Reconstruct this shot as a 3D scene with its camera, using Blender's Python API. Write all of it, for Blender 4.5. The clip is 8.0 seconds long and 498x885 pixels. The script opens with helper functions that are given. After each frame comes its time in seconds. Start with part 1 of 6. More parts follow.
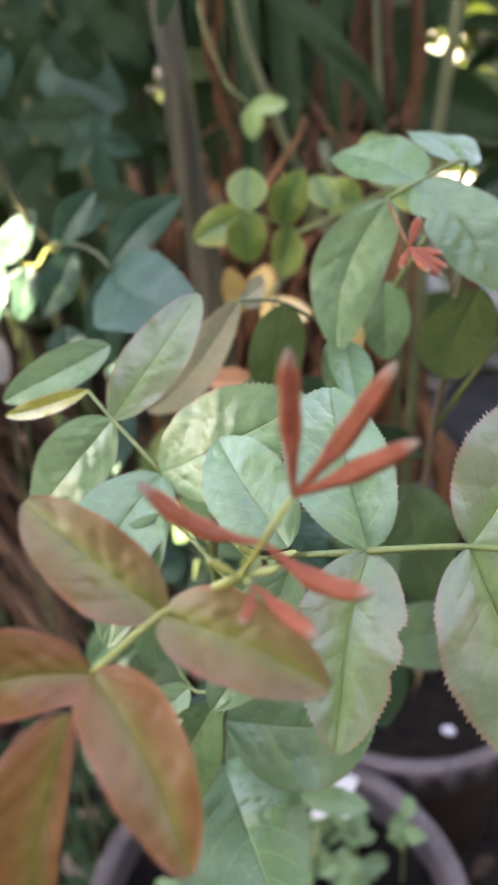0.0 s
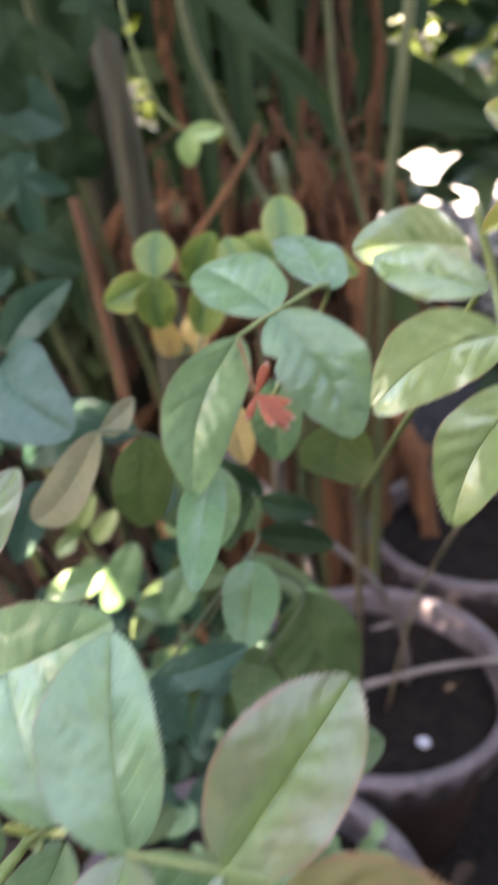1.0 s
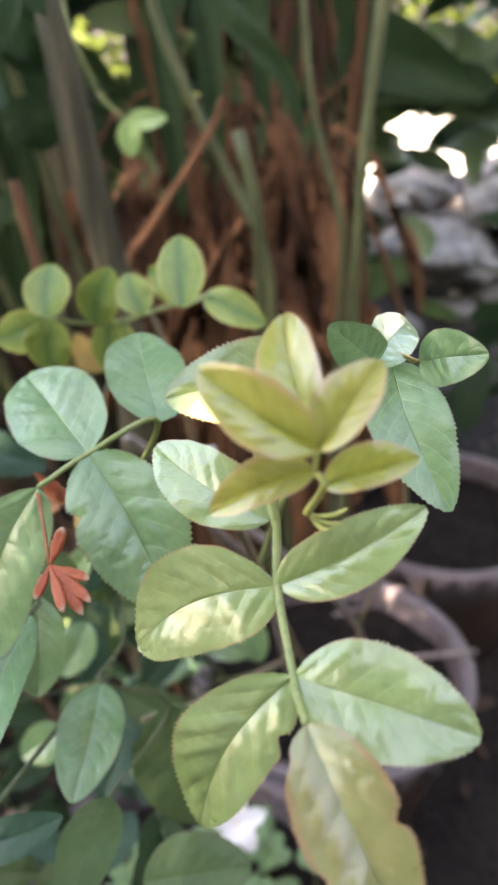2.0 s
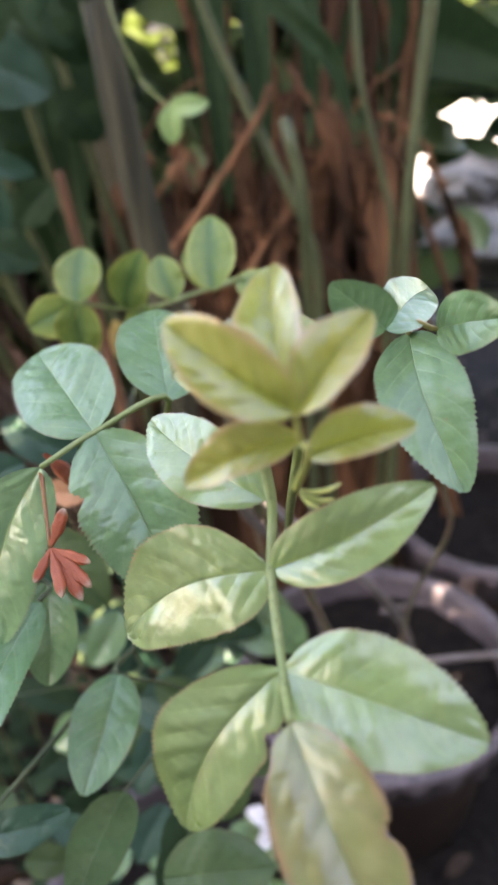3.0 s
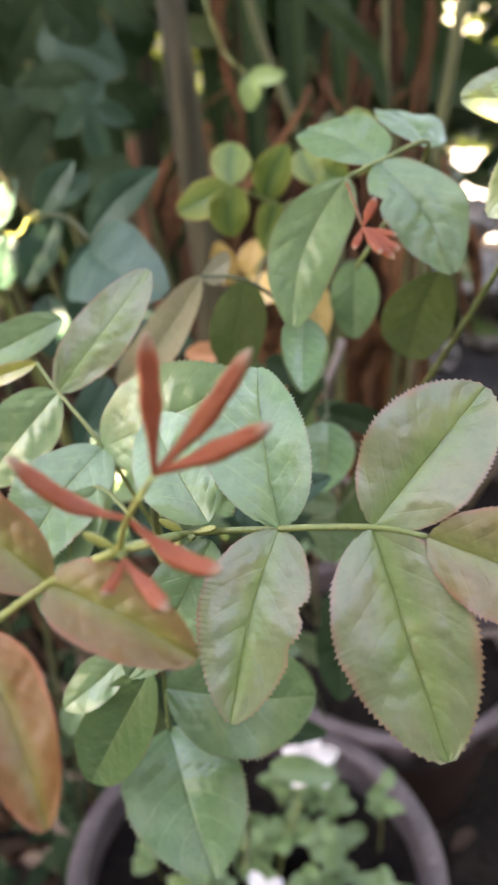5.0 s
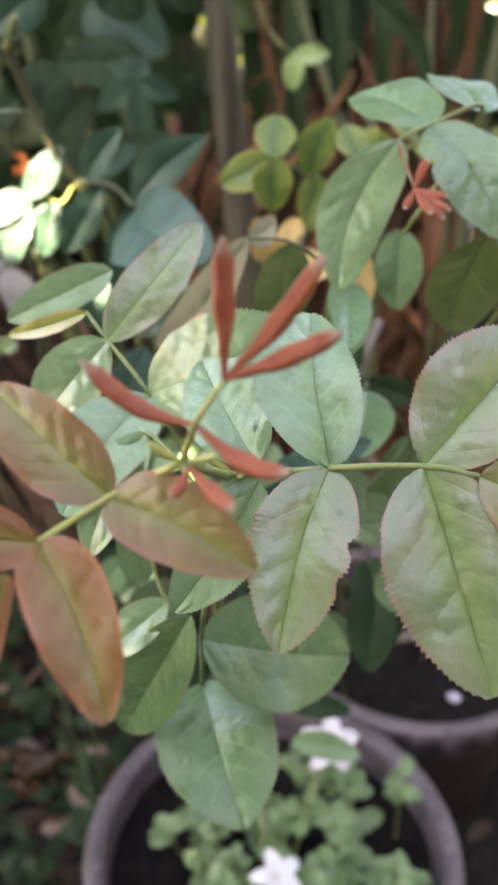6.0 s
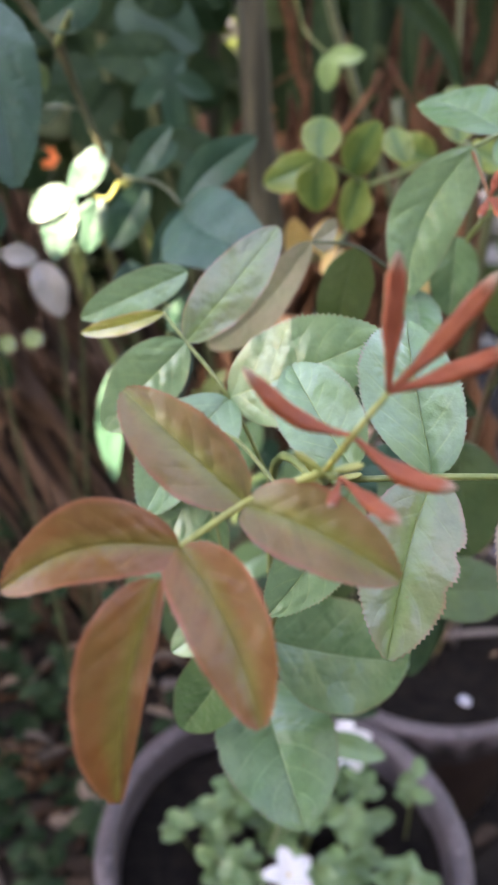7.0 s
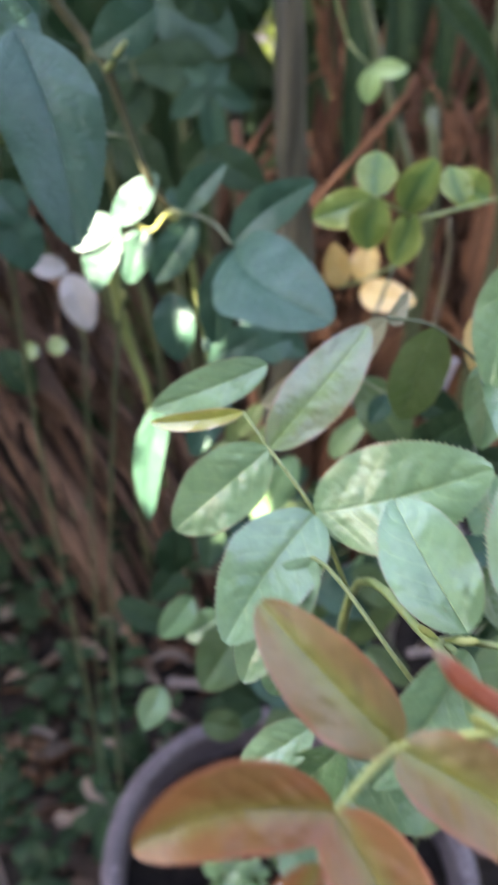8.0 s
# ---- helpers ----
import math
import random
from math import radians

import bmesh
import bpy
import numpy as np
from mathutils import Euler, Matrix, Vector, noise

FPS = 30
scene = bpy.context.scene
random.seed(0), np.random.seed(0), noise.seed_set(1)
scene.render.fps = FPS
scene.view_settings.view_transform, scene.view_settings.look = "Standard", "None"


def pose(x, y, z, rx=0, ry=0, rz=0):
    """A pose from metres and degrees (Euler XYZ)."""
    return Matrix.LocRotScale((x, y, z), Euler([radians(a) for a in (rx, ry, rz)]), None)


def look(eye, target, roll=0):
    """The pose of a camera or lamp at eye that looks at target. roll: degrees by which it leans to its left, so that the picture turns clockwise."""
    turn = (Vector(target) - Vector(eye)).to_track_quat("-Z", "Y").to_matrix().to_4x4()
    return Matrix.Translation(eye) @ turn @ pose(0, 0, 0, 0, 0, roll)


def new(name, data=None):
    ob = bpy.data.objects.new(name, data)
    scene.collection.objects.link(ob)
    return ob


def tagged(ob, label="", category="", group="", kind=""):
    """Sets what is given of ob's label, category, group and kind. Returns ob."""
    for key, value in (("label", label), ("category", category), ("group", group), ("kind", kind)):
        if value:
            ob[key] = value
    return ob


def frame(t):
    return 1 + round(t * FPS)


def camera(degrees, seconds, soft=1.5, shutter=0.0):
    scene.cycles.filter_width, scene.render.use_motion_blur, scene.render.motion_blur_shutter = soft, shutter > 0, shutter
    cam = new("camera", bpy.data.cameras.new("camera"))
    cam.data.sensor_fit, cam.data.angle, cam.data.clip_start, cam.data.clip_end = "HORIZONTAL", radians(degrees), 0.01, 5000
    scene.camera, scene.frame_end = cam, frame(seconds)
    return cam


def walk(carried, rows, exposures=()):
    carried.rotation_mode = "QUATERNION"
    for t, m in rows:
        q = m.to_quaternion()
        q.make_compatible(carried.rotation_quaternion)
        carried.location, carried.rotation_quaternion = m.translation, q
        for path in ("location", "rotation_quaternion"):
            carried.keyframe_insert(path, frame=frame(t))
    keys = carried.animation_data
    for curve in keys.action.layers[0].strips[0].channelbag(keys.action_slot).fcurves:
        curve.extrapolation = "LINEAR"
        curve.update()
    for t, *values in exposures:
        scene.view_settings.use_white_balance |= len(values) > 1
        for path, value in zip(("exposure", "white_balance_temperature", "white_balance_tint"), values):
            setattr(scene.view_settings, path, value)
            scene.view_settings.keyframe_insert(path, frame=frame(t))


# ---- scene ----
cam = camera(35.0, 8.0, 2.15, 0.4)
PATH = [
    (0, (0.1009, 0.1147, 0.9999), (0.0456, 1.9202, 0.1363), -1.49),
    (0.5, (0.1232, 0.1413, 1.0061), (0.0293, 1.9061, 0.0699), -3.98),
    (1, (0.1495, 0.1571, 1.0414), (0.1062, 1.9403, 0.1311), -3.26),
    (1.5, (0.1822, 0.1973, 1.0784), (0.1998, 1.9229, 0.0729), -1.11),
    (3, (0.2129, 0.2277, 1.0655), (0.0490, 1.9346, 0.0376), -3.47),
    (3.5, (0.2062, 0.2201, 1.0618), (0.0466, 1.9236, 0.0311), -3.30),
    (4, (0.1738, 0.1801, 1.0447), (0.0208, 1.8945, 0.0268), -2.76),
    (4.5, (0.1358, 0.1280, 1.0043), (0.0263, 1.8957, 0.0730), -2.79),
    (5, (0.1200, 0.1125, 1.0021), (0.0476, 1.8836, 0.0802), -0.19),
    (6.5, (0.1075, 0.1038, 0.9903), (-0.0479, 1.8558, 0.0386), 1.09),
    (7, (0.0931, 0.1033, 0.9947), (-0.0514, 1.8577, 0.0434), 2.13),
    (7.5, (0.0913, 0.1062, 1.0023), (-0.0770, 1.8641, 0.0579), 2.31),
    (8, (0.0654, 0.1305, 1.0199), (-0.0822, 1.8636, 0.0281), 4.09),
]
walk(
    cam,
    [(t, look(eye, target, roll)) for t, eye, target, roll in PATH],
    [(0.0, 4.12, 8700, 27), (1.0, 4.13, 8400, 26), (1.5, 4.27, 9100, 24), (3.5, 4.02, 8000, 28), (4.0, 4.20, 7900, 34), (4.5, 4.18, 9500, 28), (5.0, 4.11, 9700, 27), (6.5, 4.09, 8800, 29), (7.0, 4.08, 8400, 29), (7.5, 4.18, 8300, 31), (8.0, 4.22, 7500, 27)],
)
cam.data.dof.use_dof = True
cam.data.dof.focus_distance = 0.172
cam.data.dof.aperture_fstop = 23.0

# ---- light ----
SUN_EL, SUN_AZ = radians(42), radians(216)
world = bpy.data.worlds.new("world")
scene.world = world
world.use_nodes = True
wn = world.node_tree.nodes
sky = wn.new("ShaderNodeTexSky")
sky.sky_type = "NISHITA"
sky.sun_disc = False
sky.sun_elevation = SUN_EL
sky.sun_rotation = SUN_AZ
world.node_tree.links.new(sky.outputs[0], wn["Background"].inputs[0])
wn["Background"].inputs[1].default_value = 0.13
sun_way = Vector((math.sin(SUN_AZ) * math.cos(SUN_EL), math.cos(SUN_AZ) * math.cos(SUN_EL), math.sin(SUN_EL)))
sun = new("sun", bpy.data.lights.new("sun", "SUN"))
sun.data.energy = 4.8
sun.data.angle = radians(0.5)
sun.data.color = (1.0, 0.975, 0.93)
sun.matrix_world = look(sun_way * 10, (0, 0, 0))


# ---- materials ----
VEINS = 6.5  # side veins on each half of a blade


def material(name):
    m = bpy.data.materials.new(name)
    m.use_nodes = True
    return m, m.node_tree.nodes, m.node_tree.links, m.node_tree.nodes["Principled BSDF"]


def math_node(nodes, links, op, a, b=0.0, c=0.0):
    n = nodes.new("ShaderNodeMath")
    n.operation = op
    for k, x in enumerate((a, b, c)):
        if isinstance(x, (int, float)):
            n.inputs[k].default_value = x
        else:
            links.new(x, n.inputs[k])
    return n.outputs[0]


def mixed(nodes, links, fac, a, b):
    n = nodes.new("ShaderNodeMix")
    n.data_type = "RGBA"
    for k, x in ((0, fac), (6, a), (7, b)):
        if isinstance(x, (int, float)):
            n.inputs[k].default_value = x
        elif isinstance(x, tuple):
            n.inputs[k].default_value = (*x, 1)
        else:
            links.new(x, n.inputs[k])
    return n.outputs[2]


def ramp(nodes, links, x, lo, hi):
    n = nodes.new("ShaderNodeMapRange")
    n.interpolation_type = "SMOOTHSTEP"
    links.new(x, n.inputs[0])
    n.inputs[1].default_value, n.inputs[2].default_value = lo, hi
    return n.outputs[0]


def noise_node(nodes, links, scale, detail=3.0, coord="Object", rough=0.55):
    co = nodes.new("ShaderNodeTexCoord")
    n = nodes.new("ShaderNodeTexNoise")
    n.inputs["Scale"].default_value, n.inputs["Detail"].default_value, n.inputs["Roughness"].default_value = scale, detail, rough
    links.new(co.outputs[coord], n.inputs["Vector"])
    return n.outputs[0]


def leaf_material(name, main, other, edge, vein, rough=0.34, thin=0.22, edge_at=0.95, veins=0.12, coat=0.5, centre=None, tip=None, spec=0.55):
    """A leaf blade: UV x runs across (0.5 is the midrib), UV y from base to tip."""
    m, nodes, links, bsdf = material(name)
    uv = nodes.new("ShaderNodeUVMap")
    sep = nodes.new("ShaderNodeSeparateXYZ")
    links.new(uv.outputs[0], sep.inputs[0])
    across = math_node(nodes, links, "ABSOLUTE", math_node(nodes, links, "MULTIPLY_ADD", sep.outputs[0], 2.0, -1.0))
    slant = math_node(nodes, links, "POWER", across, 1.25)
    phase = math_node(nodes, links, "MULTIPLY_ADD", slant, -0.27, sep.outputs[1])
    half = math_node(nodes, links, "MULTIPLY", math_node(nodes, links, "GREATER_THAN", sep.outputs[0], 0.5), 0.5)
    turns = math_node(nodes, links, "MULTIPLY_ADD", phase, VEINS, half)
    wave = math_node(nodes, links, "COSINE", math_node(nodes, links, "MULTIPLY", turns, 2 * math.pi))
    worn = math_node(nodes, links, "MULTIPLY_ADD", ramp(nodes, links, noise_node(nodes, links, 110, 2), 0.40, 0.68), 0.6, 0.4)
    worn = math_node(nodes, links, "MULTIPLY", worn, ramp(nodes, links, across, 1.0, 0.55))
    side = math_node(nodes, links, "MULTIPLY", ramp(nodes, links, wave, 0.86, 1.0), worn)
    rib = ramp(nodes, links, across, 0.028, 0.006)
    info = nodes.new("ShaderNodeObjectInfo")
    patch = ramp(nodes, links, noise_node(nodes, links, 75, 3), 0.35, 0.68)
    mixin = math_node(nodes, links, "MULTIPLY_ADD", info.outputs["Random"], 0.45, math_node(nodes, links, "MULTIPLY", patch, 0.65))
    col = mixed(nodes, links, math_node(nodes, links, "MINIMUM", mixin, 1.0), main, other)
    stray = math_node(nodes, links, "MULTIPLY_ADD", noise_node(nodes, links, 95, 4), 0.7, -0.35)
    if centre:
        near = math_node(nodes, links, "ADD", across, stray)
        col = mixed(nodes, links, math_node(nodes, links, "MULTIPLY", ramp(nodes, links, near, 0.55, 0.02), 0.85), col, centre)
    rim = math_node(nodes, links, "ADD", across, math_node(nodes, links, "MULTIPLY", stray, 0.5))
    col = mixed(nodes, links, math_node(nodes, links, "MULTIPLY", ramp(nodes, links, rim, edge_at, 1.06), 0.85), col, edge)
    if tip:
        col = mixed(nodes, links, ramp(nodes, links, sep.outputs[1], 0.82, 1.0), col, tip)
    mottle = ramp(nodes, links, noise_node(nodes, links, 260, 4, rough=0.7), 0.44, 0.62)
    col = mixed(nodes, links, math_node(nodes, links, "MULTIPLY", mottle, 0.22), col, tuple(x * 0.62 for x in main))
    col = mixed(nodes, links, math_node(nodes, links, "MULTIPLY", side, veins * 0.7), col, vein)
    col = mixed(nodes, links, math_node(nodes, links, "MULTIPLY", rib, 0.6), col, vein)
    speck = ramp(nodes, links, noise_node(nodes, links, 420, 2), 0.70, 0.76)
    col = mixed(nodes, links, math_node(nodes, links, "MULTIPLY", speck, 0.3), col, (0.20, 0.13, 0.05))
    line = math_node(nodes, links, "MULTIPLY", ramp(nodes, links, across, 0.955, 0.992), 0.55)
    col = mixed(nodes, links, line, col, tuple(x * 0.8 for x in edge))
    links.new(col, bsdf.inputs["Base Color"])
    fine = noise_node(nodes, links, 700, 2)
    blister = nodes.new("ShaderNodeTexVoronoi")
    blister.feature = "SMOOTH_F1"
    blister.inputs["Scale"].default_value, blister.inputs["Smoothness"].default_value = 380, 0.6
    place = nodes.new("ShaderNodeTexCoord")
    links.new(place.outputs["Object"], blister.inputs["Vector"])
    links.new(math_node(nodes, links, "MULTIPLY_ADD", noise_node(nodes, links, 180, 3), 0.35, rough - 0.15), bsdf.inputs["Roughness"])
    bsdf.inputs["Specular IOR Level"].default_value = spec
    bsdf.inputs["Coat Weight"].default_value, bsdf.inputs["Coat Roughness"].default_value = coat, 0.22
    height = math_node(nodes, links, "MULTIPLY_ADD", math_node(nodes, links, "MAXIMUM", rib, math_node(nodes, links, "MULTIPLY", side, 0.22)), -0.7, math_node(nodes, links, "MULTIPLY", math_node(nodes, links, "MULTIPLY", wave, worn), -0.10))
    height = math_node(nodes, links, "MULTIPLY_ADD", fine, 0.18, height)
    height = math_node(nodes, links, "MULTIPLY_ADD", noise_node(nodes, links, 420, 3), 0.55, height)
    height = math_node(nodes, links, "MULTIPLY_ADD", noise_node(nodes, links, 150, 1), 0.9, height)
    height = math_node(nodes, links, "MULTIPLY_ADD", math_node(nodes, links, "MULTIPLY", blister.outputs["Distance"], worn), -1.1, height)
    bump = nodes.new("ShaderNodeBump")
    bump.inputs["Strength"].default_value, bump.inputs["Distance"].default_value = 0.75, 0.0007
    links.new(height, bump.inputs["Height"])
    links.new(bump.outputs[0], bsdf.inputs["Normal"])
    trans = nodes.new("ShaderNodeBsdfTranslucent")
    links.new(col, trans.inputs[0])
    mix = nodes.new("ShaderNodeMixShader")
    mix.inputs[0].default_value = thin
    links.new(bsdf.outputs[0], mix.inputs[1])
    links.new(trans.outputs[0], mix.inputs[2])
    links.new(mix.outputs[0], nodes["Material Output"].inputs[0])
    return m


def rough_material(name, a, b, scale, rough=0.7, bump_by=0.4, depth=0.002, stretch=(1, 1, 1), c=None, spec=0.4, vary=0.0):
    m, nodes, links, bsdf = material(name)
    co = nodes.new("ShaderNodeTexCoord")
    mp = nodes.new("ShaderNodeMapping")
    mp.inputs["Scale"].default_value = stretch
    links.new(co.outputs["Object"], mp.inputs[0])
    big, small = nodes.new("ShaderNodeTexNoise"), nodes.new("ShaderNodeTexNoise")
    for n, s in ((big, scale), (small, scale * 6)):
        n.inputs["Scale"].default_value, n.inputs["Detail"].default_value = s, 5
        links.new(mp.outputs[0], n.inputs["Vector"])
    col = mixed(nodes, links, ramp(nodes, links, big.outputs[0], 0.3, 0.7), a, b)
    col = mixed(nodes, links, math_node(nodes, links, "MULTIPLY", ramp(nodes, links, small.outputs[0], 0.5, 0.75), 0.6), col, c or tuple(x * 0.45 for x in a))
    info = nodes.new("ShaderNodeObjectInfo")
    col = mixed(nodes, links, math_node(nodes, links, "MULTIPLY", info.outputs["Random"], vary), col, tuple(x * 0.35 for x in a))
    links.new(col, bsdf.inputs["Base Color"])
    links.new(math_node(nodes, links, "MULTIPLY_ADD", small.outputs[0], 0.3, rough - 0.15), bsdf.inputs["Roughness"])
    bsdf.inputs["Specular IOR Level"].default_value = spec
    bump = nodes.new("ShaderNodeBump")
    bump.inputs["Strength"].default_value, bump.inputs["Distance"].default_value = bump_by, depth
    links.new(math_node(nodes, links, "MULTIPLY_ADD", big.outputs[0], 0.6, small.outputs[0]), bump.inputs["Height"])
    links.new(bump.outputs[0], bsdf.inputs["Normal"])
    return m


M_LEAF_GREEN = leaf_material("leaf_green", (0.095, 0.200, 0.080), (0.145, 0.245, 0.098), (0.19, 0.19, 0.085), (0.24, 0.36, 0.16), 0.33, coat=0.45, veins=0.5, spec=0.45)
M_LEAF_PALE = leaf_material("leaf_pale", (0.15, 0.27, 0.12), (0.20, 0.325, 0.14), (0.30, 0.22, 0.13), (0.34, 0.45, 0.17), 0.33, coat=0.5, veins=0.4, edge_at=0.98)
M_LEAF_BRONZE = leaf_material("leaf_bronze", (0.15, 0.21, 0.085), (0.21, 0.215, 0.10), (0.29, 0.15, 0.09), (0.30, 0.38, 0.10), 0.34, 0.22, 0.86, coat=0.6, centre=(0.17, 0.26, 0.075))
M_LEAF_ROSY = leaf_material("leaf_rosy", (0.188, 0.150, 0.040), (0.222, 0.128, 0.043), (0.33, 0.12, 0.062), (0.33, 0.31, 0.06), 0.40, 0.22, 0.80, coat=0.2, centre=(0.20, 0.20, 0.042), spec=0.38)
M_LEAF_AMBER = leaf_material("leaf_amber", (0.19, 0.175, 0.058), (0.23, 0.155, 0.06), (0.31, 0.135, 0.07), (0.32, 0.33, 0.08), 0.38, 0.22, 0.82, coat=0.4, centre=(0.20, 0.225, 0.06))
M_LEAF_RED = leaf_material("leaf_red", (0.235, 0.080, 0.021), (0.212, 0.112, 0.030), (0.45, 0.15, 0.085), (0.34, 0.27, 0.05), 0.38, 0.22, 0.84, coat=0.12, centre=(0.19, 0.155, 0.03), spec=0.36)
M_LEAF_LIME = leaf_material("leaf_lime", (0.175, 0.265, 0.085), (0.235, 0.305, 0.11), (0.36, 0.22, 0.11), (0.35, 0.45, 0.16), 0.32, coat=0.9, edge_at=0.95, veins=0.4)
M_LEAF_LIME_RED = leaf_material("leaf_lime_red", (0.175, 0.205, 0.055), (0.205, 0.175, 0.062), (0.30, 0.15, 0.075), (0.28, 0.34, 0.11), 0.32, 0.22, 0.80, coat=0.6, veins=0.3)
M_LEAF_YOUNG = leaf_material("leaf_young", (0.27, 0.30, 0.035), (0.34, 0.31, 0.055), (0.50, 0.31, 0.15), (0.42, 0.44, 0.12), 0.32, 0.3, 0.74, coat=0.9, veins=0.35)
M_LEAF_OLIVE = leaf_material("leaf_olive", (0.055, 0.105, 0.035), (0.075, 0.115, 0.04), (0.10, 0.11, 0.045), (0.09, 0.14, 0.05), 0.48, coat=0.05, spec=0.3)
# near-black green: the shade deep in the foliage is put into this colour
M_LEAF_SHADE = leaf_material("leaf_shade", (0.012, 0.034, 0.014), (0.020, 0.047, 0.017), (0.025, 0.046, 0.018), (0.032, 0.060, 0.025), 0.55, coat=0.0, spec=0.16)
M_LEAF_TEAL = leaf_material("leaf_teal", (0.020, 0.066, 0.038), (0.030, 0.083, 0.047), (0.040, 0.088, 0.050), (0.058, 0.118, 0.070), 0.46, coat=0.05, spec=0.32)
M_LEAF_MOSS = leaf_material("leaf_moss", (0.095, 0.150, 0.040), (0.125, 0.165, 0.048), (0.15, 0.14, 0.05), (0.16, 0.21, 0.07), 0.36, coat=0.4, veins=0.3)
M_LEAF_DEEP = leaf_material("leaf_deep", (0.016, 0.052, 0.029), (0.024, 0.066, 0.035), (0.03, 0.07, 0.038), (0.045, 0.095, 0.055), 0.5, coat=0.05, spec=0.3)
M_LEAF_FADED = leaf_material("leaf_faded", (0.225, 0.235, 0.140), (0.275, 0.235, 0.155), (0.32, 0.20, 0.13), (0.28, 0.28, 0.15), 0.44, coat=0.1, veins=0.3, spec=0.4)
M_LEAF_BROWN = leaf_material("leaf_brown", (0.36, 0.16, 0.07), (0.42, 0.21, 0.11), (0.30, 0.12, 0.05), (0.45, 0.25, 0.13), 0.6, coat=0.0, spec=0.3)
M_LEAF_CHLORO = leaf_material("leaf_chloro", (0.130, 0.195, 0.038), (0.165, 0.225, 0.045), (0.31, 0.32, 0.075), (0.05, 0.12, 0.035), 0.42, 0.25, 0.74, 0.6, coat=0.15, centre=(0.060, 0.135, 0.035), spec=0.35)
M_LEAF_YELLOW = leaf_material("leaf_yellow", (0.52, 0.33, 0.09), (0.55, 0.40, 0.16), (0.50, 0.25, 0.08), (0.55, 0.45, 0.20), 0.5)
M_LEAF_PALEGREEN = leaf_material("leaf_palegreen", (0.22, 0.36, 0.11), (0.27, 0.40, 0.14), (0.25, 0.36, 0.12), (0.33, 0.45, 0.18), 0.45)
M_LEAF_GREY = leaf_material("leaf_grey", (0.26, 0.25, 0.21), (0.32, 0.29, 0.25), (0.30, 0.26, 0.22), (0.33, 0.31, 0.27), 0.5)
M_LEAF_SMALL = leaf_material("leaf_small", (0.085, 0.175, 0.070), (0.150, 0.255, 0.090), (0.20, 0.28, 0.11), (0.21, 0.31, 0.13), 0.45, coat=0.3)
M_LEAF_LITTER = leaf_material("leaf_litter", (0.033, 0.021, 0.014), (0.065, 0.04, 0.025), (0.05, 0.034, 0.023), (0.12, 0.085, 0.05), 0.7, 0.1, coat=0.0, spec=0.3)
M_LEAF_DRY = leaf_material("leaf_dry", (0.10, 0.075, 0.055), (0.15, 0.115, 0.085), (0.09, 0.065, 0.045), (0.18, 0.14, 0.10), 0.65, 0.1, coat=0.0)
M_LEAF_SUNNY = leaf_material("leaf_sunny", (0.018, 0.034, 0.002), (0.035, 0.050, 0.003), (0.03, 0.043, 0.003), (0.04, 0.06, 0.006), 0.6, 0.3, coat=0.0, spec=0.15)
M_SHOOT = leaf_material("shoot_red", (0.36, 0.075, 0.026), (0.43, 0.11, 0.04), (0.45, 0.15, 0.08), (0.22, 0.05, 0.02), 0.60, 0.2, coat=0.05, tip=(0.42, 0.30, 0.20))
M_PETAL = leaf_material("petal_white", (0.80, 0.80, 0.78), (0.82, 0.82, 0.80), (0.82, 0.82, 0.80), (0.76, 0.78, 0.72), 0.5, 0.3)
M_STRAP = leaf_material("strap_green", (0.013, 0.036, 0.012), (0.022, 0.052, 0.017), (0.026, 0.055, 0.017), (0.04, 0.08, 0.028), 0.6, coat=0.0, spec=0.2)
M_STALK = rough_material("stalk_green", (0.15, 0.20, 0.06), (0.20, 0.23, 0.08), 150, 0.45, 0.2, 0.0003)
M_STALK_RED = rough_material("stalk_red", (0.26, 0.22, 0.07), (0.32, 0.16, 0.07), 150, 0.45, 0.2, 0.0003)
M_STALK_YOUNG = rough_material("stalk_young", (0.30, 0.33, 0.08), (0.36, 0.34, 0.10), 150, 0.45, 0.2, 0.0003)
M_STALK_DARK = rough_material("stalk_dark", (0.045, 0.065, 0.028), (0.075, 0.09, 0.038), 90, 0.5, 0.3, 0.0004)
M_VINE = rough_material("vine_olive", (0.038, 0.044, 0.018), (0.062, 0.055, 0.026), 80, 0.7, 0.5, 0.0008, (1, 1, 0.4), spec=0.12)
M_CANE = rough_material("cane_brown", (0.20, 0.13, 0.09), (0.15, 0.15, 0.07), 60, 0.6, 0.4, 0.0008, (1, 1, 0.3))
M_STICK = rough_material("stick_grey", (0.13, 0.108, 0.095), (0.19, 0.165, 0.15), 40, 0.75, 0.5, 0.001, (1, 1, 1), (0.06, 0.045, 0.04))
M_TRUNK = rough_material("trunk_grey_green", (0.016, 0.018, 0.009), (0.068, 0.062, 0.036), 60, 0.6, 0.5, 0.003, (1, 1, 0.04), (0.04, 0.036, 0.02), 0.3)
M_SHEATH = rough_material("dry_sheath", (0.085, 0.042, 0.022), (0.270, 0.128, 0.062), 22, 0.8, 1.0, 0.006, (1, 1, 0.10), (0.018, 0.010, 0.007), 0.2, 0.9)
M_SHEATH_PALE = rough_material("dry_stalk", (0.10, 0.062, 0.042), (0.21, 0.135, 0.09), 14, 0.75, 0.9, 0.005, (1, 1, 0.12), (0.035, 0.022, 0.015), 0.2, 0.95)
M_STEM = rough_material("stem_green", (0.055, 0.072, 0.03), (0.085, 0.10, 0.042), 25, 0.5, 0.3, 0.001, (1, 1, 0.2))
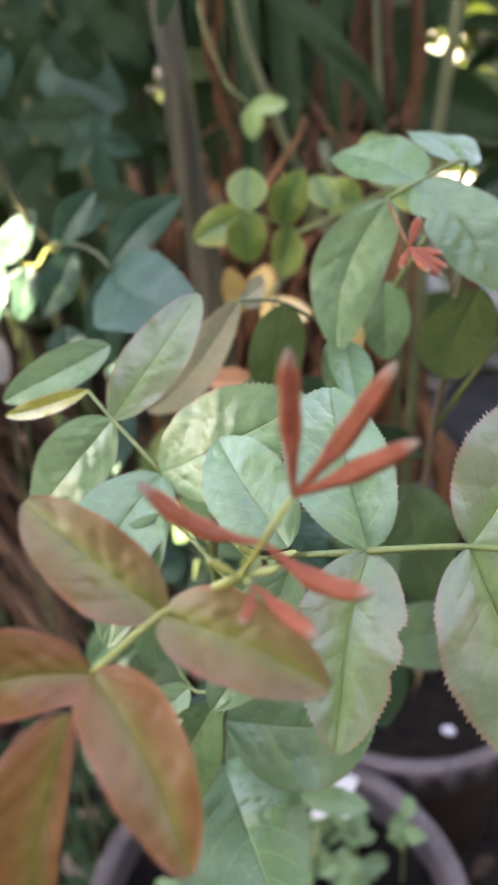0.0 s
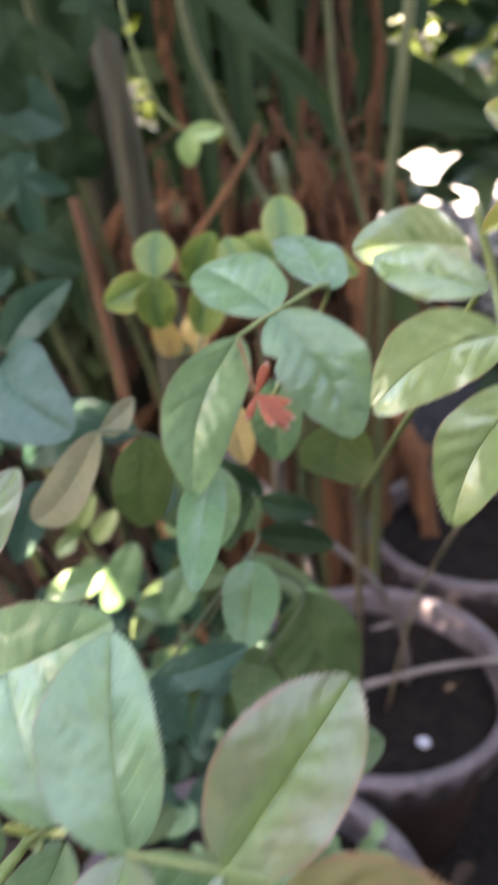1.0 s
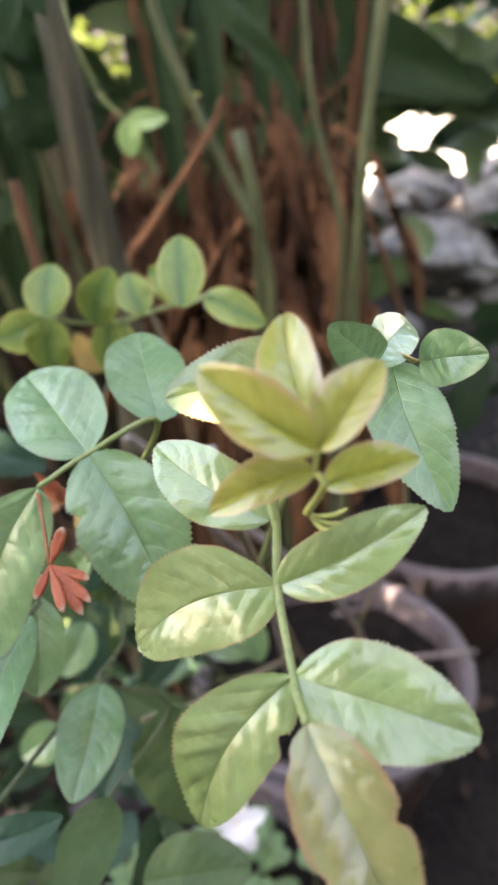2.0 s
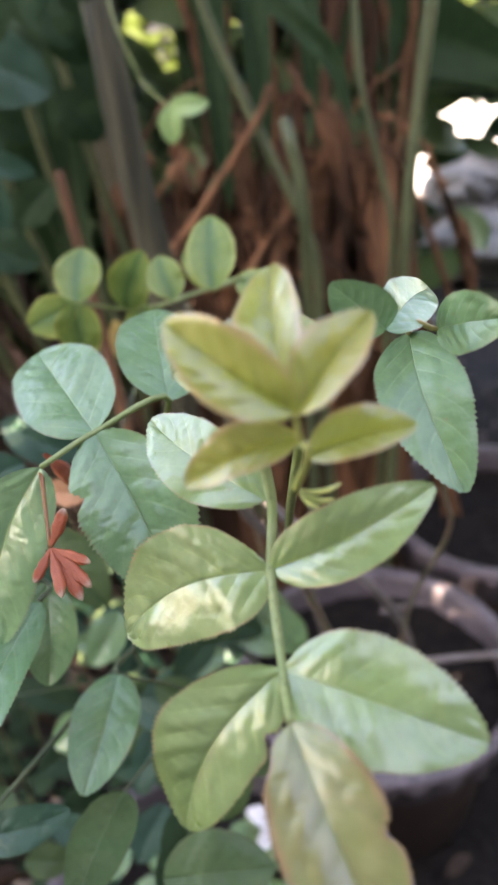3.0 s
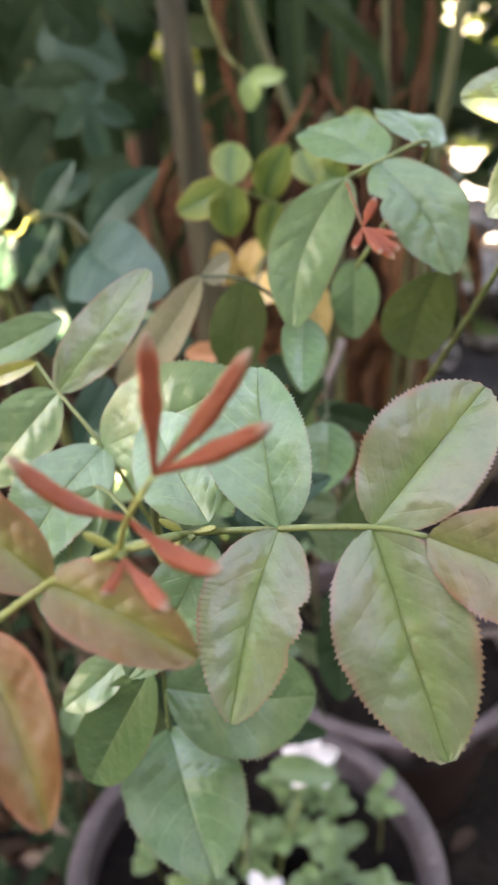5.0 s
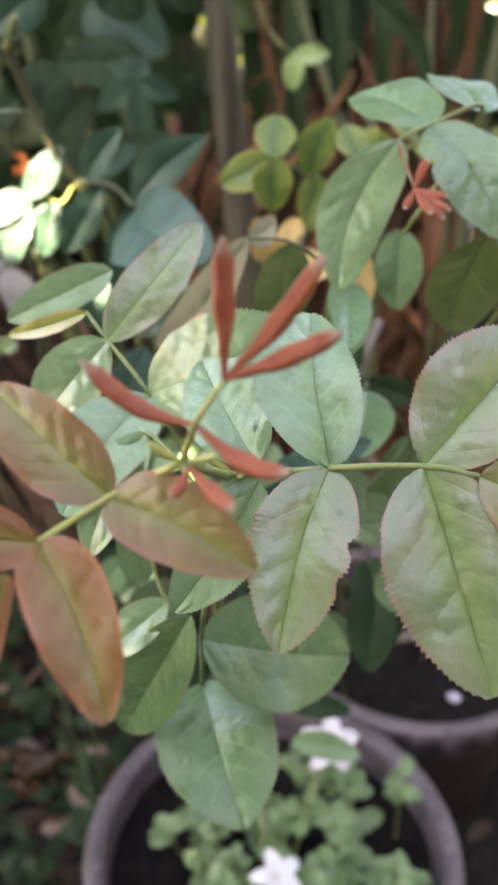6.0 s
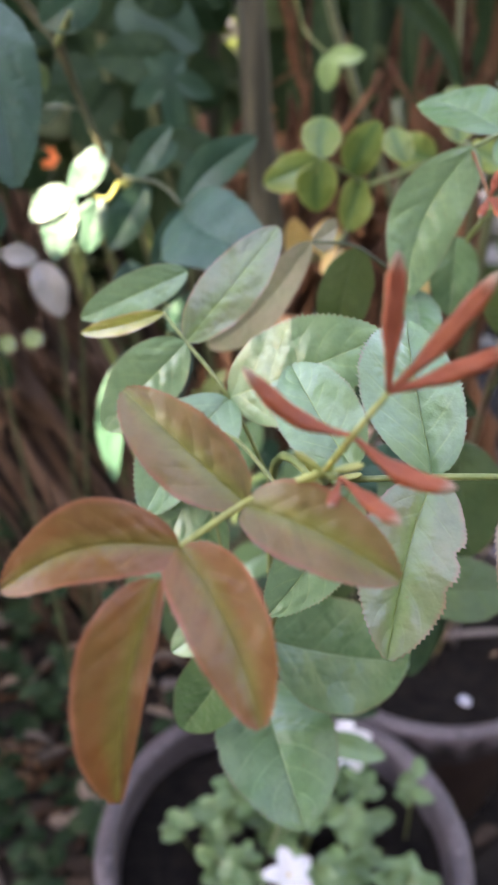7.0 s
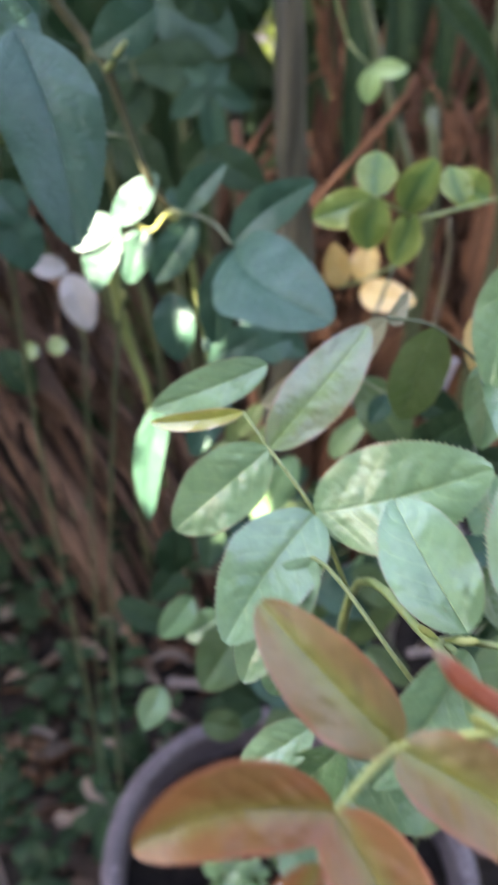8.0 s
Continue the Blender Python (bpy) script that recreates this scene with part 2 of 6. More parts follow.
M_POT = rough_material("pot_plastic", (0.062, 0.050, 0.052), (0.094, 0.077, 0.079), 18, 0.55, 0.35, 0.001, (1, 1, 1), (0.21, 0.175, 0.175))
M_POT_BODY = rough_material("pot_body", (0.055, 0.032, 0.025), (0.08, 0.048, 0.037), 14, 0.65, 0.4, 0.001, (1, 1, 1), (0.11, 0.075, 0.06))
M_WALL = rough_material("plaster_grey", (0.26, 0.25, 0.23), (0.33, 0.31, 0.28), 2.5, 0.85, 0.4, 0.003)
# dark only so that the added east wall bounces little sunlight
M_WALL_DARK = rough_material("plaster_low_bounce", (0.05, 0.052, 0.040), (0.085, 0.083, 0.068), 2.5, 0.9, 0.4, 0.003)
M_ROCK = rough_material("rock_grey", (0.051, 0.046, 0.039), (0.160, 0.142, 0.116), 9, 0.85, 0.8, 0.012, (1, 1, 1), (0.02, 0.018, 0.015))
M_SOIL = rough_material("soil", (0.008, 0.0065, 0.006), (0.019, 0.015, 0.012), 45, 0.9, 1.0, 0.012, spec=0.12)
M_GROUND = rough_material("ground_soil", (0.010, 0.008, 0.0068), (0.021, 0.017, 0.014), 9, 0.9, 1.0, 0.02, spec=0.15)
M_STONE = rough_material("stone_grey", (0.34, 0.32, 0.30), (0.42, 0.40, 0.37), 8, 0.8, 0.7, 0.01)
M_PEBBLE = rough_material("pebble_white", (0.34, 0.36, 0.40), (0.46, 0.47, 0.50), 60, 0.7, 0.4, 0.001)
M_ORANGE = rough_material("petal_orange", (0.75, 0.16, 0.04), (0.80, 0.24, 0.06), 60, 0.6, 0.3, 0.001)
M_POLLEN = rough_material("pollen", (0.70, 0.45, 0.08), (0.75, 0.55, 0.12), 200, 0.7, 0.5, 0.0005)
M_SEED = rough_material("seed_bronze", (0.10, 0.05, 0.02), (0.16, 0.08, 0.035), 90, 0.3, 0.3, 0.0006, (1, 1, 1), None, 0.6)


# ---- builders ----
UP = Vector((0, 0, 1))


def faced(p):
    """A point in the open, in front of the plants, to which their blades turn."""
    return Vector((0.10, 0.09, 1.01)).lerp(Vector((0.205, 0.20, 1.08)), min(max((p.x - 0.12) / 0.07, 0), 1))



def mesh_object(name, verts, faces, mat, parent=None, uvs=None, smooth=True, label=""):
    me = bpy.data.meshes.new(name)
    me.from_pydata(verts, [], faces)
    if uvs is not None:
        layer = me.uv_layers.new(name="UVMap")
        order = np.empty(len(me.loops), dtype=np.int32)
        me.loops.foreach_get("vertex_index", order)
        layer.data.foreach_set("uv", np.asarray(uvs, dtype=np.float32)[order].ravel())
    me.polygons.foreach_set("use_smooth", [smooth] * len(me.polygons))
    me.materials.append(mat)
    ob = new(name, me)
    if parent:
        ob.parent = parent
    if label:
        tagged(ob, label)
    return ob


def thing(name, label, category, group="", at=(0, 0, 0)):
    ob = new(name)
    ob.empty_display_size = 0.02
    ob.location = at
    return tagged(ob, label, category, group)


def path_points(points, steps=6):
    """A smooth line through the points."""
    p = [Vector(q) for q in points]
    if len(p) < 3:
        return [p[0].lerp(p[-1], k / steps) for k in range(steps + 1)]
    ends = [p[0] * 2 - p[1], *p, p[-1] * 2 - p[-2]]
    out = []
    for i in range(1, len(ends) - 2):
        a, b, c, d = ends[i - 1 : i + 3]
        for k in range(steps):
            t = k / steps
            out.append(0.5 * ((2 * b) + (c - a) * t + (2 * a - 5 * b + 4 * c - d) * t * t + (3 * b - a - 3 * c + d) * t**3))
    return [*out, p[-1]]


def tube_data(points, r0, r1, sides=7, wobble=0.0, steps=6):
    line = path_points(points, steps)
    verts, faces, uvs = [], [], []
    n = len(line)
    for i, p in enumerate(line):
        way = (line[min(i + 1, n - 1)] - line[max(i - 1, 0)]).normalized()
        one = way.cross(Vector((0.31, 0.9, 0.27))).normalized()
        two = way.cross(one)
        r = r0 + (r1 - r0) * i / (n - 1)
        r *= 1 + wobble * (noise.noise(p * 40) + 0.5 * noise.noise(p * 130))
        for k in range(sides):
            a = 2 * math.pi * k / sides
            verts.append(p + (one * math.cos(a) + two * math.sin(a)) * r)
            uvs.append((k / sides, i / (n - 1)))
    for i in range(n - 1):
        for k in range(sides):
            j = (k + 1) % sides
            faces.append((i * sides + k, i * sides + j, (i + 1) * sides + j, (i + 1) * sides + k))
    faces.append(tuple(range(sides))[::-1])
    faces.append(tuple(range((n - 1) * sides, n * sides)))
    return verts, faces, uvs


def stalk(name, parent, points, r, mat, r2=None, wobble=0.12, label=""):
    verts, faces, uvs = tube_data(points, r * 1.15, r * 0.8 if r2 is None else r2, 7, wobble)
    return mesh_object(name, verts, faces, mat, parent, uvs, label=label)


def blade_grid(length, width, fold, arch, form, teeth, seed, rows=111, cols=12, bend=None, notch=None, quilt=1.0, sides=(1, 1)):
    """Vertices of a blade from its base along +y, its upper side along +z."""
    rnd = random.Random(seed)
    ph, ph2, ph3 = rnd.uniform(0, 6.3), rnd.uniform(0, 6.3), rnd.uniform(0, 90)
    bend = rnd.uniform(-0.04, 0.04) if bend is None else bend
    fold = fold * rnd.uniform(1.25, 1.7)
    tilt = rnd.uniform(-0.10, 0.10)
    verts, uvs = [], []
    for i in range(rows + 1):
        v = i / rows
        full = math.sin(math.pi * min(1, v) ** (0.90 / form**0.3)) ** (0.58 / form**0.5)
        full = max(full * (1 - 0.06 * v), 0.0) if 0 < i < rows else 0.02
        for k in range(cols + 1):
            u = 2 * k / cols - 1
            s = 1 if u > 0 else -1
            edge = full * (1 + 0.055 * noise.noise(Vector((v * 3.2, s * 7.1, ph3))) + 0.02 * noise.noise(Vector((v * 11, s * 3.3, ph3))))
            edge *= sides[1] if u > 0 else sides[0]
            for at, hand, deep in notch or ():
                if hand == s:
                    edge *= 1 - deep * math.exp(-(((v - at) / 0.045) ** 2))
            lip = 1.0
            if teeth and abs(u) > 0.99:
                lip = (0.992, 0.998, 1 + 0.048 * rnd.uniform(0.3, 1.3))[i % 3]
            out = u * edge * width / 2 * lip
            flat = abs(u) * edge
            z = fold * abs(out) * (1 - 0.35 * abs(u)) + tilt * out * abs(u)
            z += arch * length * (math.sin(math.pi * v) - 1.1 * v * v)
            z += 0.038 * width * flat * math.sin(9 * v + ph + (2 if u > 0 else 0)) + 0.010 * width * math.sin(23 * v - 3 * abs(u) + ph2) * flat
            along = v + (0.014 * noise.noise(Vector((v * 5, s * 4.4, ph3 + 50))) if rows > 20 else 0)
            if rows > 20:
                # soft swellings between the side veins, stronger here and there
                rise = abs(math.sin(math.pi * (VEINS * (along - 0.27 * abs(u) ** 1.25) + (0.5 if u > 0 else 0)))) ** 0.8
                keen = min(max(0.45 + 1.3 * noise.noise(Vector((u * 1.5, v * 2.5, ph3 + 9))), 0), 1.2)
                z += 0.029 * quilt * width * rise * keen * math.sin(math.pi * min(abs(u) ** 0.8 * 1.02, 1)) * edge
                z += 0.016 * width * noise.noise(Vector((u * 2.5, v * 4, ph3 + 31)))
            tooth = (0, 0.001, 0.009)[i % 3] * length if teeth and abs(u) > 0.99 else 0
            verts.append((out + bend * length * math.sin(math.pi * v), v * length + tooth, z))
            uvs.append((k / cols, along))
    w = cols + 1
    faces = [(i * w + k, i * w + k + 1, (i + 1) * w + k + 1, (i + 1) * w + k) for i in range(rows) for k in range(cols)]
    return verts, faces, uvs


count = [0]


def leaflet(parent, base, tip, width, mat, face=None, fold=0.18, arch=0.05, roll=0, form=1.0, teeth=1, bend=None, name="leaflet", rows=111, cols=12, notch=None, quilt=1.0, sides=(1, 1)):
    base, tip = Vector(base), Vector(tip)
    axis = tip - base
    length = axis.length
    axis.normalize()
    face = Vector(face) if face else (faced((base + tip) / 2) - (base + tip) / 2).normalized() + UP * 0.18
    face = (face - axis * face.dot(axis)).normalized()
    side = axis.cross(face).normalized()
    count[0] += 1
    verts, faces, uvs = blade_grid(length, width, fold, arch, form, teeth, count[0], rows, cols, bend, notch, quilt, sides)
    ob = mesh_object(name, verts, faces, mat, parent, uvs)
    middle = range(cols // 2, len(verts), cols + 1)
    for e in ob.data.edges:
        if e.vertices[0] in middle and e.vertices[1] in middle:
            e.use_edge_sharp = True
    turn = Matrix((side, axis, face)).transposed().to_4x4()
    ob.matrix_local = Matrix.Translation(base) @ turn @ Matrix.Rotation(radians(roll), 4, "Y")
    return ob


def lobed_leaf(parent, base, tip, width, mat, face):
    """A five-lobed leaf: toothed lobes round the stalk's end, folded along each lobe."""
    base, tip = Vector(base), Vector(tip)
    axis = tip - base
    length = axis.length
    axis.normalize()
    face = Vector(face)
    face = (face - axis * face.dot(axis)).normalized()
    side = axis.cross(face).normalized()
    count[0] += 1
    rnd = random.Random(count[0])
    lobes = ((0.0, 1.0, 0.46), (1.15, 0.80, 0.44), (-1.15, 0.80, 0.44), (2.2, 0.45, 0.48), (-2.2, 0.45, 0.48))
    rings, seg = 8, 120
    verts, uvs = [(0, 0, 0)], [(0.5, 0)]
    for i in range(1, rings + 1):
        for k in range(seg):
            a = 2 * math.pi * k / seg - math.pi
            reach, crest = 0.30, 0.0
            for at, size, half in lobes:
                d = abs(a - at) / half
                grown = size * max(0.0, 1 - 0.5 * d) if d < 1.5 else 0.0
                if grown > reach:
                    reach, crest = grown, max(0.0, 1 - d)
            tooth = 1 + (0.05 if i == rings and k % 3 == 0 else 0.0)
            r = reach * i / rings * tooth
            x = math.sin(a) * r * width * 0.62
            y = math.cos(a) * r * length
            z = -0.10 * length * r * r - 0.05 * width * crest * (i / rings) + 0.02 * width * math.sin(7 * a + count[0]) * r
            verts.append((x, y, z + 0.004 * width * rnd.uniform(-1, 1)))
            uvs.append((0.5 + 0.5 * (1 - crest) * i / rings, min(r, 1)))
    faces = [(0, 1 + (k + 1) % seg, 1 + k) for k in range(seg)]
    faces += [(1 + (i - 1) * seg + k, 1 + (i - 1) * seg + (k + 1) % seg, 1 + i * seg + (k + 1) % seg, 1 + i * seg + k) for i in range(1, rings) for k in range(seg)]
    ob = mesh_object("leaflet", verts, faces, mat, parent, uvs)
    ob.matrix_local = Matrix.Translation(base) @ Matrix((side, axis, face)).transposed().to_4x4()
    return ob


def young_blade(parent, base, tip, width, mat=None, sag=0.0):
    """A young blade still folded along its midrib."""
    base, tip = Vector(base), Vector(tip)
    axis = tip - base
    length = axis.length
    axis.normalize()
    face = (faced(base) - base).normalized() + UP * 0.6
    face = (face - axis * face.dot(axis)).normalized()
    side = axis.cross(face).normalized()
    count[0] += 1
    rnd = random.Random(count[0])
    verts, uvs, faces = [], [], []
    rows, around = 18, 12
    down = Vector((-side.z, -axis.z, -face.z))
    for i in range(rows + 1):
        v = i / rows
        r = width / 2 * (0.16 + 0.94 * math.sin(math.pi * (v**1.25 * 0.84 + 0.04)) ** 1.2) * (1 if i < rows else 0.3)
        lift = length * 0.10 * math.sin(math.pi * v) + length * 0.05 * v * v
        for k in range(around):
            a = 2 * math.pi * k / around
            c, s = math.cos(a), math.sin(a)
            notch = 0.55 if abs(a - math.pi / 2) < 0.4 else 1.0
            wave = 1 + 0.10 * math.sin(17 * v + 2 * a + rnd.random())
            verts.append((c * r * wave, v * length, s * r * 0.75 * notch * wave - lift * 0.5))
            verts[-1] = tuple(Vector(verts[-1]) + down * sag * length * math.sin(math.pi * v))
            uvs.append((0.5 + 0.45 * c, v))
    for i in range(rows):
        for k in range(around):
            j = (k + 1) % around
            faces.append((i * around + k, i * around + j, (i + 1) * around + j, (i + 1) * around + k))
    faces.append(tuple(range(around))[::-1])
    faces.append(tuple(range(rows * around, (rows + 1) * around)))
    ob = mesh_object("young_leaflet", verts, faces, mat or M_SHOOT, parent, uvs)
    ob.matrix_local = Matrix.Translation(base) @ Matrix((side, axis, face)).transposed().to_4x4()
    return ob


def scatter(name, mat, places, parent=None, label="", rows=4, cols=2, form=1.0):
    """One mesh of many small blades: each place is base, tip, width and a facing."""
    V, F, U = [], [], []
    for base, tip, width, face in places:
        axis = tip - base
        length = axis.length
        axis.normalize()
        face = (face - axis * face.dot(axis)).normalized()
        side = axis.cross(face)
        count[0] += 1
        verts, faces, uvs = blade_grid(length, width, 0.2, 0.08, form, 0, count[0], rows, cols)
        at = len(V)
        V += [base + side * x + axis * y + face * z for x, y, z in verts]
        F += [tuple(at + i for i in f) for f in faces]
        U += uvs
    return mesh_object(name, V, F, mat, parent, U, label=label)


# ---- ground ----
RIM = 0.30
GZ = -0.20


def ground_height(x, y):
    near = max(0.0, 1 - math.hypot(x, y - 1) / 6)
    return GZ + near * 0.014 * (noise.noise(Vector((x * 7, y * 7, 0))) + 0.6 * noise.noise(Vector((x * 19, y * 19, 3))))


lines_x = [-400, -60, -12, -5, *[-3 + 0.075 * k for k in range(81)], 5, 12, 60, 400]
lines_y = [-400, -60, -12, -4, *[-1.5 + 0.075 * k for k in range(101)], 9, 15, 60, 400]
verts = [(x, y, ground_height(x, y)) for y in lines_y for x in lines_x]
nx = len(lines_x)
faces = [(j * nx + i, j * nx + i + 1, (j + 1) * nx + i + 1, (j + 1) * nx + i) for j in range(len(lines_y) - 1) for i in range(nx - 1)]
ground = tagged(mesh_object("ground", verts, faces, M_GROUND), "dark bare garden soil with dry litter", "ground", kind="structure")




def wall(name, x0, y0, x1, y1, height, label, mat=None):
    v = [(x, y, z) for z in (GZ - 0.1, height) for x, y in ((x0, y0), (x1, y0), (x1, y1), (x0, y1))]
    f = [(0, 1, 5, 4), (1, 2, 6, 5), (2, 3, 7, 6), (3, 0, 4, 7), (4, 5, 6, 7)]
    return tagged(mesh_object(name, v, f, mat or M_WALL, None, None, False), label, "garden wall", kind="structure")


# walls out of view, added to hold low skylight off the plants
wall("wall_south", -2.2, -1.35, 2.2, -1.15, 2.4, "unseen grey plaster wall added to block low skylight")
wall("wall_west", -1.9, 0.35, -1.7, 3.4, 1.3, "unseen grey plaster wall added to block low skylight")
wall("wall_east", 2.0, -1.15, 2.2, 2.2, 2.8, "unseen dark plaster wall added to block light from the right", M_WALL_DARK)

# ---- pots ----
def revolve(profile, seg, wave=0.0):
    verts, faces = [], []
    for r, z, w in profile:
        for k in range(seg):
            a = 2 * math.pi * k / seg
            rr = r + w * wave * (0.5 + 0.5 * math.cos(a * 28)) ** 0.6
            verts.append((rr * math.cos(a), rr * math.sin(a), z))
    n = len(profile)
    for i in range(n - 1):
        for k in range(seg):
            j = (k + 1) % seg
            faces.append((i * seg + k, i * seg + j, (i + 1) * seg + j, (i + 1) * seg + k))
    faces.append(tuple(range(seg))[::-1])
    return verts, faces


def pot(at, radius, label, turn=0.0):
    ob = thing("plant_pot", label, "plant pot", "plant pots on the soil", at)
    ob.rotation_euler[2] = turn
    R = radius
    prof = [(R * 0.70, 0.0, 0), (R * 0.72, 0.004, 0), (R * 0.88, RIM - 0.052, 0), (R * 0.885, RIM - 0.046, 0)]
    v, f = revolve(prof, 96)
    mesh_object("pot_body", v, f, M_POT_BODY, ob)
    prof = [(R * 0.87, RIM - 0.05, 0), (R * 0.925, RIM - 0.047, 1), (R * 0.955, RIM - 0.040, 1), (R * 0.985, RIM - 0.014, 0.4), (R * 0.995, RIM - 0.004, 0), (R * 0.985, RIM, 0), (R * 0.93, RIM + 0.001, 0), (R * 0.895, RIM - 0.002, 0), (R * 0.885, RIM - 0.009, 0), (R * 0.87, RIM - 0.09, 0)]
    v, f = revolve(prof, 224, 0.011)
    mesh_object("pot_rim", v, f[:-1], M_POT, ob, label="greyish brown rolled rim with a scalloped skirt")
    seg, rings = 40, 12
    v, f = [(0, 0, RIM - 0.045)], []
    for i in range(1, rings + 1):
        for k in range(seg):
            a = 2 * math.pi * k / seg
            r = R * 0.875 * i / rings
            p = Vector((r * math.cos(a), r * math.sin(a), 0))
            v.append((p.x, p.y, RIM - 0.05 + 0.010 * noise.noise((p + Vector(at)) * 22) + 0.005 * noise.noise((p + Vector(at)) * 60)))
    f += [(0, 1 + k, 1 + (k + 1) % seg) for k in range(seg)]
    f += [(1 + (i - 1) * seg + k, 1 + i * seg + k, 1 + i * seg + (k + 1) % seg, 1 + (i - 1) * seg + (k + 1) % seg) for i in range(1, rings) for k in range(seg)]
    mesh_object("potting_soil", v, f, M_SOIL, ob)
    return ob


pot_front = pot((0.103, 0.735, GZ), 0.232, "round greyish brown plastic pot with white flowers")
pot_back = pot((0.312, 1.150, GZ), 0.232, "round greyish brown plastic pot of dark soil", 0.4)
pot_far = pot((0.585, 1.580, GZ), 0.232, "round greyish brown plastic pot behind another", 0.9)

# ---- roses ----
rose_front = thing("rose_bush", "rose bush with reddish young leaves in the front pot", "rose bush", "rose bushes", (0, 0, 0))
rose_back = thing("rose_bush", "rose bush with bright lime leaves in the second pot", "rose bush", "rose bushes", (0, 0, 0))
rose_far = thing("rose_bush", "small rose with yellowing veined leaves behind the pots", "rose bush", "rose bushes", (0, 0, 0))
climber = thing("climbing_plant", "dark blue-green leafy climber beside the dry stalks", "climbing plant")
sprout = thing("sprout", "pale green two-leaved sprout among the stems", "sprout")

# reddish young leaf of the front rose
leaf = stalk('compound_leaf', rose_front, [(0.0963, 0.2102, 0.9326), (0.0839, 0.2125, 0.9241), (0.0749, 0.2020, 0.9219)], 0.0007, M_STALK_YOUNG)
leaflet(leaf, (0.0839, 0.2125, 0.9241), (0.0607, 0.2249, 0.9377), 0.0150, M_LEAF_ROSY, (0.16, -0.86, 0.58), 0.28, 0.05, 0, 1.3, 1, bend=-0.01, sides=(1.00, 0.86), quilt=0.5)
leaflet(leaf, (0.0839, 0.2125, 0.9241), (0.1083, 0.1988, 0.9219), 0.0136, M_LEAF_ROSY, (-0.02, -0.82, 0.68), 0.28, 0.05, 0, 1.3, 1, quilt=0.5)
leaflet(leaf, (0.0749, 0.2020, 0.9219), (0.0475, 0.1949, 0.9164), 0.0126, M_LEAF_RED, (0.24, -0.72, 0.75), 0.3, 0.08, 0, 1.45, 1, bend=0.10, sides=(0.92, 1.10), quilt=0.5)
leaflet(leaf, (0.0749, 0.2020, 0.9219), (0.0899, 0.1800, 0.9092), 0.0130, M_LEAF_RED, (0.09, -0.74, 0.77), 0.3, 0.06, 0, 1.45, 1, bend=-0.05, quilt=0.5)
leaflet(leaf, (0.0729, 0.1945, 0.9215), (0.0701, 0.1761, 0.8938), 0.0095, M_LEAF_RED, (0.18, -0.67, 0.82), 0.3, 0.06, 0, 1.45, 1, bend=0.05, sides=(0.60, 1.75), quilt=0.5)

# green leaf on the other side of the tip
leaf = stalk('compound_leaf', rose_front, [(0.0963, 0.2102, 0.9326), (0.0994, 0.2646, 0.8989), (0.1207, 0.2523, 0.9089), (0.1389, 0.2436, 0.9154), (0.1490, 0.2401, 0.9158)], 0.0008, M_STALK)
leaflet(leaf, (0.1045, 0.2639, 0.9025), (0.0874, 0.2935, 0.9161), 0.0216, M_LEAF_PALE, (0.06, -0.90, 0.52), 0.2, 0.03, 0, 1.0, 1)
leaflet(leaf, (0.1051, 0.2631, 0.8982), (0.0875, 0.2437, 0.8739), 0.0177, M_LEAF_PALE, (0.23, -0.71, 0.77), 0.3, 0.03, 0, 1.0, 1)
leaflet(leaf, (0.1207, 0.2523, 0.9089), (0.1150, 0.2864, 0.9329), 0.0230, M_LEAF_PALE, (0.11, -0.86, 0.60), 0.32, 0.05, 0, 1.2, 1, bend=-0.03, sides=(1.25, 0.86))
leaflet(leaf, (0.1207, 0.2523, 0.9089), (0.1122, 0.2201, 0.8863), 0.0213, M_LEAF_BRONZE, (0.13, -0.71, 0.79), 0.25, 0.03, 0, 1.0, 1, notch=((0.42, -1, 0.16), (0.62, -1, 0.12)), bend=0.04)
leaflet(leaf, (0.1389, 0.2436, 0.9154), (0.1634, 0.2659, 0.9367), 0.0230, M_LEAF_BRONZE, (-0.10, -0.85, 0.62), 0.36, 0.03, 0, 1.0, 1, bend=0.00, sides=(1.15, 1.00))
leaflet(leaf, (0.1389, 0.2436, 0.9154), (0.1522, 0.2142, 0.8842), 0.0254, M_LEAF_BRONZE, (-0.07, -0.69, 0.82), 0.3, 0.03, 0, 1.0, 1, bend=0.01, sides=(1.02, 1.12))
leaflet(leaf, (0.1490, 0.2401, 0.9158), (0.1857, 0.2289, 0.9034), 0.0233, M_LEAF_AMBER, (-0.22, -0.73, 0.75), 0.28, 0.03, 0, 1.0, 1)

# leaf that reaches to the back on the other cane side
leaf = stalk('compound_leaf', rose_front, [(0.0823, 0.3139, 0.8685), (0.0696, 0.3129, 0.8954), (0.0548, 0.3249, 0.9073), (0.0456, 0.3367, 0.9119)], 0.0006, M_STALK)
leaflet(leaf, (0.0696, 0.3129, 0.8954), (0.1098, 0.3003, 0.9228), 0.0294, M_LEAF_PALE, (-0.12, -0.84, 0.63), 0.12, 0.06, 0, 1.0, 1)
leaflet(leaf, (0.0696, 0.3129, 0.8954), (0.0503, 0.2809, 0.8743), 0.0254, M_LEAF_PALE, (0.03, -0.78, 0.73), 0.25, 0.05, 0, 1.0, 1)
leaflet(leaf, (0.0548, 0.3249, 0.9073), (0.0796, 0.3508, 0.9378), 0.0190, M_LEAF_BRONZE, (-0.01, -0.91, 0.52), 0.18, 0.03, 0, 1.0, 1, bend=0.01)
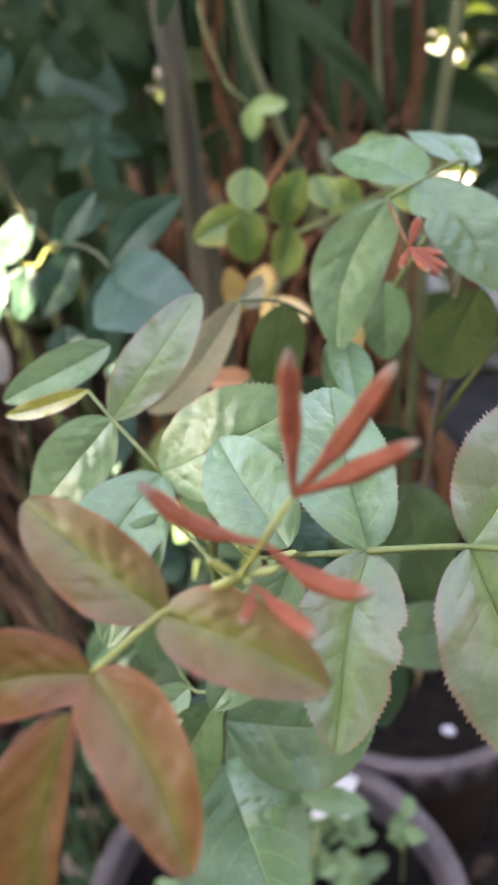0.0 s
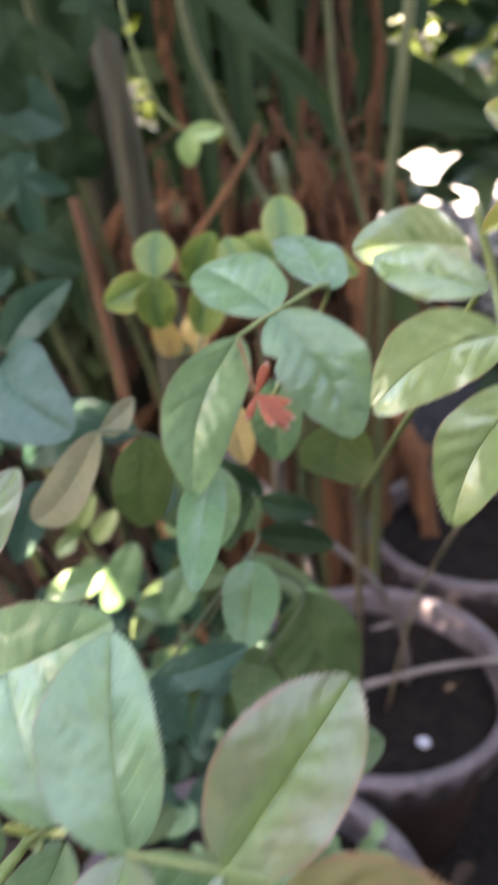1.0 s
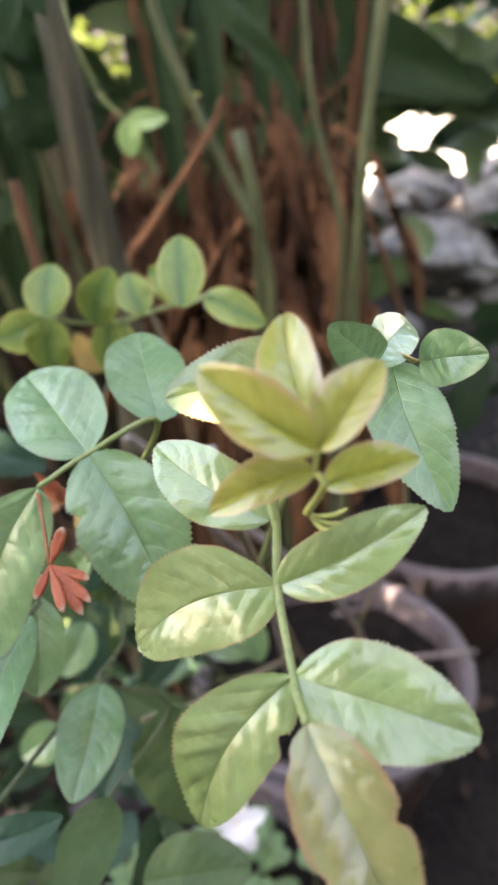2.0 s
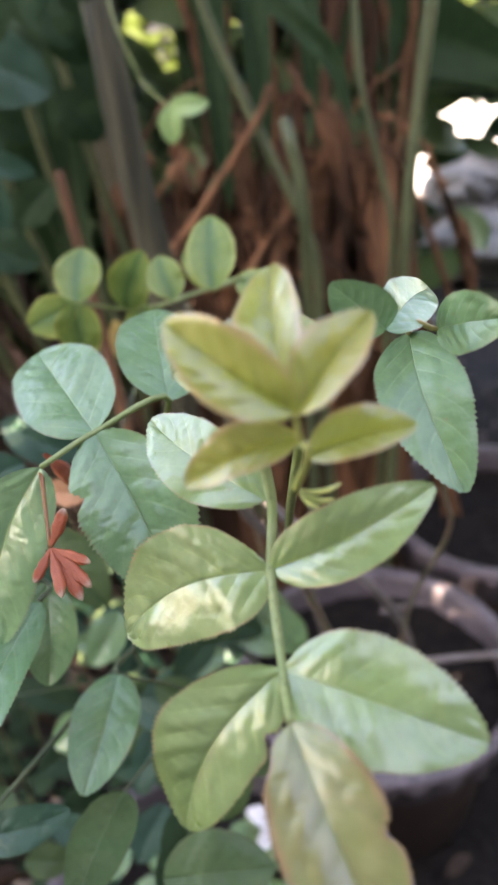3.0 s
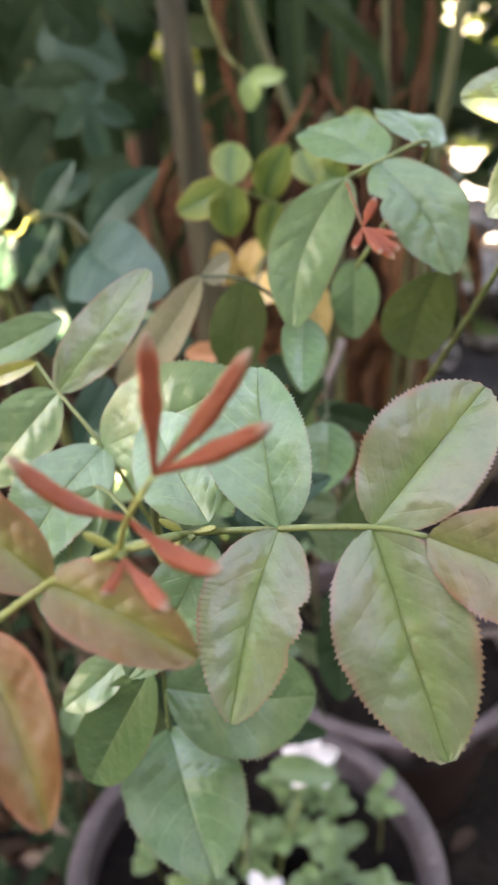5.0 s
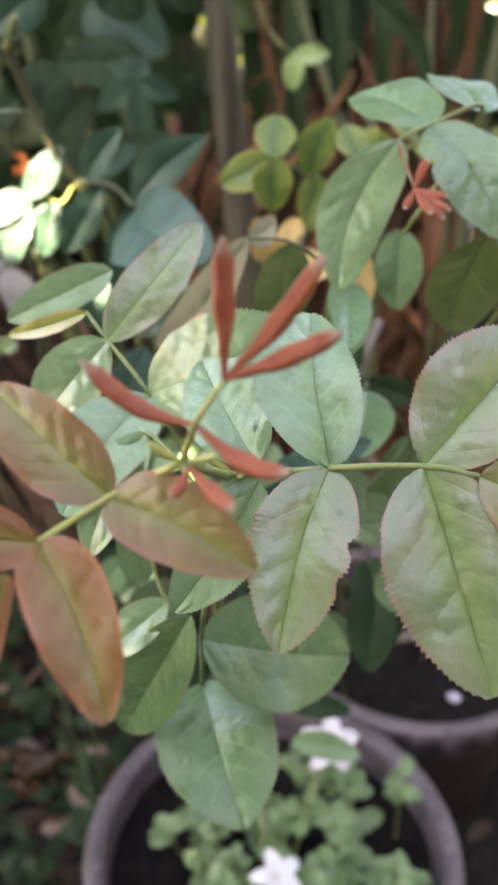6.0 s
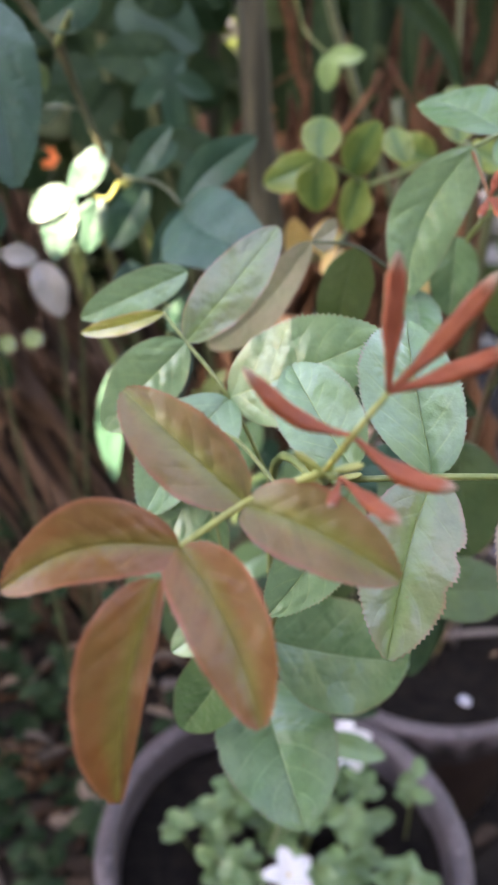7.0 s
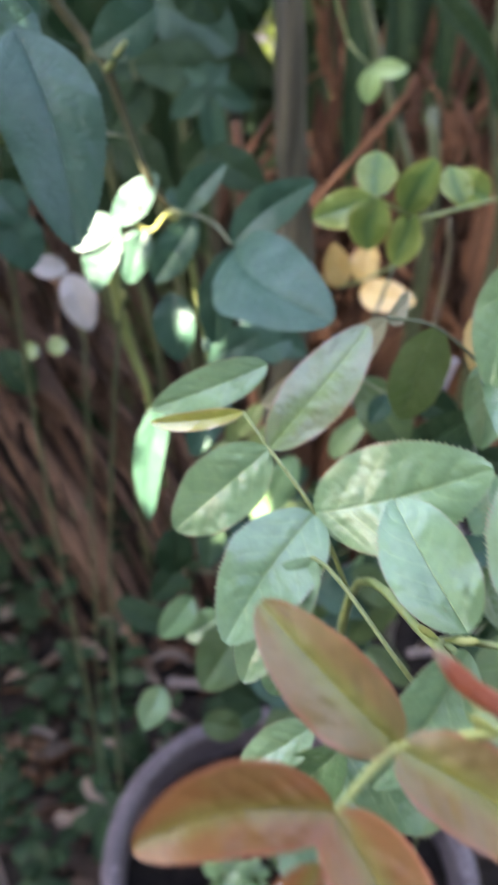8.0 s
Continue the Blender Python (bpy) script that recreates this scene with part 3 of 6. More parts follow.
leaflet(leaf, (0.0548, 0.3249, 0.9073), (0.0281, 0.3217, 0.8770), 0.0221, M_LEAF_PALE, (0.10, -0.83, 0.65), 0.15, 0.03, 0, 1.0, 1)
leaflet(leaf, (0.0504, 0.3528, 0.9208), (0.0164, 0.3432, 0.9063), 0.0142, M_LEAF_PALE, (0.13, -0.89, 0.53), 0.3, 0.05, 0, 1.0, 1)
leaflet(leaf, (0.0456, 0.3367, 0.9119), (0.0152, 0.3450, 0.9000), 0.0064, M_LEAF_YOUNG, (0.24, -0.91, 0.44), 0.3, 0.03, 0, 1.0, 1)

# lower leaves of the front rose
leaf = stalk('compound_leaf', rose_front, [(0.0944, 0.2747, 0.8655), (0.0890, 0.2850, 0.8430), (0.0854, 0.2983, 0.8168), (0.0828, 0.3147, 0.7810)], 0.0008, M_STALK)
leaflet(leaf, (0.0828, 0.3147, 0.7810), (0.1019, 0.2682, 0.7674), 0.0420, M_LEAF_GREEN, (0.05, -0.80, 0.75), 0.2, 0.05, 0, 1.0, 1, quilt=1.5)
leaflet(leaf, (0.0854, 0.2983, 0.8168), (0.1356, 0.3125, 0.8009), 0.0385, M_LEAF_GREEN, (-0.05, -0.80, 0.80), 0.12, 0.05, 0, 1.1, 1, quilt=1.2)
leaflet(leaf, (0.0849, 0.2823, 0.8400), (0.0563, 0.2969, 0.7708), 0.0225, M_LEAF_GREEN, (0.14, -0.70, 0.80), 0.3, 0.03, 0, 1.0, 1)
leaf = stalk('compound_leaf', rose_front, [(0.0966, 0.2704, 0.8798), (0.0705, 0.2991, 0.8907), (0.0634, 0.2868, 0.8753)], 0.0006, M_STALK)
leaflet(leaf, (0.0705, 0.2991, 0.8907), (0.0551, 0.2829, 0.8582), 0.0169, M_LEAF_PALE, (0.01, -0.74, 0.77), 0.2, 0.03, 0, 1.0, 1)
leaflet(leaf, (0.0634, 0.2868, 0.8753), (0.0461, 0.2973, 0.8785), 0.0145, M_LEAF_GREEN, (0.17, -0.83, 0.62), 0.2, 0.03, 0, 1.0, 1)
leaflet(leaf, (0.0690, 0.3188, 0.8908), (0.0638, 0.3136, 0.8616), 0.0105, M_LEAF_PALE, (0.17, -0.87, 0.57), 0.2, 0.03, 0, 1.0, 1)
leaf = stalk('compound_leaf', rose_front, [(0.0923, 0.2790, 0.8512), (0.0765, 0.2901, 0.8378), (0.0658, 0.3035, 0.8639)], 0.0006, M_STALK)
leaflet(leaf, (0.0765, 0.2901, 0.8378), (0.0562, 0.2849, 0.8205), 0.0140, M_LEAF_PALE, (-0.01, -0.63, 0.87), 0.2, 0.03, 0, 1.0, 1)
leaflet(leaf, (0.0658, 0.3035, 0.8639), (0.0646, 0.3046, 0.8309), 0.0134, M_LEAF_PALE, (0.17, -0.80, 0.67), 0.2, 0.03, 0, 1.0, 1)
leaflet(leaf, (0.1181, 0.5155, 0.5270), (0.1674, 0.5081, 0.5242), 0.0199, M_LEAF_GREEN, (-0.06, -0.66, 0.85), 0.2, 0.03, 0, 1.0, 1)
leaflet(leaf, (0.1102, 0.5201, 0.5583), (0.1586, 0.5173, 0.5587), 0.0193, M_LEAF_SHADE, (-0.04, -0.69, 0.82), 0.2, 0.03, 0, 1.0, 1)

# red folded shoot tip
leaf = stalk('shoot_tip', rose_front, [(0.0963, 0.2102, 0.9326), (0.0996, 0.2030, 0.9430), (0.1037, 0.2028, 0.9501)], 0.0005, M_STALK_YOUNG)
young_blade(leaf, (0.1037, 0.2028, 0.9501), (0.1031, 0.2062, 0.9686), 0.0028, None, -0.02)
young_blade(leaf, (0.1037, 0.2028, 0.9501), (0.1163, 0.2064, 0.9668), 0.0028, None, 0.03)
young_blade(leaf, (0.1037, 0.2028, 0.9501), (0.1191, 0.2024, 0.9580), 0.0028, None, 0.0)
young_blade(leaf, (0.0996, 0.2030, 0.9430), (0.0836, 0.2042, 0.9518), 0.0027, None, 0.11)
young_blade(leaf, (0.0996, 0.2030, 0.9430), (0.1133, 0.1942, 0.9411), 0.0028, None, 0.1)
young_blade(leaf, (0.0984, 0.2037, 0.9357), (0.1062, 0.1916, 0.9367), 0.0024, None, 0.0)
young_blade(leaf, (0.0984, 0.2037, 0.9357), (0.0971, 0.1956, 0.9357), 0.0017, None, 0.06)
young_blade(leaf, (0.0994, 0.2646, 0.8989), (0.1064, 0.2616, 0.9029), 0.0017, M_STALK_YOUNG)
young_blade(leaf, (0.0963, 0.2102, 0.9326), (0.1019, 0.2078, 0.9358), 0.0014, M_STALK_YOUNG)
young_blade(leaf, (0.0994, 0.2646, 0.8989), (0.0934, 0.2626, 0.9039), 0.0017, M_STALK_YOUNG)
young_blade(leaf, (0.0963, 0.2102, 0.9326), (0.0915, 0.2086, 0.9366), 0.0014, M_STALK_YOUNG)
young_blade(leaf, (0.0994, 0.2646, 0.8989), (0.1014, 0.2586, 0.9019), 0.0017, M_STALK)
young_blade(leaf, (0.0963, 0.2102, 0.9326), (0.0979, 0.2054, 0.9350), 0.0014, M_STALK)

# mature leaf of the back rose
leaf = stalk('compound_leaf', rose_back, [(0.1504, 0.4260, 0.9182), (0.1732, 0.4182, 0.9645), (0.1544, 0.4063, 0.9615), (0.1422, 0.3955, 0.9576)], 0.0009, M_STALK)
leaflet(leaf, (0.1422, 0.3955, 0.9576), (0.1247, 0.3834, 0.9074), 0.0255, M_LEAF_PALE, (0.07, -0.90, 0.78), 0.22, -0.01, 0, 1.0, 1, bend=0.10, quilt=1.7)
leaflet(leaf, (0.1544, 0.4063, 0.9615), (0.1284, 0.4435, 0.9701), 0.0284, M_LEAF_GREEN, (0.31, -0.85, 0.53), 0.1, 0.05, 0, 1.3, 1, quilt=1.7)
leaflet(leaf, (0.1544, 0.4063, 0.9615), (0.1784, 0.3750, 0.9318), 0.0307, M_LEAF_GREEN, (0.22, -0.79, 0.67), 0.15, 0.05, 0, 1.0, 1, notch=((0.33, 1, 0.22),), quilt=1.7)
leaflet(leaf, (0.1732, 0.4182, 0.9645), (0.1625, 0.4633, 0.9758), 0.0250, M_LEAF_GREEN, (0.19, -0.89, 0.51), 0.1, 0.05, 0, 1.3, 1, quilt=1.7)
leaflet(leaf, (0.1785, 0.4018, 0.9241), (0.1794, 0.4532, 0.8670), 0.0296, M_LEAF_MOSS, (-0.13, -0.93, 0.44), 0.15, 0.03, 0, 1.0, 1, quilt=1.7)
leaf = stalk('shoot_tip', rose_back, [(0.1422, 0.3953, 0.9561), (0.1472, 0.3787, 0.9445)], 0.0006, M_LEAF_RED)
young_blade(leaf, (0.1472, 0.3787, 0.9445), (0.1510, 0.3830, 0.9535), 0.0032)
young_blade(leaf, (0.1472, 0.3787, 0.9445), (0.1440, 0.3720, 0.9390), 0.0026)
young_blade(leaf, (0.1472, 0.3787, 0.9445), (0.1523, 0.3670, 0.9390), 0.0028)
young_blade(leaf, (0.1472, 0.3787, 0.9445), (0.1568, 0.3680, 0.9372), 0.0032)
young_blade(leaf, (0.1472, 0.3787, 0.9445), (0.1588, 0.3700, 0.9395), 0.0030)
young_blade(leaf, (0.1472, 0.3787, 0.9445), (0.1580, 0.3750, 0.9430), 0.0026)
young_blade(leaf, (0.1333, 0.4215, 0.9457), (0.1434, 0.4179, 0.9367), 0.0046)

# bright young leaf of the back rose
leaf = stalk('compound_leaf', rose_back, [(0.2008, 0.3457, 1.0044), (0.2053, 0.3406, 0.9872), (0.2054, 0.3306, 0.9783), (0.2077, 0.3140, 0.9725), (0.2092, 0.3032, 0.9735)], 0.0009, M_STALK)
leaflet(leaf, (0.2092, 0.3032, 0.9735), (0.2227, 0.2761, 0.9580), 0.0171, M_LEAF_LIME_RED, (-0.23, -0.62, 0.85), 0.18, 0.06, 0, 1.0, 1, notch=((0.52, -1, 0.22), (0.6, 1, 0.16), (0.12, 1, 0.15)), quilt=1.7)
leaflet(leaf, (0.2077, 0.3140, 0.9725), (0.1897, 0.3055, 0.9425), 0.0193, M_LEAF_LIME, (-0.10, -0.68, 0.83), 0.18, 0.06, 0, 1.0, 1, notch=((0.26, -1, 0.25),), bend=0.08, sides=(0.88, 0.98), quilt=1.7)
leaflet(leaf, (0.2077, 0.3140, 0.9725), (0.2360, 0.3005, 0.9735), 0.0190, M_LEAF_LIME, (-0.08, -0.65, 0.86), 0.15, 0.06, 0, 1.0, 1, bend=0.00, quilt=1.7)
leaflet(leaf, (0.2054, 0.3306, 0.9783), (0.1757, 0.3356, 0.9582), 0.0210, M_LEAF_LIME, (0.15, -0.73, 0.77), 0.12, 0.05, 0, 1.1, 1, bend=0.09, sides=(0.98, 1.04), quilt=1.7)
leaflet(leaf, (0.2054, 0.3306, 0.9783), (0.2312, 0.3306, 0.9952), 0.0127, M_LEAF_LIME, (-0.04, -0.80, 0.70), 0.4, 0.05, 0, 1.0, 1, quilt=1.7)
leaflet(leaf, (0.2042, 0.3419, 0.9848), (0.1795, 0.3636, 0.9899), 0.0150, M_LEAF_LIME, (0.14, -0.84, 0.62), 0.12, 0.05, 0, 1.0, 1, quilt=1.7)
leaflet(leaf, (0.2202, 0.4223, 0.9756), (0.1797, 0.3973, 0.9834), 0.0244, M_LEAF_LIME, (-0.07, -0.90, 0.52), 0.1, 0.04, 0, 1.2, 1, quilt=1.7)
leaf = stalk('compound_leaf', rose_back, [(0.2102, 0.3242, 0.9995), (0.2121, 0.3162, 1.0101), (0.2110, 0.3184, 1.0114), (0.2107, 0.3117, 1.0189)], 0.0006, M_STALK_YOUNG)
leaflet(leaf, (0.2107, 0.3117, 1.0189), (0.2061, 0.3374, 1.0298), 0.0100, M_LEAF_YOUNG, (-0.02, -0.94, 0.45), 0.5, 0.05, -15, 1.0, 1, quilt=2.2)
leaflet(leaf, (0.2107, 0.3117, 1.0189), (0.1941, 0.3194, 1.0284), 0.0100, M_LEAF_YOUNG, (0.04, -0.93, 0.48), 0.5, 0.05, 0, 1.0, 1, quilt=2.2)
leaflet(leaf, (0.2107, 0.3117, 1.0189), (0.2199, 0.3198, 1.0290), 0.0086, M_LEAF_YOUNG, (-0.09, -0.92, 0.47), 0.65, 0.05, -15, 1.0, 1, quilt=2.2)
leaflet(leaf, (0.2110, 0.3184, 1.0114), (0.1946, 0.3174, 1.0050), 0.0078, M_LEAF_YOUNG, (0.03, -0.87, 0.59), 0.6, 0.06, 22, 1.0, 1, quilt=2.2)
leaflet(leaf, (0.2121, 0.3162, 1.0101), (0.2259, 0.3165, 1.0148), 0.0075, M_LEAF_YOUNG, (-0.12, -0.88, 0.56), 0.6, 0.06, -22, 1.0, 1, quilt=2.2)
young_blade(leaf, (0.2102, 0.3242, 0.9995), (0.2157, 0.3220, 0.9990), 0.0008, M_STALK_YOUNG, 0.15)
young_blade(leaf, (0.2102, 0.3242, 0.9995), (0.2168, 0.3231, 1.0011), 0.0008, M_STALK_YOUNG, 0.15)
young_blade(leaf, (0.2102, 0.3242, 0.9995), (0.2135, 0.3209, 0.9984), 0.0008, M_STALK_YOUNG, 0.15)
leaf = stalk('compound_leaf', rose_back, [(0.2513, 0.4500, 0.9399), (0.2322, 0.3771, 1.0009), (0.2371, 0.3731, 1.0033)], 0.0007, M_STALK_RED)
leaflet(leaf, (0.2263, 0.3642, 1.0072), (0.2164, 0.3543, 1.0194), 0.0102, M_LEAF_GREEN, (-0.10, -0.94, 0.43), 0.1, 0.05, 0, 1.3, 1)
leaflet(leaf, (0.2263, 0.3642, 1.0072), (0.2388, 0.3914, 1.0061), 0.0108, M_LEAF_GREEN, (-0.15, -0.93, 0.43), 0.1, 0.05, 0, 1.3, 1)
leaflet(leaf, (0.2322, 0.3771, 1.0009), (0.2387, 0.3438, 0.9867), 0.0171, M_LEAF_GREEN, (-0.15, -0.87, 0.57), 0.18, 0.08, 0, 1.0, 1)
leaflet(leaf, (0.2371, 0.3731, 1.0033), (0.2462, 0.3580, 1.0116), 0.0121, M_LEAF_GREEN, (-0.19, -0.91, 0.48), 0.15, 0.05, 0, 1.0, 1)

# lower leaves of the back rose; inner shade is put into the darkest ones
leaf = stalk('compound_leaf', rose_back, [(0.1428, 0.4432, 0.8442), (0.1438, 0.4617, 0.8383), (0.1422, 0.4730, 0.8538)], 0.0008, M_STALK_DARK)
leaflet(leaf, (0.1438, 0.4617, 0.8383), (0.1817, 0.4820, 0.8168), 0.0156, M_LEAF_SHADE, (0.03, -0.80, 0.70), 0.2, 0.03, 0, 1.0, 1)
leaflet(leaf, (0.1422, 0.4730, 0.8538), (0.1103, 0.5833, 0.7553), 0.0228, M_LEAF_SHADE, (0.11, -0.82, 0.67), 0.2, 0.03, 0, 1.0, 1)
leaflet(leaf, (0.1441, 0.5787, 0.7855), (0.1792, 0.5728, 0.7777), 0.0197, M_LEAF_SHADE, (-0.05, -0.89, 0.54), 0.2, 0.03, 0, 1.0, 1)
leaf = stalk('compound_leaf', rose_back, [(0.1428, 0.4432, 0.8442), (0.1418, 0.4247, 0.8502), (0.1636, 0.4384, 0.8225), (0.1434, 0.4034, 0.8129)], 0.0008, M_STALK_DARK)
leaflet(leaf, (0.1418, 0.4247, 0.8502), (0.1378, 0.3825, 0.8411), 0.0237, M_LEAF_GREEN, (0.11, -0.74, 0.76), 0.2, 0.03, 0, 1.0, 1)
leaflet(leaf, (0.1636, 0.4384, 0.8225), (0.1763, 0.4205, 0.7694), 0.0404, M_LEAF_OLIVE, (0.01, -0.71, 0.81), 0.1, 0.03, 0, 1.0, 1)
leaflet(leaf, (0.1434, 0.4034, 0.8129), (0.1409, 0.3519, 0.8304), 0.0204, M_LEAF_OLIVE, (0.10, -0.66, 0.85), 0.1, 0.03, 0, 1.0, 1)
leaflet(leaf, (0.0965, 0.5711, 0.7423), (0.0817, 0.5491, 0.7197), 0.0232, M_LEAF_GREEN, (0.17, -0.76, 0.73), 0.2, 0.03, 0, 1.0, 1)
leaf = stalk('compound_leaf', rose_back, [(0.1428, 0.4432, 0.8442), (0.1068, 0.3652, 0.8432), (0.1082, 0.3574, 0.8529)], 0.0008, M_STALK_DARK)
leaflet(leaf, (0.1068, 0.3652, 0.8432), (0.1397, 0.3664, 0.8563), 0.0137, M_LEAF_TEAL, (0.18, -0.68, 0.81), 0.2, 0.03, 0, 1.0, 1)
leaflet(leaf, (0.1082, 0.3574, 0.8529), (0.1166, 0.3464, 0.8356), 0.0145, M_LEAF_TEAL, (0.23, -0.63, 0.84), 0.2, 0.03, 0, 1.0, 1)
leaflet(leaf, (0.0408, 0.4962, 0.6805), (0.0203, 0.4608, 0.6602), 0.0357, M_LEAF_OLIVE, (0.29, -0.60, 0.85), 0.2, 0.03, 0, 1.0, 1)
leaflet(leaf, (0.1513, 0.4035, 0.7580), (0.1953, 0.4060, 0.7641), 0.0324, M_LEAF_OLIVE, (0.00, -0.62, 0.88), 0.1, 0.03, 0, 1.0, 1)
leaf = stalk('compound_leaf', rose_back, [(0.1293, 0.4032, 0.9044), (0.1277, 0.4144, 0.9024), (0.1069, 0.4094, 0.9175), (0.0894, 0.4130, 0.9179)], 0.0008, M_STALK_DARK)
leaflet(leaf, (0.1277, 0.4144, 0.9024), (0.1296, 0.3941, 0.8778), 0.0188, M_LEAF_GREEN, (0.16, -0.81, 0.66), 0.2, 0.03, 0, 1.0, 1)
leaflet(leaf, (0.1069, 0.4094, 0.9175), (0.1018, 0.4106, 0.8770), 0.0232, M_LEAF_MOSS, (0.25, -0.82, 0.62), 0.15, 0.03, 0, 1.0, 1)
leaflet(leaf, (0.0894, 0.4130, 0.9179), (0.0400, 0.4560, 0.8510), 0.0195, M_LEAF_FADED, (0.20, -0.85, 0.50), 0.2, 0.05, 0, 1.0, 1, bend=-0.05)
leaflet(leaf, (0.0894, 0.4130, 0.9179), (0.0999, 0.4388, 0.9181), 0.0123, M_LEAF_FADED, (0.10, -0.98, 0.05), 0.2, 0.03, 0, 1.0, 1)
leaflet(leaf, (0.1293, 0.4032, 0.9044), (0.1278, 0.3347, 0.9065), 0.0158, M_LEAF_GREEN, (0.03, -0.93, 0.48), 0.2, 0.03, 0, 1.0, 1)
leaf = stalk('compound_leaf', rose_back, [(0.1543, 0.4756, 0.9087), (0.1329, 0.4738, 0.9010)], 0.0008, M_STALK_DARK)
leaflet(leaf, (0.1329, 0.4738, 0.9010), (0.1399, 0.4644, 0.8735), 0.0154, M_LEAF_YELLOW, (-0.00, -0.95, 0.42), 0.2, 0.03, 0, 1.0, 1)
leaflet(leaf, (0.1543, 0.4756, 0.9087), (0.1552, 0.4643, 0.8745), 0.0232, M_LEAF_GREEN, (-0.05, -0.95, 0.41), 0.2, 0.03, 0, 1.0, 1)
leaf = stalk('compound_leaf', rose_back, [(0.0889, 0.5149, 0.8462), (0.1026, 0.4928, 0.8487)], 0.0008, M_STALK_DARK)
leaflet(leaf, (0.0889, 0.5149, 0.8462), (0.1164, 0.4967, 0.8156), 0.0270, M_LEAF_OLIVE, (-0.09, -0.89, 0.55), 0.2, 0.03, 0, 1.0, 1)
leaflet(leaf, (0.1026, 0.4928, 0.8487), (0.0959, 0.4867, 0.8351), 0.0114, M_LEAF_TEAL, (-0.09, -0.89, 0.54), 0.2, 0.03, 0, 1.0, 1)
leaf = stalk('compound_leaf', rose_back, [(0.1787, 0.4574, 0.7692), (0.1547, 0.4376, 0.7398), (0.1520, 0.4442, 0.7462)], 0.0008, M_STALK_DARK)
leaflet(leaf, (0.1787, 0.4574, 0.7692), (0.1642, 0.4398, 0.7422), 0.0240, M_LEAF_SHADE, (-0.12, -0.80, 0.69), 0.2, 0.03, 0, 1.0, 1)
leaflet(leaf, (0.1547, 0.4376, 0.7398), (0.1537, 0.4066, 0.7031), 0.0270, M_LEAF_SHADE, (-0.11, -0.76, 0.74), 0.2, 0.03, 0, 1.0, 1)
leaflet(leaf, (0.1520, 0.4442, 0.7462), (0.1635, 0.4143, 0.7129), 0.0270, M_LEAF_SHADE, (-0.09, -0.76, 0.75), 0.2, 0.03, 0, 1.0, 1)
leaflet(leaf, (0.1120, 0.5312, 0.8365), (0.1473, 0.5246, 0.8225), 0.0193, M_LEAF_SHADE, (-0.02, -0.92, 0.48), 0.2, 0.03, 0, 1.0, 1)
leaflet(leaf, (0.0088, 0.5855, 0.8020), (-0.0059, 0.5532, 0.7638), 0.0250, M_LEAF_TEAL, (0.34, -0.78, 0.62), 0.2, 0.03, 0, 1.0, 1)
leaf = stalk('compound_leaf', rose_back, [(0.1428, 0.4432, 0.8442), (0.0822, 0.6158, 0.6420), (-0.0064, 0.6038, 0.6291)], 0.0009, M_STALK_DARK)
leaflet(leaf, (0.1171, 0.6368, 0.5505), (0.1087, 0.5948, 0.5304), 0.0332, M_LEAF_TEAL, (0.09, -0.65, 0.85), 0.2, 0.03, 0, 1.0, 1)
leaflet(leaf, (-0.0238, 0.5852, 0.6819), (-0.0210, 0.5753, 0.6477), 0.0291, M_LEAF_SHADE, (0.33, -0.68, 0.75), 0.2, 0.03, 0, 1.0, 1)
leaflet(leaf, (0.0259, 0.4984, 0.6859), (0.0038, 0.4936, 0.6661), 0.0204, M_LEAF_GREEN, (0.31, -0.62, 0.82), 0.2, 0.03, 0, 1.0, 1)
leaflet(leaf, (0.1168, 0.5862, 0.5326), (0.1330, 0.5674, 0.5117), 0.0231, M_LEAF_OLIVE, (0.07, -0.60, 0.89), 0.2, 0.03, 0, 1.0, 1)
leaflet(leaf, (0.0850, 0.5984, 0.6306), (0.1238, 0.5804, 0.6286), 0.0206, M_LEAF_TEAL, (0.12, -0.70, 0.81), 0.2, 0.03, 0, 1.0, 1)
leaflet(leaf, (0.0519, 0.5916, 0.6041), (0.0206, 0.5656, 0.5962), 0.0265, M_LEAF_SHADE, (0.22, -0.65, 0.83), 0.2, 0.03, 0, 1.0, 1)
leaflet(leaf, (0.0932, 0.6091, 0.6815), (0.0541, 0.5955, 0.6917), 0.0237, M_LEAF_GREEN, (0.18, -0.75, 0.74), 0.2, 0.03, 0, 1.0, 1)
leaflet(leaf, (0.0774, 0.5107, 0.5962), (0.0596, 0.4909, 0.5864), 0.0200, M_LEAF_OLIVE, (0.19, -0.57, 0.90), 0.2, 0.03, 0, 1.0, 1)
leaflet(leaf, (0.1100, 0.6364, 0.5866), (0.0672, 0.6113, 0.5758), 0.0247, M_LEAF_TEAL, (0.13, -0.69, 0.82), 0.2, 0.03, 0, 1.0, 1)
leaflet(leaf, (0.0526, 0.5697, 0.5321), (0.0262, 0.5540, 0.5224), 0.0240, M_LEAF_SHADE, (0.20, -0.58, 0.89), 0.2, 0.03, 0, 1.0, 1)
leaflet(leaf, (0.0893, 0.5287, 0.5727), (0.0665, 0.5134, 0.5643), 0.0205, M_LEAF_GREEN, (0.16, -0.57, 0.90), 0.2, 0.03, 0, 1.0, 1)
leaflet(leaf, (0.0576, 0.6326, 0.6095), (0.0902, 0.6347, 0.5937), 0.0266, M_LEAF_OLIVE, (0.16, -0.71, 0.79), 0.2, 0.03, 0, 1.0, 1)
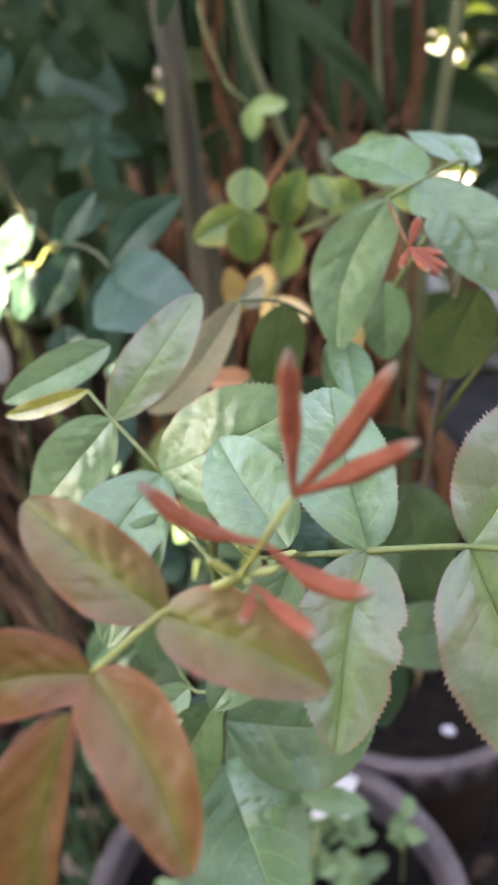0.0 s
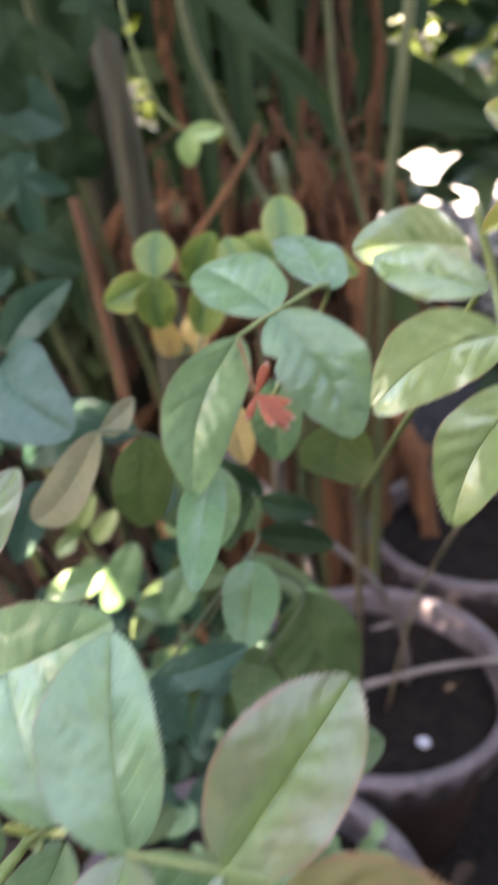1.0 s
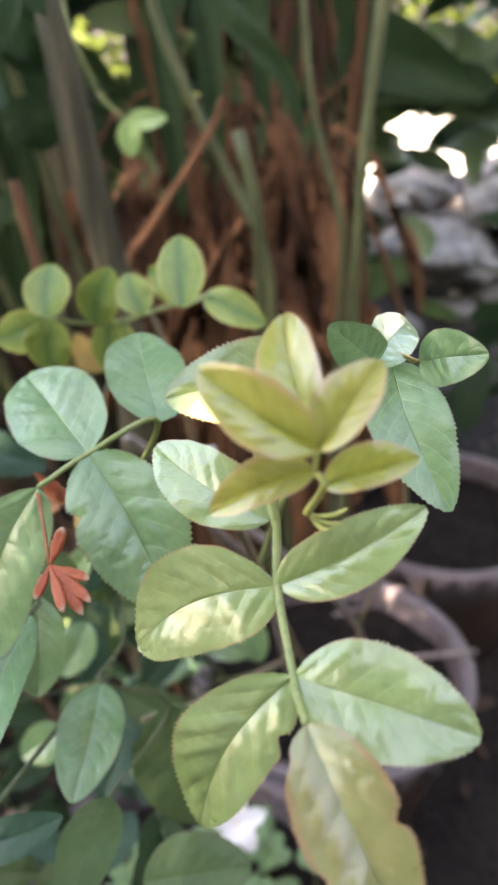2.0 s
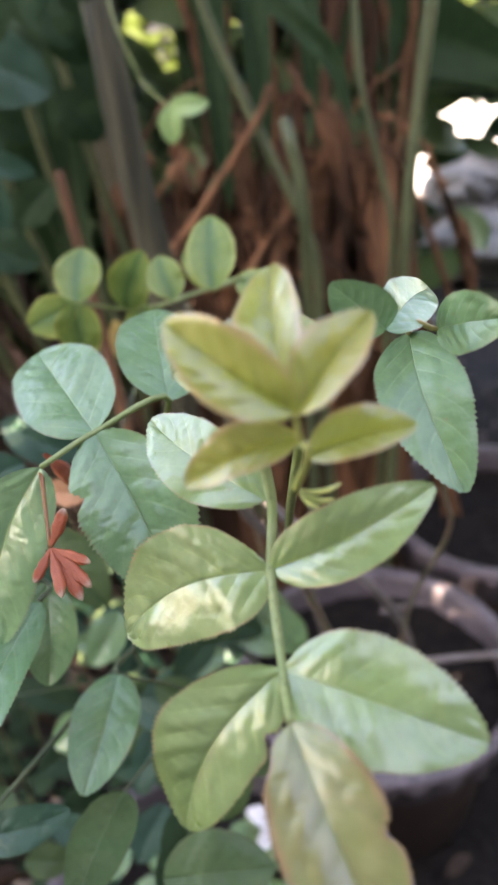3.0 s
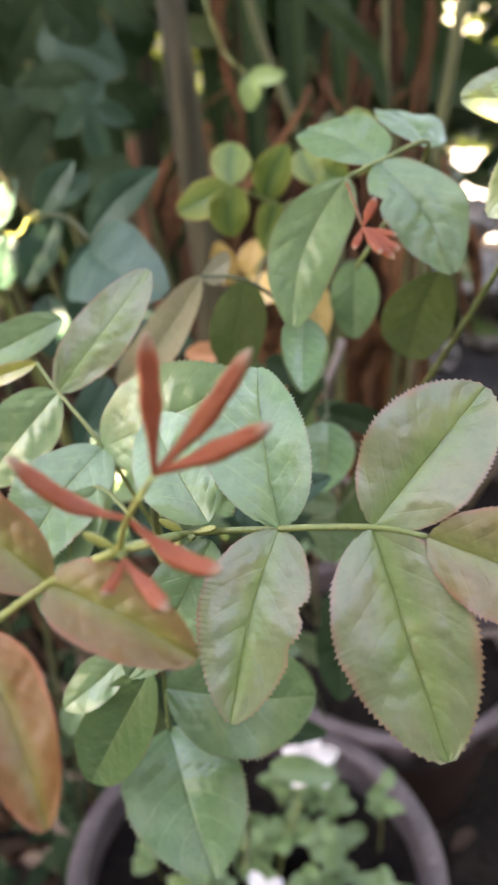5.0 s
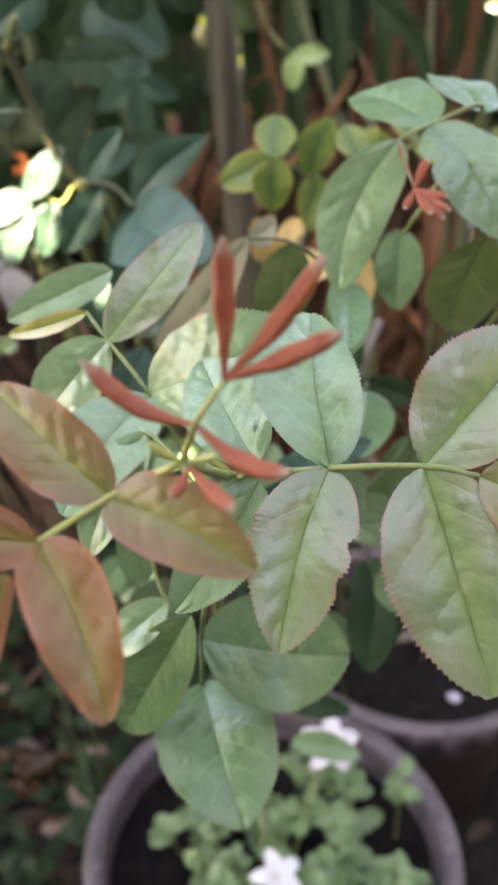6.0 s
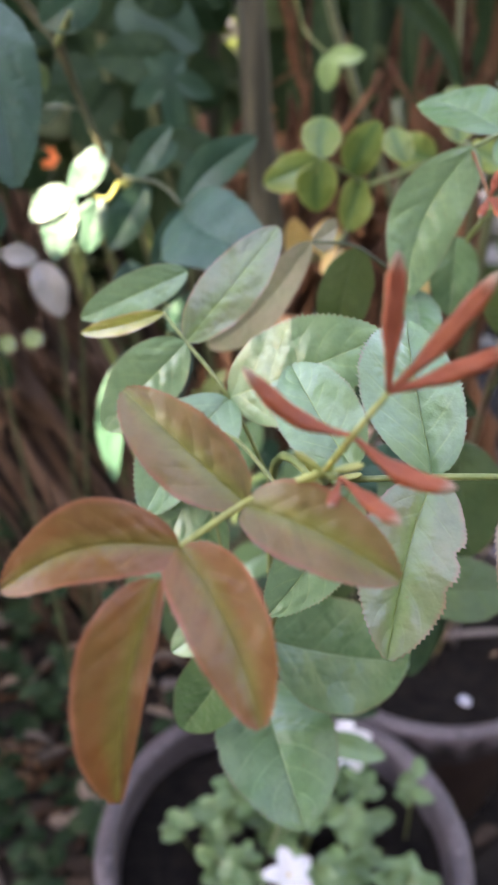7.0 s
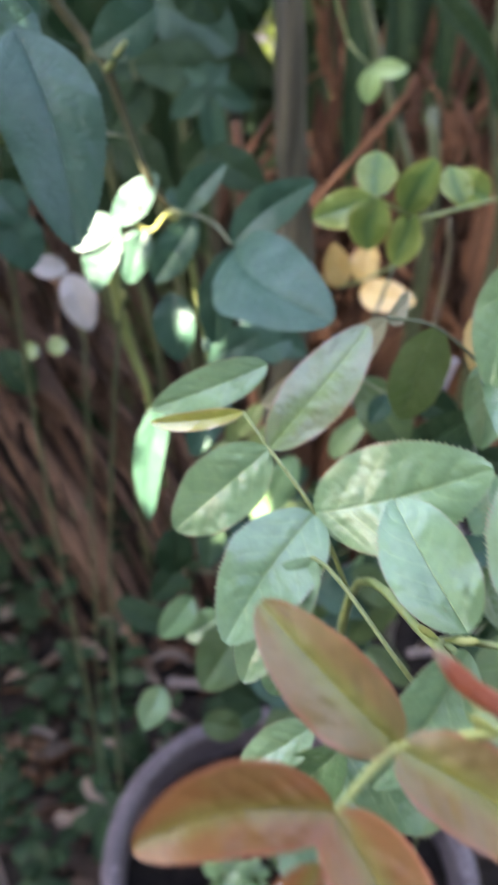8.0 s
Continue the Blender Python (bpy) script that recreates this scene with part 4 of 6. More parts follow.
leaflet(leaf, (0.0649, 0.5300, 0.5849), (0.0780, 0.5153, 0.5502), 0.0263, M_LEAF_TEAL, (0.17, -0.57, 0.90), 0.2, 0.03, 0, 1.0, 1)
leaflet(leaf, (-0.0256, 0.6297, 0.6104), (-0.0429, 0.6041, 0.5949), 0.0257, M_LEAF_SHADE, (0.32, -0.67, 0.78), 0.2, 0.03, 0, 1.0, 1)
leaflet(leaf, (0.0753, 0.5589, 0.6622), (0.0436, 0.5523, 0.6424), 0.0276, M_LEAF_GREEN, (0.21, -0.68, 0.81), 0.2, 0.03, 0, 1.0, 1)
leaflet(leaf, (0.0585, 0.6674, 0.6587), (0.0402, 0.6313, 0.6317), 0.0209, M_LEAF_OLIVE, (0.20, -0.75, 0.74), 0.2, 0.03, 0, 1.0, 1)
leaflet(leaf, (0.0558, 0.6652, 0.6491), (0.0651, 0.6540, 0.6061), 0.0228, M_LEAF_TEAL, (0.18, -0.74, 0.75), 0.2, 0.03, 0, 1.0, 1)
leaflet(leaf, (0.1156, 0.6232, 0.5900), (0.1160, 0.5986, 0.5423), 0.0213, M_LEAF_SHADE, (0.09, -0.67, 0.84), 0.2, 0.03, 0, 1.0, 1)
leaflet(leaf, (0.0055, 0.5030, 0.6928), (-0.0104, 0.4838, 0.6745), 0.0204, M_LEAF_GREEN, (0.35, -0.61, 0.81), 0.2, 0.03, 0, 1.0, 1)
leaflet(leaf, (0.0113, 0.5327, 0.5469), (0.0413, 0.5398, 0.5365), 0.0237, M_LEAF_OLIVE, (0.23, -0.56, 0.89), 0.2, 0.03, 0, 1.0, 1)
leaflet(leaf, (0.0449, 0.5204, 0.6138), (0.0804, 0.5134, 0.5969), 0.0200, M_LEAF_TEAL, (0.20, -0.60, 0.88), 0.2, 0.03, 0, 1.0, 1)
leaflet(leaf, (0.0188, 0.5925, 0.5286), (0.0498, 0.5912, 0.5069), 0.0322, M_LEAF_SHADE, (0.20, -0.60, 0.87), 0.2, 0.03, 0, 1.0, 1)
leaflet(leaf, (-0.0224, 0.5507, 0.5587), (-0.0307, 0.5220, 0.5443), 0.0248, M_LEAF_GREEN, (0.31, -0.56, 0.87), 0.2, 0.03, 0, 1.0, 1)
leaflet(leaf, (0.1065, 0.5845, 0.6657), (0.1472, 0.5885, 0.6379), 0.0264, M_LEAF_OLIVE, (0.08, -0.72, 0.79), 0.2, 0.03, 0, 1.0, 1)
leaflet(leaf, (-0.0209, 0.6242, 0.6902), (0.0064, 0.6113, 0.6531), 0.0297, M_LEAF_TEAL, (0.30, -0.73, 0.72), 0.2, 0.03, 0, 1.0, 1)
leaflet(leaf, (0.0025, 0.5814, 0.6934), (0.0078, 0.5487, 0.6793), 0.0215, M_LEAF_SHADE, (0.30, -0.70, 0.75), 0.2, 0.03, 0, 1.0, 1)
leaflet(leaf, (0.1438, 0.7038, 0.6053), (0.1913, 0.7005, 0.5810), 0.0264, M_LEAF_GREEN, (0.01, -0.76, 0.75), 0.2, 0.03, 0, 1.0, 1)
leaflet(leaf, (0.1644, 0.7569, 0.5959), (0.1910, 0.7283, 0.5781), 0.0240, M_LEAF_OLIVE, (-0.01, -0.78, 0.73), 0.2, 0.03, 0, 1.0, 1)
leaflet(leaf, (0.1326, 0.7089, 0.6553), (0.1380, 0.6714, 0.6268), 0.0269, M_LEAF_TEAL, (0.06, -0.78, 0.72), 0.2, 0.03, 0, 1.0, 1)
leaflet(leaf, (0.1159, 0.7048, 0.6126), (0.1703, 0.6988, 0.6009), 0.0312, M_LEAF_SHADE, (0.04, -0.76, 0.74), 0.2, 0.03, 0, 1.0, 1)
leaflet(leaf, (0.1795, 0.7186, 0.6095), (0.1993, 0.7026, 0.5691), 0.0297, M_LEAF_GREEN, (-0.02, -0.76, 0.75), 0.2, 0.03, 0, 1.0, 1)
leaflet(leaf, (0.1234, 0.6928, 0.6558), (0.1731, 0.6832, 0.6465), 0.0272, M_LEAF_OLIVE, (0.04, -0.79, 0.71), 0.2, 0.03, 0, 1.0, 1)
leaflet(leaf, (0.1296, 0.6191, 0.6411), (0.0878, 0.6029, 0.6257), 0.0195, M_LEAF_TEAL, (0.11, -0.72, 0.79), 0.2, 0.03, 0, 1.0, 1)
leaflet(leaf, (0.1413, 0.6303, 0.6699), (0.1166, 0.5992, 0.6541), 0.0231, M_LEAF_SHADE, (0.08, -0.75, 0.76), 0.2, 0.03, 0, 1.0, 1)
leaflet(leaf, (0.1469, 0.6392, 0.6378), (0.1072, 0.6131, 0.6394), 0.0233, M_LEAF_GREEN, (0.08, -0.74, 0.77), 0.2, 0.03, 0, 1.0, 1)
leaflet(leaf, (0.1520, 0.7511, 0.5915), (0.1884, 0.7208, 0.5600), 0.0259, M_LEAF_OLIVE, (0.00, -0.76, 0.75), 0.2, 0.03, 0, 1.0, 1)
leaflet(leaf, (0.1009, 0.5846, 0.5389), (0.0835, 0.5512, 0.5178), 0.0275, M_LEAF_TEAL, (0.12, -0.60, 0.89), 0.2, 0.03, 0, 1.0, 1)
leaflet(leaf, (0.1043, 0.6454, 0.5366), (0.1328, 0.6230, 0.5193), 0.0293, M_LEAF_SHADE, (0.08, -0.66, 0.85), 0.2, 0.03, 0, 1.0, 1)
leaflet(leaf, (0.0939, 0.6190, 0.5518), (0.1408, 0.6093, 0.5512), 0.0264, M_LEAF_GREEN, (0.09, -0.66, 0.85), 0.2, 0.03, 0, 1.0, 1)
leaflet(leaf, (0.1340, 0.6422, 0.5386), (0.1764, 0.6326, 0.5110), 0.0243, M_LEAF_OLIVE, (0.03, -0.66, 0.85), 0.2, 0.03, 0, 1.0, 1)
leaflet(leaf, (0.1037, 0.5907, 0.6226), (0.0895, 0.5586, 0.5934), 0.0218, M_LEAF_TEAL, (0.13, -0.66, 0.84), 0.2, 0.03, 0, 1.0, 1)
leaflet(leaf, (0.0985, 0.6098, 0.5748), (0.1314, 0.6101, 0.5701), 0.0262, M_LEAF_SHADE, (0.09, -0.67, 0.84), 0.2, 0.03, 0, 1.0, 1)

# small bright leaves low in the thicket
leaf = stalk('compound_leaf', rose_back, [(0.0370, 0.6600, 0.6617), (0.0198, 0.6400, 0.7064), (0.0138, 0.6300, 0.7382), (0.0199, 0.6300, 0.7521)], 0.0010, M_STALK)
leaflet(leaf, (0.0138, 0.6300, 0.7382), (0.0304, 0.6200, 0.7713), 0.0147, M_LEAF_LIME, (0.1, -0.85, 0.55), 0.2, 0.04, 0, 1.0, 1)
leaflet(leaf, (0.0111, 0.6300, 0.7335), (-0.0028, 0.6200, 0.7218), 0.0130, M_LEAF_LIME, (0.1, -0.85, 0.55), 0.2, 0.04, 0, 1.0, 1)
leaflet(leaf, (0.0222, 0.6300, 0.7257), (0.0440, 0.6200, 0.7571), 0.0155, M_LEAF_LIME, (0.1, -0.85, 0.55), 0.2, 0.04, 0, 1.0, 1)
leaflet(leaf, (0.0184, 0.6300, 0.7136), (0.0132, 0.6200, 0.6936), 0.0139, M_LEAF_LIME, (0.1, -0.85, 0.55), 0.2, 0.04, 0, 1.0, 1)
leaflet(leaf, (0.0335, 0.6300, 0.7028), (0.0455, 0.6200, 0.6816), 0.0130, M_LEAF_LIME, (0.1, -0.85, 0.55), 0.2, 0.04, 0, 1.0, 1)
leaflet(leaf, (0.0128, 0.6300, 0.7310), (0.0095, 0.6200, 0.7543), 0.0098, M_LEAF_LIME, (0.1, -0.85, 0.55), 0.2, 0.04, 0, 1.0, 1)
leaflet(leaf, (0.0587, 0.6000, 0.7442), (0.0325, 0.5900, 0.6938), 0.0245, M_LEAF_GREEN, (-0.09, -0.85, 0.52), 0.08, 0.04, 0, 1.0, 1)
leaflet(leaf, (0.0367, 0.6000, 0.7221), (-0.0063, 0.5900, 0.7080), 0.0233, M_LEAF_GREEN, (0.12, -0.80, 0.60), 0.2, 0.04, 0, 1.0, 1)
leaflet(leaf, (0.0819, 0.6000, 0.7476), (0.1029, 0.5900, 0.7876), 0.0163, M_LEAF_PALE, (0.12, -0.80, 0.60), 0.2, 0.04, 0, 1.0, 1)
leaflet(leaf, (0.0792, 0.6000, 0.7199), (0.0941, 0.5900, 0.6806), 0.0240, M_LEAF_TEAL, (0.12, -0.80, 0.60), 0.2, 0.04, 0, 1.0, 1)
leaflet(leaf, (0.1351, 0.6000, 0.7494), (0.1387, 0.5900, 0.7857), 0.0177, M_LEAF_GREEN, (0.12, -0.80, 0.60), 0.2, 0.04, 0, 1.0, 1)
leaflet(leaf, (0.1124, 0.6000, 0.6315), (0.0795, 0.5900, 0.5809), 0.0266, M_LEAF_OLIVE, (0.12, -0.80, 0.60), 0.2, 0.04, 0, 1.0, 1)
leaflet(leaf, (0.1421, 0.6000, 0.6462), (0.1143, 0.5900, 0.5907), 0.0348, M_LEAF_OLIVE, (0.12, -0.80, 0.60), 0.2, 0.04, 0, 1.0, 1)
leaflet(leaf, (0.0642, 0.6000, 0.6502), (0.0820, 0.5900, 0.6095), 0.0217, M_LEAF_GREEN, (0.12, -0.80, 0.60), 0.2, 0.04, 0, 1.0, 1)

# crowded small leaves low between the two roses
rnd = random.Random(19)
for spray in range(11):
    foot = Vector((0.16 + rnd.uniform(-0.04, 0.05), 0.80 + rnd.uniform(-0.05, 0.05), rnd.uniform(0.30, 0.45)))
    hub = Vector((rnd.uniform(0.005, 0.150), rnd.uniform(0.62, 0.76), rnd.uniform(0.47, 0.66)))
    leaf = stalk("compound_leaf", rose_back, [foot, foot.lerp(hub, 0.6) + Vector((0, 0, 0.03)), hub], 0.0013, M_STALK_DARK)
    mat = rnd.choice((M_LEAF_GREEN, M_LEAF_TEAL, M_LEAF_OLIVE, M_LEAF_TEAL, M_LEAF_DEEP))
    turn = rnd.uniform(0, 6.283)
    for k in range(5):
        a = turn + k * 1.05 + rnd.uniform(-0.2, 0.2)
        way = Vector((math.cos(a), -0.25 + rnd.uniform(-0.2, 0.1), 0.75 * math.sin(a) - 0.25)).normalized()
        size = rnd.uniform(0.030, 0.046)
        leaflet(leaf, hub + way * 0.006, hub + way * size, size * rnd.uniform(0.5, 0.7), mat, (rnd.uniform(-0.2, 0.3), -0.8, rnd.uniform(0.4, 0.8)), 0.2, 0.05, 0, 1.0, 1, rows=39, cols=8)

# yellow-veined leaf of the far rose
leaf = stalk('compound_leaf', rose_far, [(0.1191, 0.6756, 0.8928), (0.1088, 0.6386, 0.9061), (0.0879, 0.6186, 0.9182)], 0.0012, M_STALK)
leaflet(leaf, (0.0879, 0.6186, 0.9182), (0.0523, 0.6336, 0.8984), 0.0236, M_LEAF_CHLORO, (0.05, -0.99, 0.26), 0.15, 0.03, 0, 1.0, 1)
leaflet(leaf, (0.0879, 0.6186, 0.9182), (0.0885, 0.6424, 0.9410), 0.0258, M_LEAF_CHLORO, (0.01, -0.99, 0.22), 0.15, 0.03, 0, 1.0, 1)
leaflet(leaf, (0.0879, 0.6186, 0.9182), (0.0882, 0.6192, 0.8857), 0.0269, M_LEAF_CHLORO, (0.01, -0.98, 0.28), 0.15, 0.03, 0, 1.0, 1)
leaflet(leaf, (0.1088, 0.6386, 0.9061), (0.1227, 0.6343, 0.9399), 0.0254, M_LEAF_CHLORO, (-0.04, -0.99, 0.23), 0.15, 0.03, 0, 1.0, 1)
leaflet(leaf, (0.1153, 0.6564, 0.9031), (0.1088, 0.6503, 0.8706), 0.0200, M_LEAF_CHLORO, (-0.03, -0.98, 0.29), 0.15, 0.03, 0, 1.0, 1)
leaflet(leaf, (0.1191, 0.6756, 0.8928), (0.1102, 0.6687, 0.8631), 0.0240, M_LEAF_CHLORO, (-0.09, -0.96, 0.35), 0.15, 0.03, 0, 1.0, 1)
leaf = stalk('compound_leaf', rose_far, [(0.1191, 0.6756, 0.8928), (0.1738, 0.6217, 0.9276), (0.1657, 0.5857, 0.9351)], 0.0012, M_STALK)
leaflet(leaf, (0.1402, 0.6199, 0.9181), (0.1311, 0.6348, 0.9370), 0.0203, M_LEAF_CHLORO, (0.10, -0.94, 0.43), 0.15, 0.03, 0, 1.0, 1)
leaflet(leaf, (0.1657, 0.5857, 0.9351), (0.1632, 0.6139, 0.9634), 0.0248, M_LEAF_CHLORO, (0.04, -0.95, 0.41), 0.15, 0.03, 0, 1.0, 1)
leaflet(leaf, (0.1738, 0.6217, 0.9276), (0.2057, 0.5989, 0.9201), 0.0189, M_LEAF_CHLORO, (-0.02, -0.94, 0.45), 0.15, 0.03, 0, 1.0, 1)
leaflet(leaf, (0.1650, 0.6733, 0.9121), (0.1364, 0.6797, 0.9227), 0.0260, M_LEAF_CHLORO, (-0.15, -0.97, 0.28), 0.15, 0.03, 0, 1.0, 1)
leaf = stalk('compound_leaf', rose_far, [(0.1102, 0.6687, 0.8631), (0.0939, 0.7807, 0.8145), (0.0758, 0.7792, 0.8083)], 0.0012, M_STALK)
leaflet(leaf, (0.0758, 0.7792, 0.8083), (0.0683, 0.7580, 0.8500), 0.0237, M_LEAF_YELLOW, (-0.01, -0.96, 0.39), 0.2, 0.03, 0, 1.0, 1)
leaflet(leaf, (0.0939, 0.7807, 0.8145), (0.0992, 0.7892, 0.8451), 0.0243, M_LEAF_YELLOW, (-0.05, -0.96, 0.38), 0.2, 0.03, 0, 1.0, 1)
leaflet(leaf, (0.0938, 0.7599, 0.8154), (0.1332, 0.7169, 0.8225), 0.0275, M_LEAF_YELLOW, (-0.08, -0.95, 0.41), 0.2, 0.03, 0, 1.0, 1)

# withered brown leaf that hangs below
leaf = stalk('compound_leaf', rose_far, [(0.1102, 0.6687, 0.8631), (0.0956, 0.6200, 0.8282), (0.0891, 0.5840, 0.8203)], 0.0009, M_STALK_DARK)
leaflet(leaf, (0.0891, 0.5840, 0.8203), (0.0591, 0.5880, 0.8191), 0.0165, M_LEAF_BROWN, (0.05, -0.85, 0.50), 0.35, 0.08, 0, 1.0, 0, quilt=2)

# dark climbing plant
leaf = stalk('leaf_spray', climber, [(-0.1135, 0.6200, 1.0246), (-0.1018, 0.6200, 1.0076), (-0.0863, 0.6200, 0.9903), (-0.0708, 0.6100, 0.9760), (-0.0597, 0.6100, 0.9484), (-0.0450, 0.6000, 0.9214), (-0.0320, 0.6000, 0.9039)], 0.0032, M_VINE, 0.0018)
stalk('stem', leaf, [(-0.0320, 0.6000, 0.9039), (-0.0115, 0.5800, 0.9071), (0.0016, 0.5700, 0.9044), (0.0127, 0.5550, 0.8984)], 0.0014, M_STALK_DARK, 0.0009)
stalk('stem', leaf, [(-0.0320, 0.6000, 0.9039), (-0.0250, 0.6200, 0.8795), (-0.0223, 0.6400, 0.8474), (-0.0175, 0.6600, 0.7991), (-0.0147, 0.6800, 0.7489)], 0.0026, M_STALK, 0.0018)
stalk('stem', leaf, [(-0.0708, 0.6100, 0.9760), (-0.0630, 0.6000, 0.9844), (-0.0522, 0.5800, 0.9929)], 0.0022, M_STALK, 0.0014)
stalk('stem', leaf, [(-0.0832, 0.6200, 0.9406), (-0.0683, 0.6100, 0.9422), (-0.0588, 0.6100, 0.9411)], 0.0011, M_STALK_DARK)
stalk('stem', leaf, [(-0.0650, 0.6000, 0.8931), (-0.0540, 0.5980, 0.8946), (-0.0430, 0.6000, 0.8907), (-0.0347, 0.6000, 0.9010)], 0.0014, M_STALK_YOUNG)
stalk('stem', leaf, [(-0.0978, 0.7000, 0.8338), (-0.0953, 0.7200, 0.7861), (-0.0891, 0.7400, 0.7383), (-0.0806, 0.7500, 0.7021), (-0.0718, 0.7800, 0.5882)], 0.0040, M_STALK, 0.0034)
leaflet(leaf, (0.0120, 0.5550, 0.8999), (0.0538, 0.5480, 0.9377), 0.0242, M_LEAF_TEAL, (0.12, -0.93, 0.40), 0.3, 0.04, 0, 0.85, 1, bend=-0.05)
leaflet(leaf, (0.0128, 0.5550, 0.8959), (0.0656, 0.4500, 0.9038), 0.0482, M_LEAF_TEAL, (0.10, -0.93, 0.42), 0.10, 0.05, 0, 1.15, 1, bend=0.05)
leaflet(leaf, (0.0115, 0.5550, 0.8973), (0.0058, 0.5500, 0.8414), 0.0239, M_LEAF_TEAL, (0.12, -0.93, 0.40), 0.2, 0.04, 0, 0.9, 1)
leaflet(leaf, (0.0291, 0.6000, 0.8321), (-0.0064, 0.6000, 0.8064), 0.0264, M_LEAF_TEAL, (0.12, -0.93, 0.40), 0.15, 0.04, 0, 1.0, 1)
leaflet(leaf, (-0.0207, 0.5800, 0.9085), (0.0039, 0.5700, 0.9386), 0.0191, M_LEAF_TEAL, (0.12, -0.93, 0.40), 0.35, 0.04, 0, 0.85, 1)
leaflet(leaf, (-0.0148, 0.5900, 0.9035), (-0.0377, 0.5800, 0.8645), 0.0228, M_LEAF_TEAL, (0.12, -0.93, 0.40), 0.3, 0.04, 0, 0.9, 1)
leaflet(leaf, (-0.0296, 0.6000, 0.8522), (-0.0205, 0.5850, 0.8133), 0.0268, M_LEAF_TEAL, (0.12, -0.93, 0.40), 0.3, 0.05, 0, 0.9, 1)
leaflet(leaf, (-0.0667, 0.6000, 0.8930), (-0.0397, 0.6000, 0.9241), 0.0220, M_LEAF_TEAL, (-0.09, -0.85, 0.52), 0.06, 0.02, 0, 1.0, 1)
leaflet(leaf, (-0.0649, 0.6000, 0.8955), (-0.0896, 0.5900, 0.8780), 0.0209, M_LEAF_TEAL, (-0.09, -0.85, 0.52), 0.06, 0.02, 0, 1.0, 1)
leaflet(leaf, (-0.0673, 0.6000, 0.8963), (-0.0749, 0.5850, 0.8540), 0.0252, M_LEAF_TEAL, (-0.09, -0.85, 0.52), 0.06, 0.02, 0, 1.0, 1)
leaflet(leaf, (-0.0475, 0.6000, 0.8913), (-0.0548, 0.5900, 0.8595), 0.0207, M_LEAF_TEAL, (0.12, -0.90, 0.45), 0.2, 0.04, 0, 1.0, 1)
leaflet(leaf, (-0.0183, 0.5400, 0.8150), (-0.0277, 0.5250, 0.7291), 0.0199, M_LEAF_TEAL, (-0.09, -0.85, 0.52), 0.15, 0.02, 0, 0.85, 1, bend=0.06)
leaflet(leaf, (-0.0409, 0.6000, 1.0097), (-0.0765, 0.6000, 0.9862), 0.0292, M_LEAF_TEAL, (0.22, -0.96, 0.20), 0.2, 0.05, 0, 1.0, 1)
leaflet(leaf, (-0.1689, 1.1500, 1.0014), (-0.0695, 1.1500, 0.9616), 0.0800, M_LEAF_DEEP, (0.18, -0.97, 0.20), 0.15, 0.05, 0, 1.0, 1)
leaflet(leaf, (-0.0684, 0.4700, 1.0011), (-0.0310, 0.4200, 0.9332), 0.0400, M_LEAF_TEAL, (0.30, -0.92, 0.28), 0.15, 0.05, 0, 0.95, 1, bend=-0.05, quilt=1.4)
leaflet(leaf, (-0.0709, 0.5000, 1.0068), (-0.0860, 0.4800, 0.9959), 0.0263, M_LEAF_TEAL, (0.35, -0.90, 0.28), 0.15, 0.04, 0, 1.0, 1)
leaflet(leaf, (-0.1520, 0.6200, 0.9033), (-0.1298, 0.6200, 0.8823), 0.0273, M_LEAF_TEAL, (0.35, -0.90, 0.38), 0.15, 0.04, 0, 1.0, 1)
leaflet(leaf, (-0.1088, 0.6600, 0.9278), (-0.0857, 0.6600, 0.9451), 0.0240, M_LEAF_SHADE, (0.12, -0.93, 0.40), 0.15, 0.04, 0, 1.0, 1)
leaflet(leaf, (-0.0471, 0.9200, 0.9485), (-0.1295, 0.9000, 0.9581), 0.0513, M_LEAF_SHADE, (0.12, -0.93, 0.40), 0.15, 0.04, 0, 1.0, 1)
leaflet(leaf, (-0.0437, 0.8000, 0.9036), (0.0068, 0.8000, 0.8810), 0.0344, M_LEAF_SHADE, (0.12, -0.93, 0.40), 0.15, 0.04, 0, 1.0, 1)
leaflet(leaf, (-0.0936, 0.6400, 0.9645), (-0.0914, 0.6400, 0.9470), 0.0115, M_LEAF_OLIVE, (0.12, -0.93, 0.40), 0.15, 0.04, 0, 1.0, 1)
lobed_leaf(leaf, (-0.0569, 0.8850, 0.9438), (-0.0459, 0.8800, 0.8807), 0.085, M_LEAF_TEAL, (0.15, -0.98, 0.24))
lobed_leaf(leaf, (0.0234, 0.9200, 1.0772), (0.0063, 0.9000, 1.0334), 0.060, M_LEAF_SHADE, (0.20, -0.97, 0.20))
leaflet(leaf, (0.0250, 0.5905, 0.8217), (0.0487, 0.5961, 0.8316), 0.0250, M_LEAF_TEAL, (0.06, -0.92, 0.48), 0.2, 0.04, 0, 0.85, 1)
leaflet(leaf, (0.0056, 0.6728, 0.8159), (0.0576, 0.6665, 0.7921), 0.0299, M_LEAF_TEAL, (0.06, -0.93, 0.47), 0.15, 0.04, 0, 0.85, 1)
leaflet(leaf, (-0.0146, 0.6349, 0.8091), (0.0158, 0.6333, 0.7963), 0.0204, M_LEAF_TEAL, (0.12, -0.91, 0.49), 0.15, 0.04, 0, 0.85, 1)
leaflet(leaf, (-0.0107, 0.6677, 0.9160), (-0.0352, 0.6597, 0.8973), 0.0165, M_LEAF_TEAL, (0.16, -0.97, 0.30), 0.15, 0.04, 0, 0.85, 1)
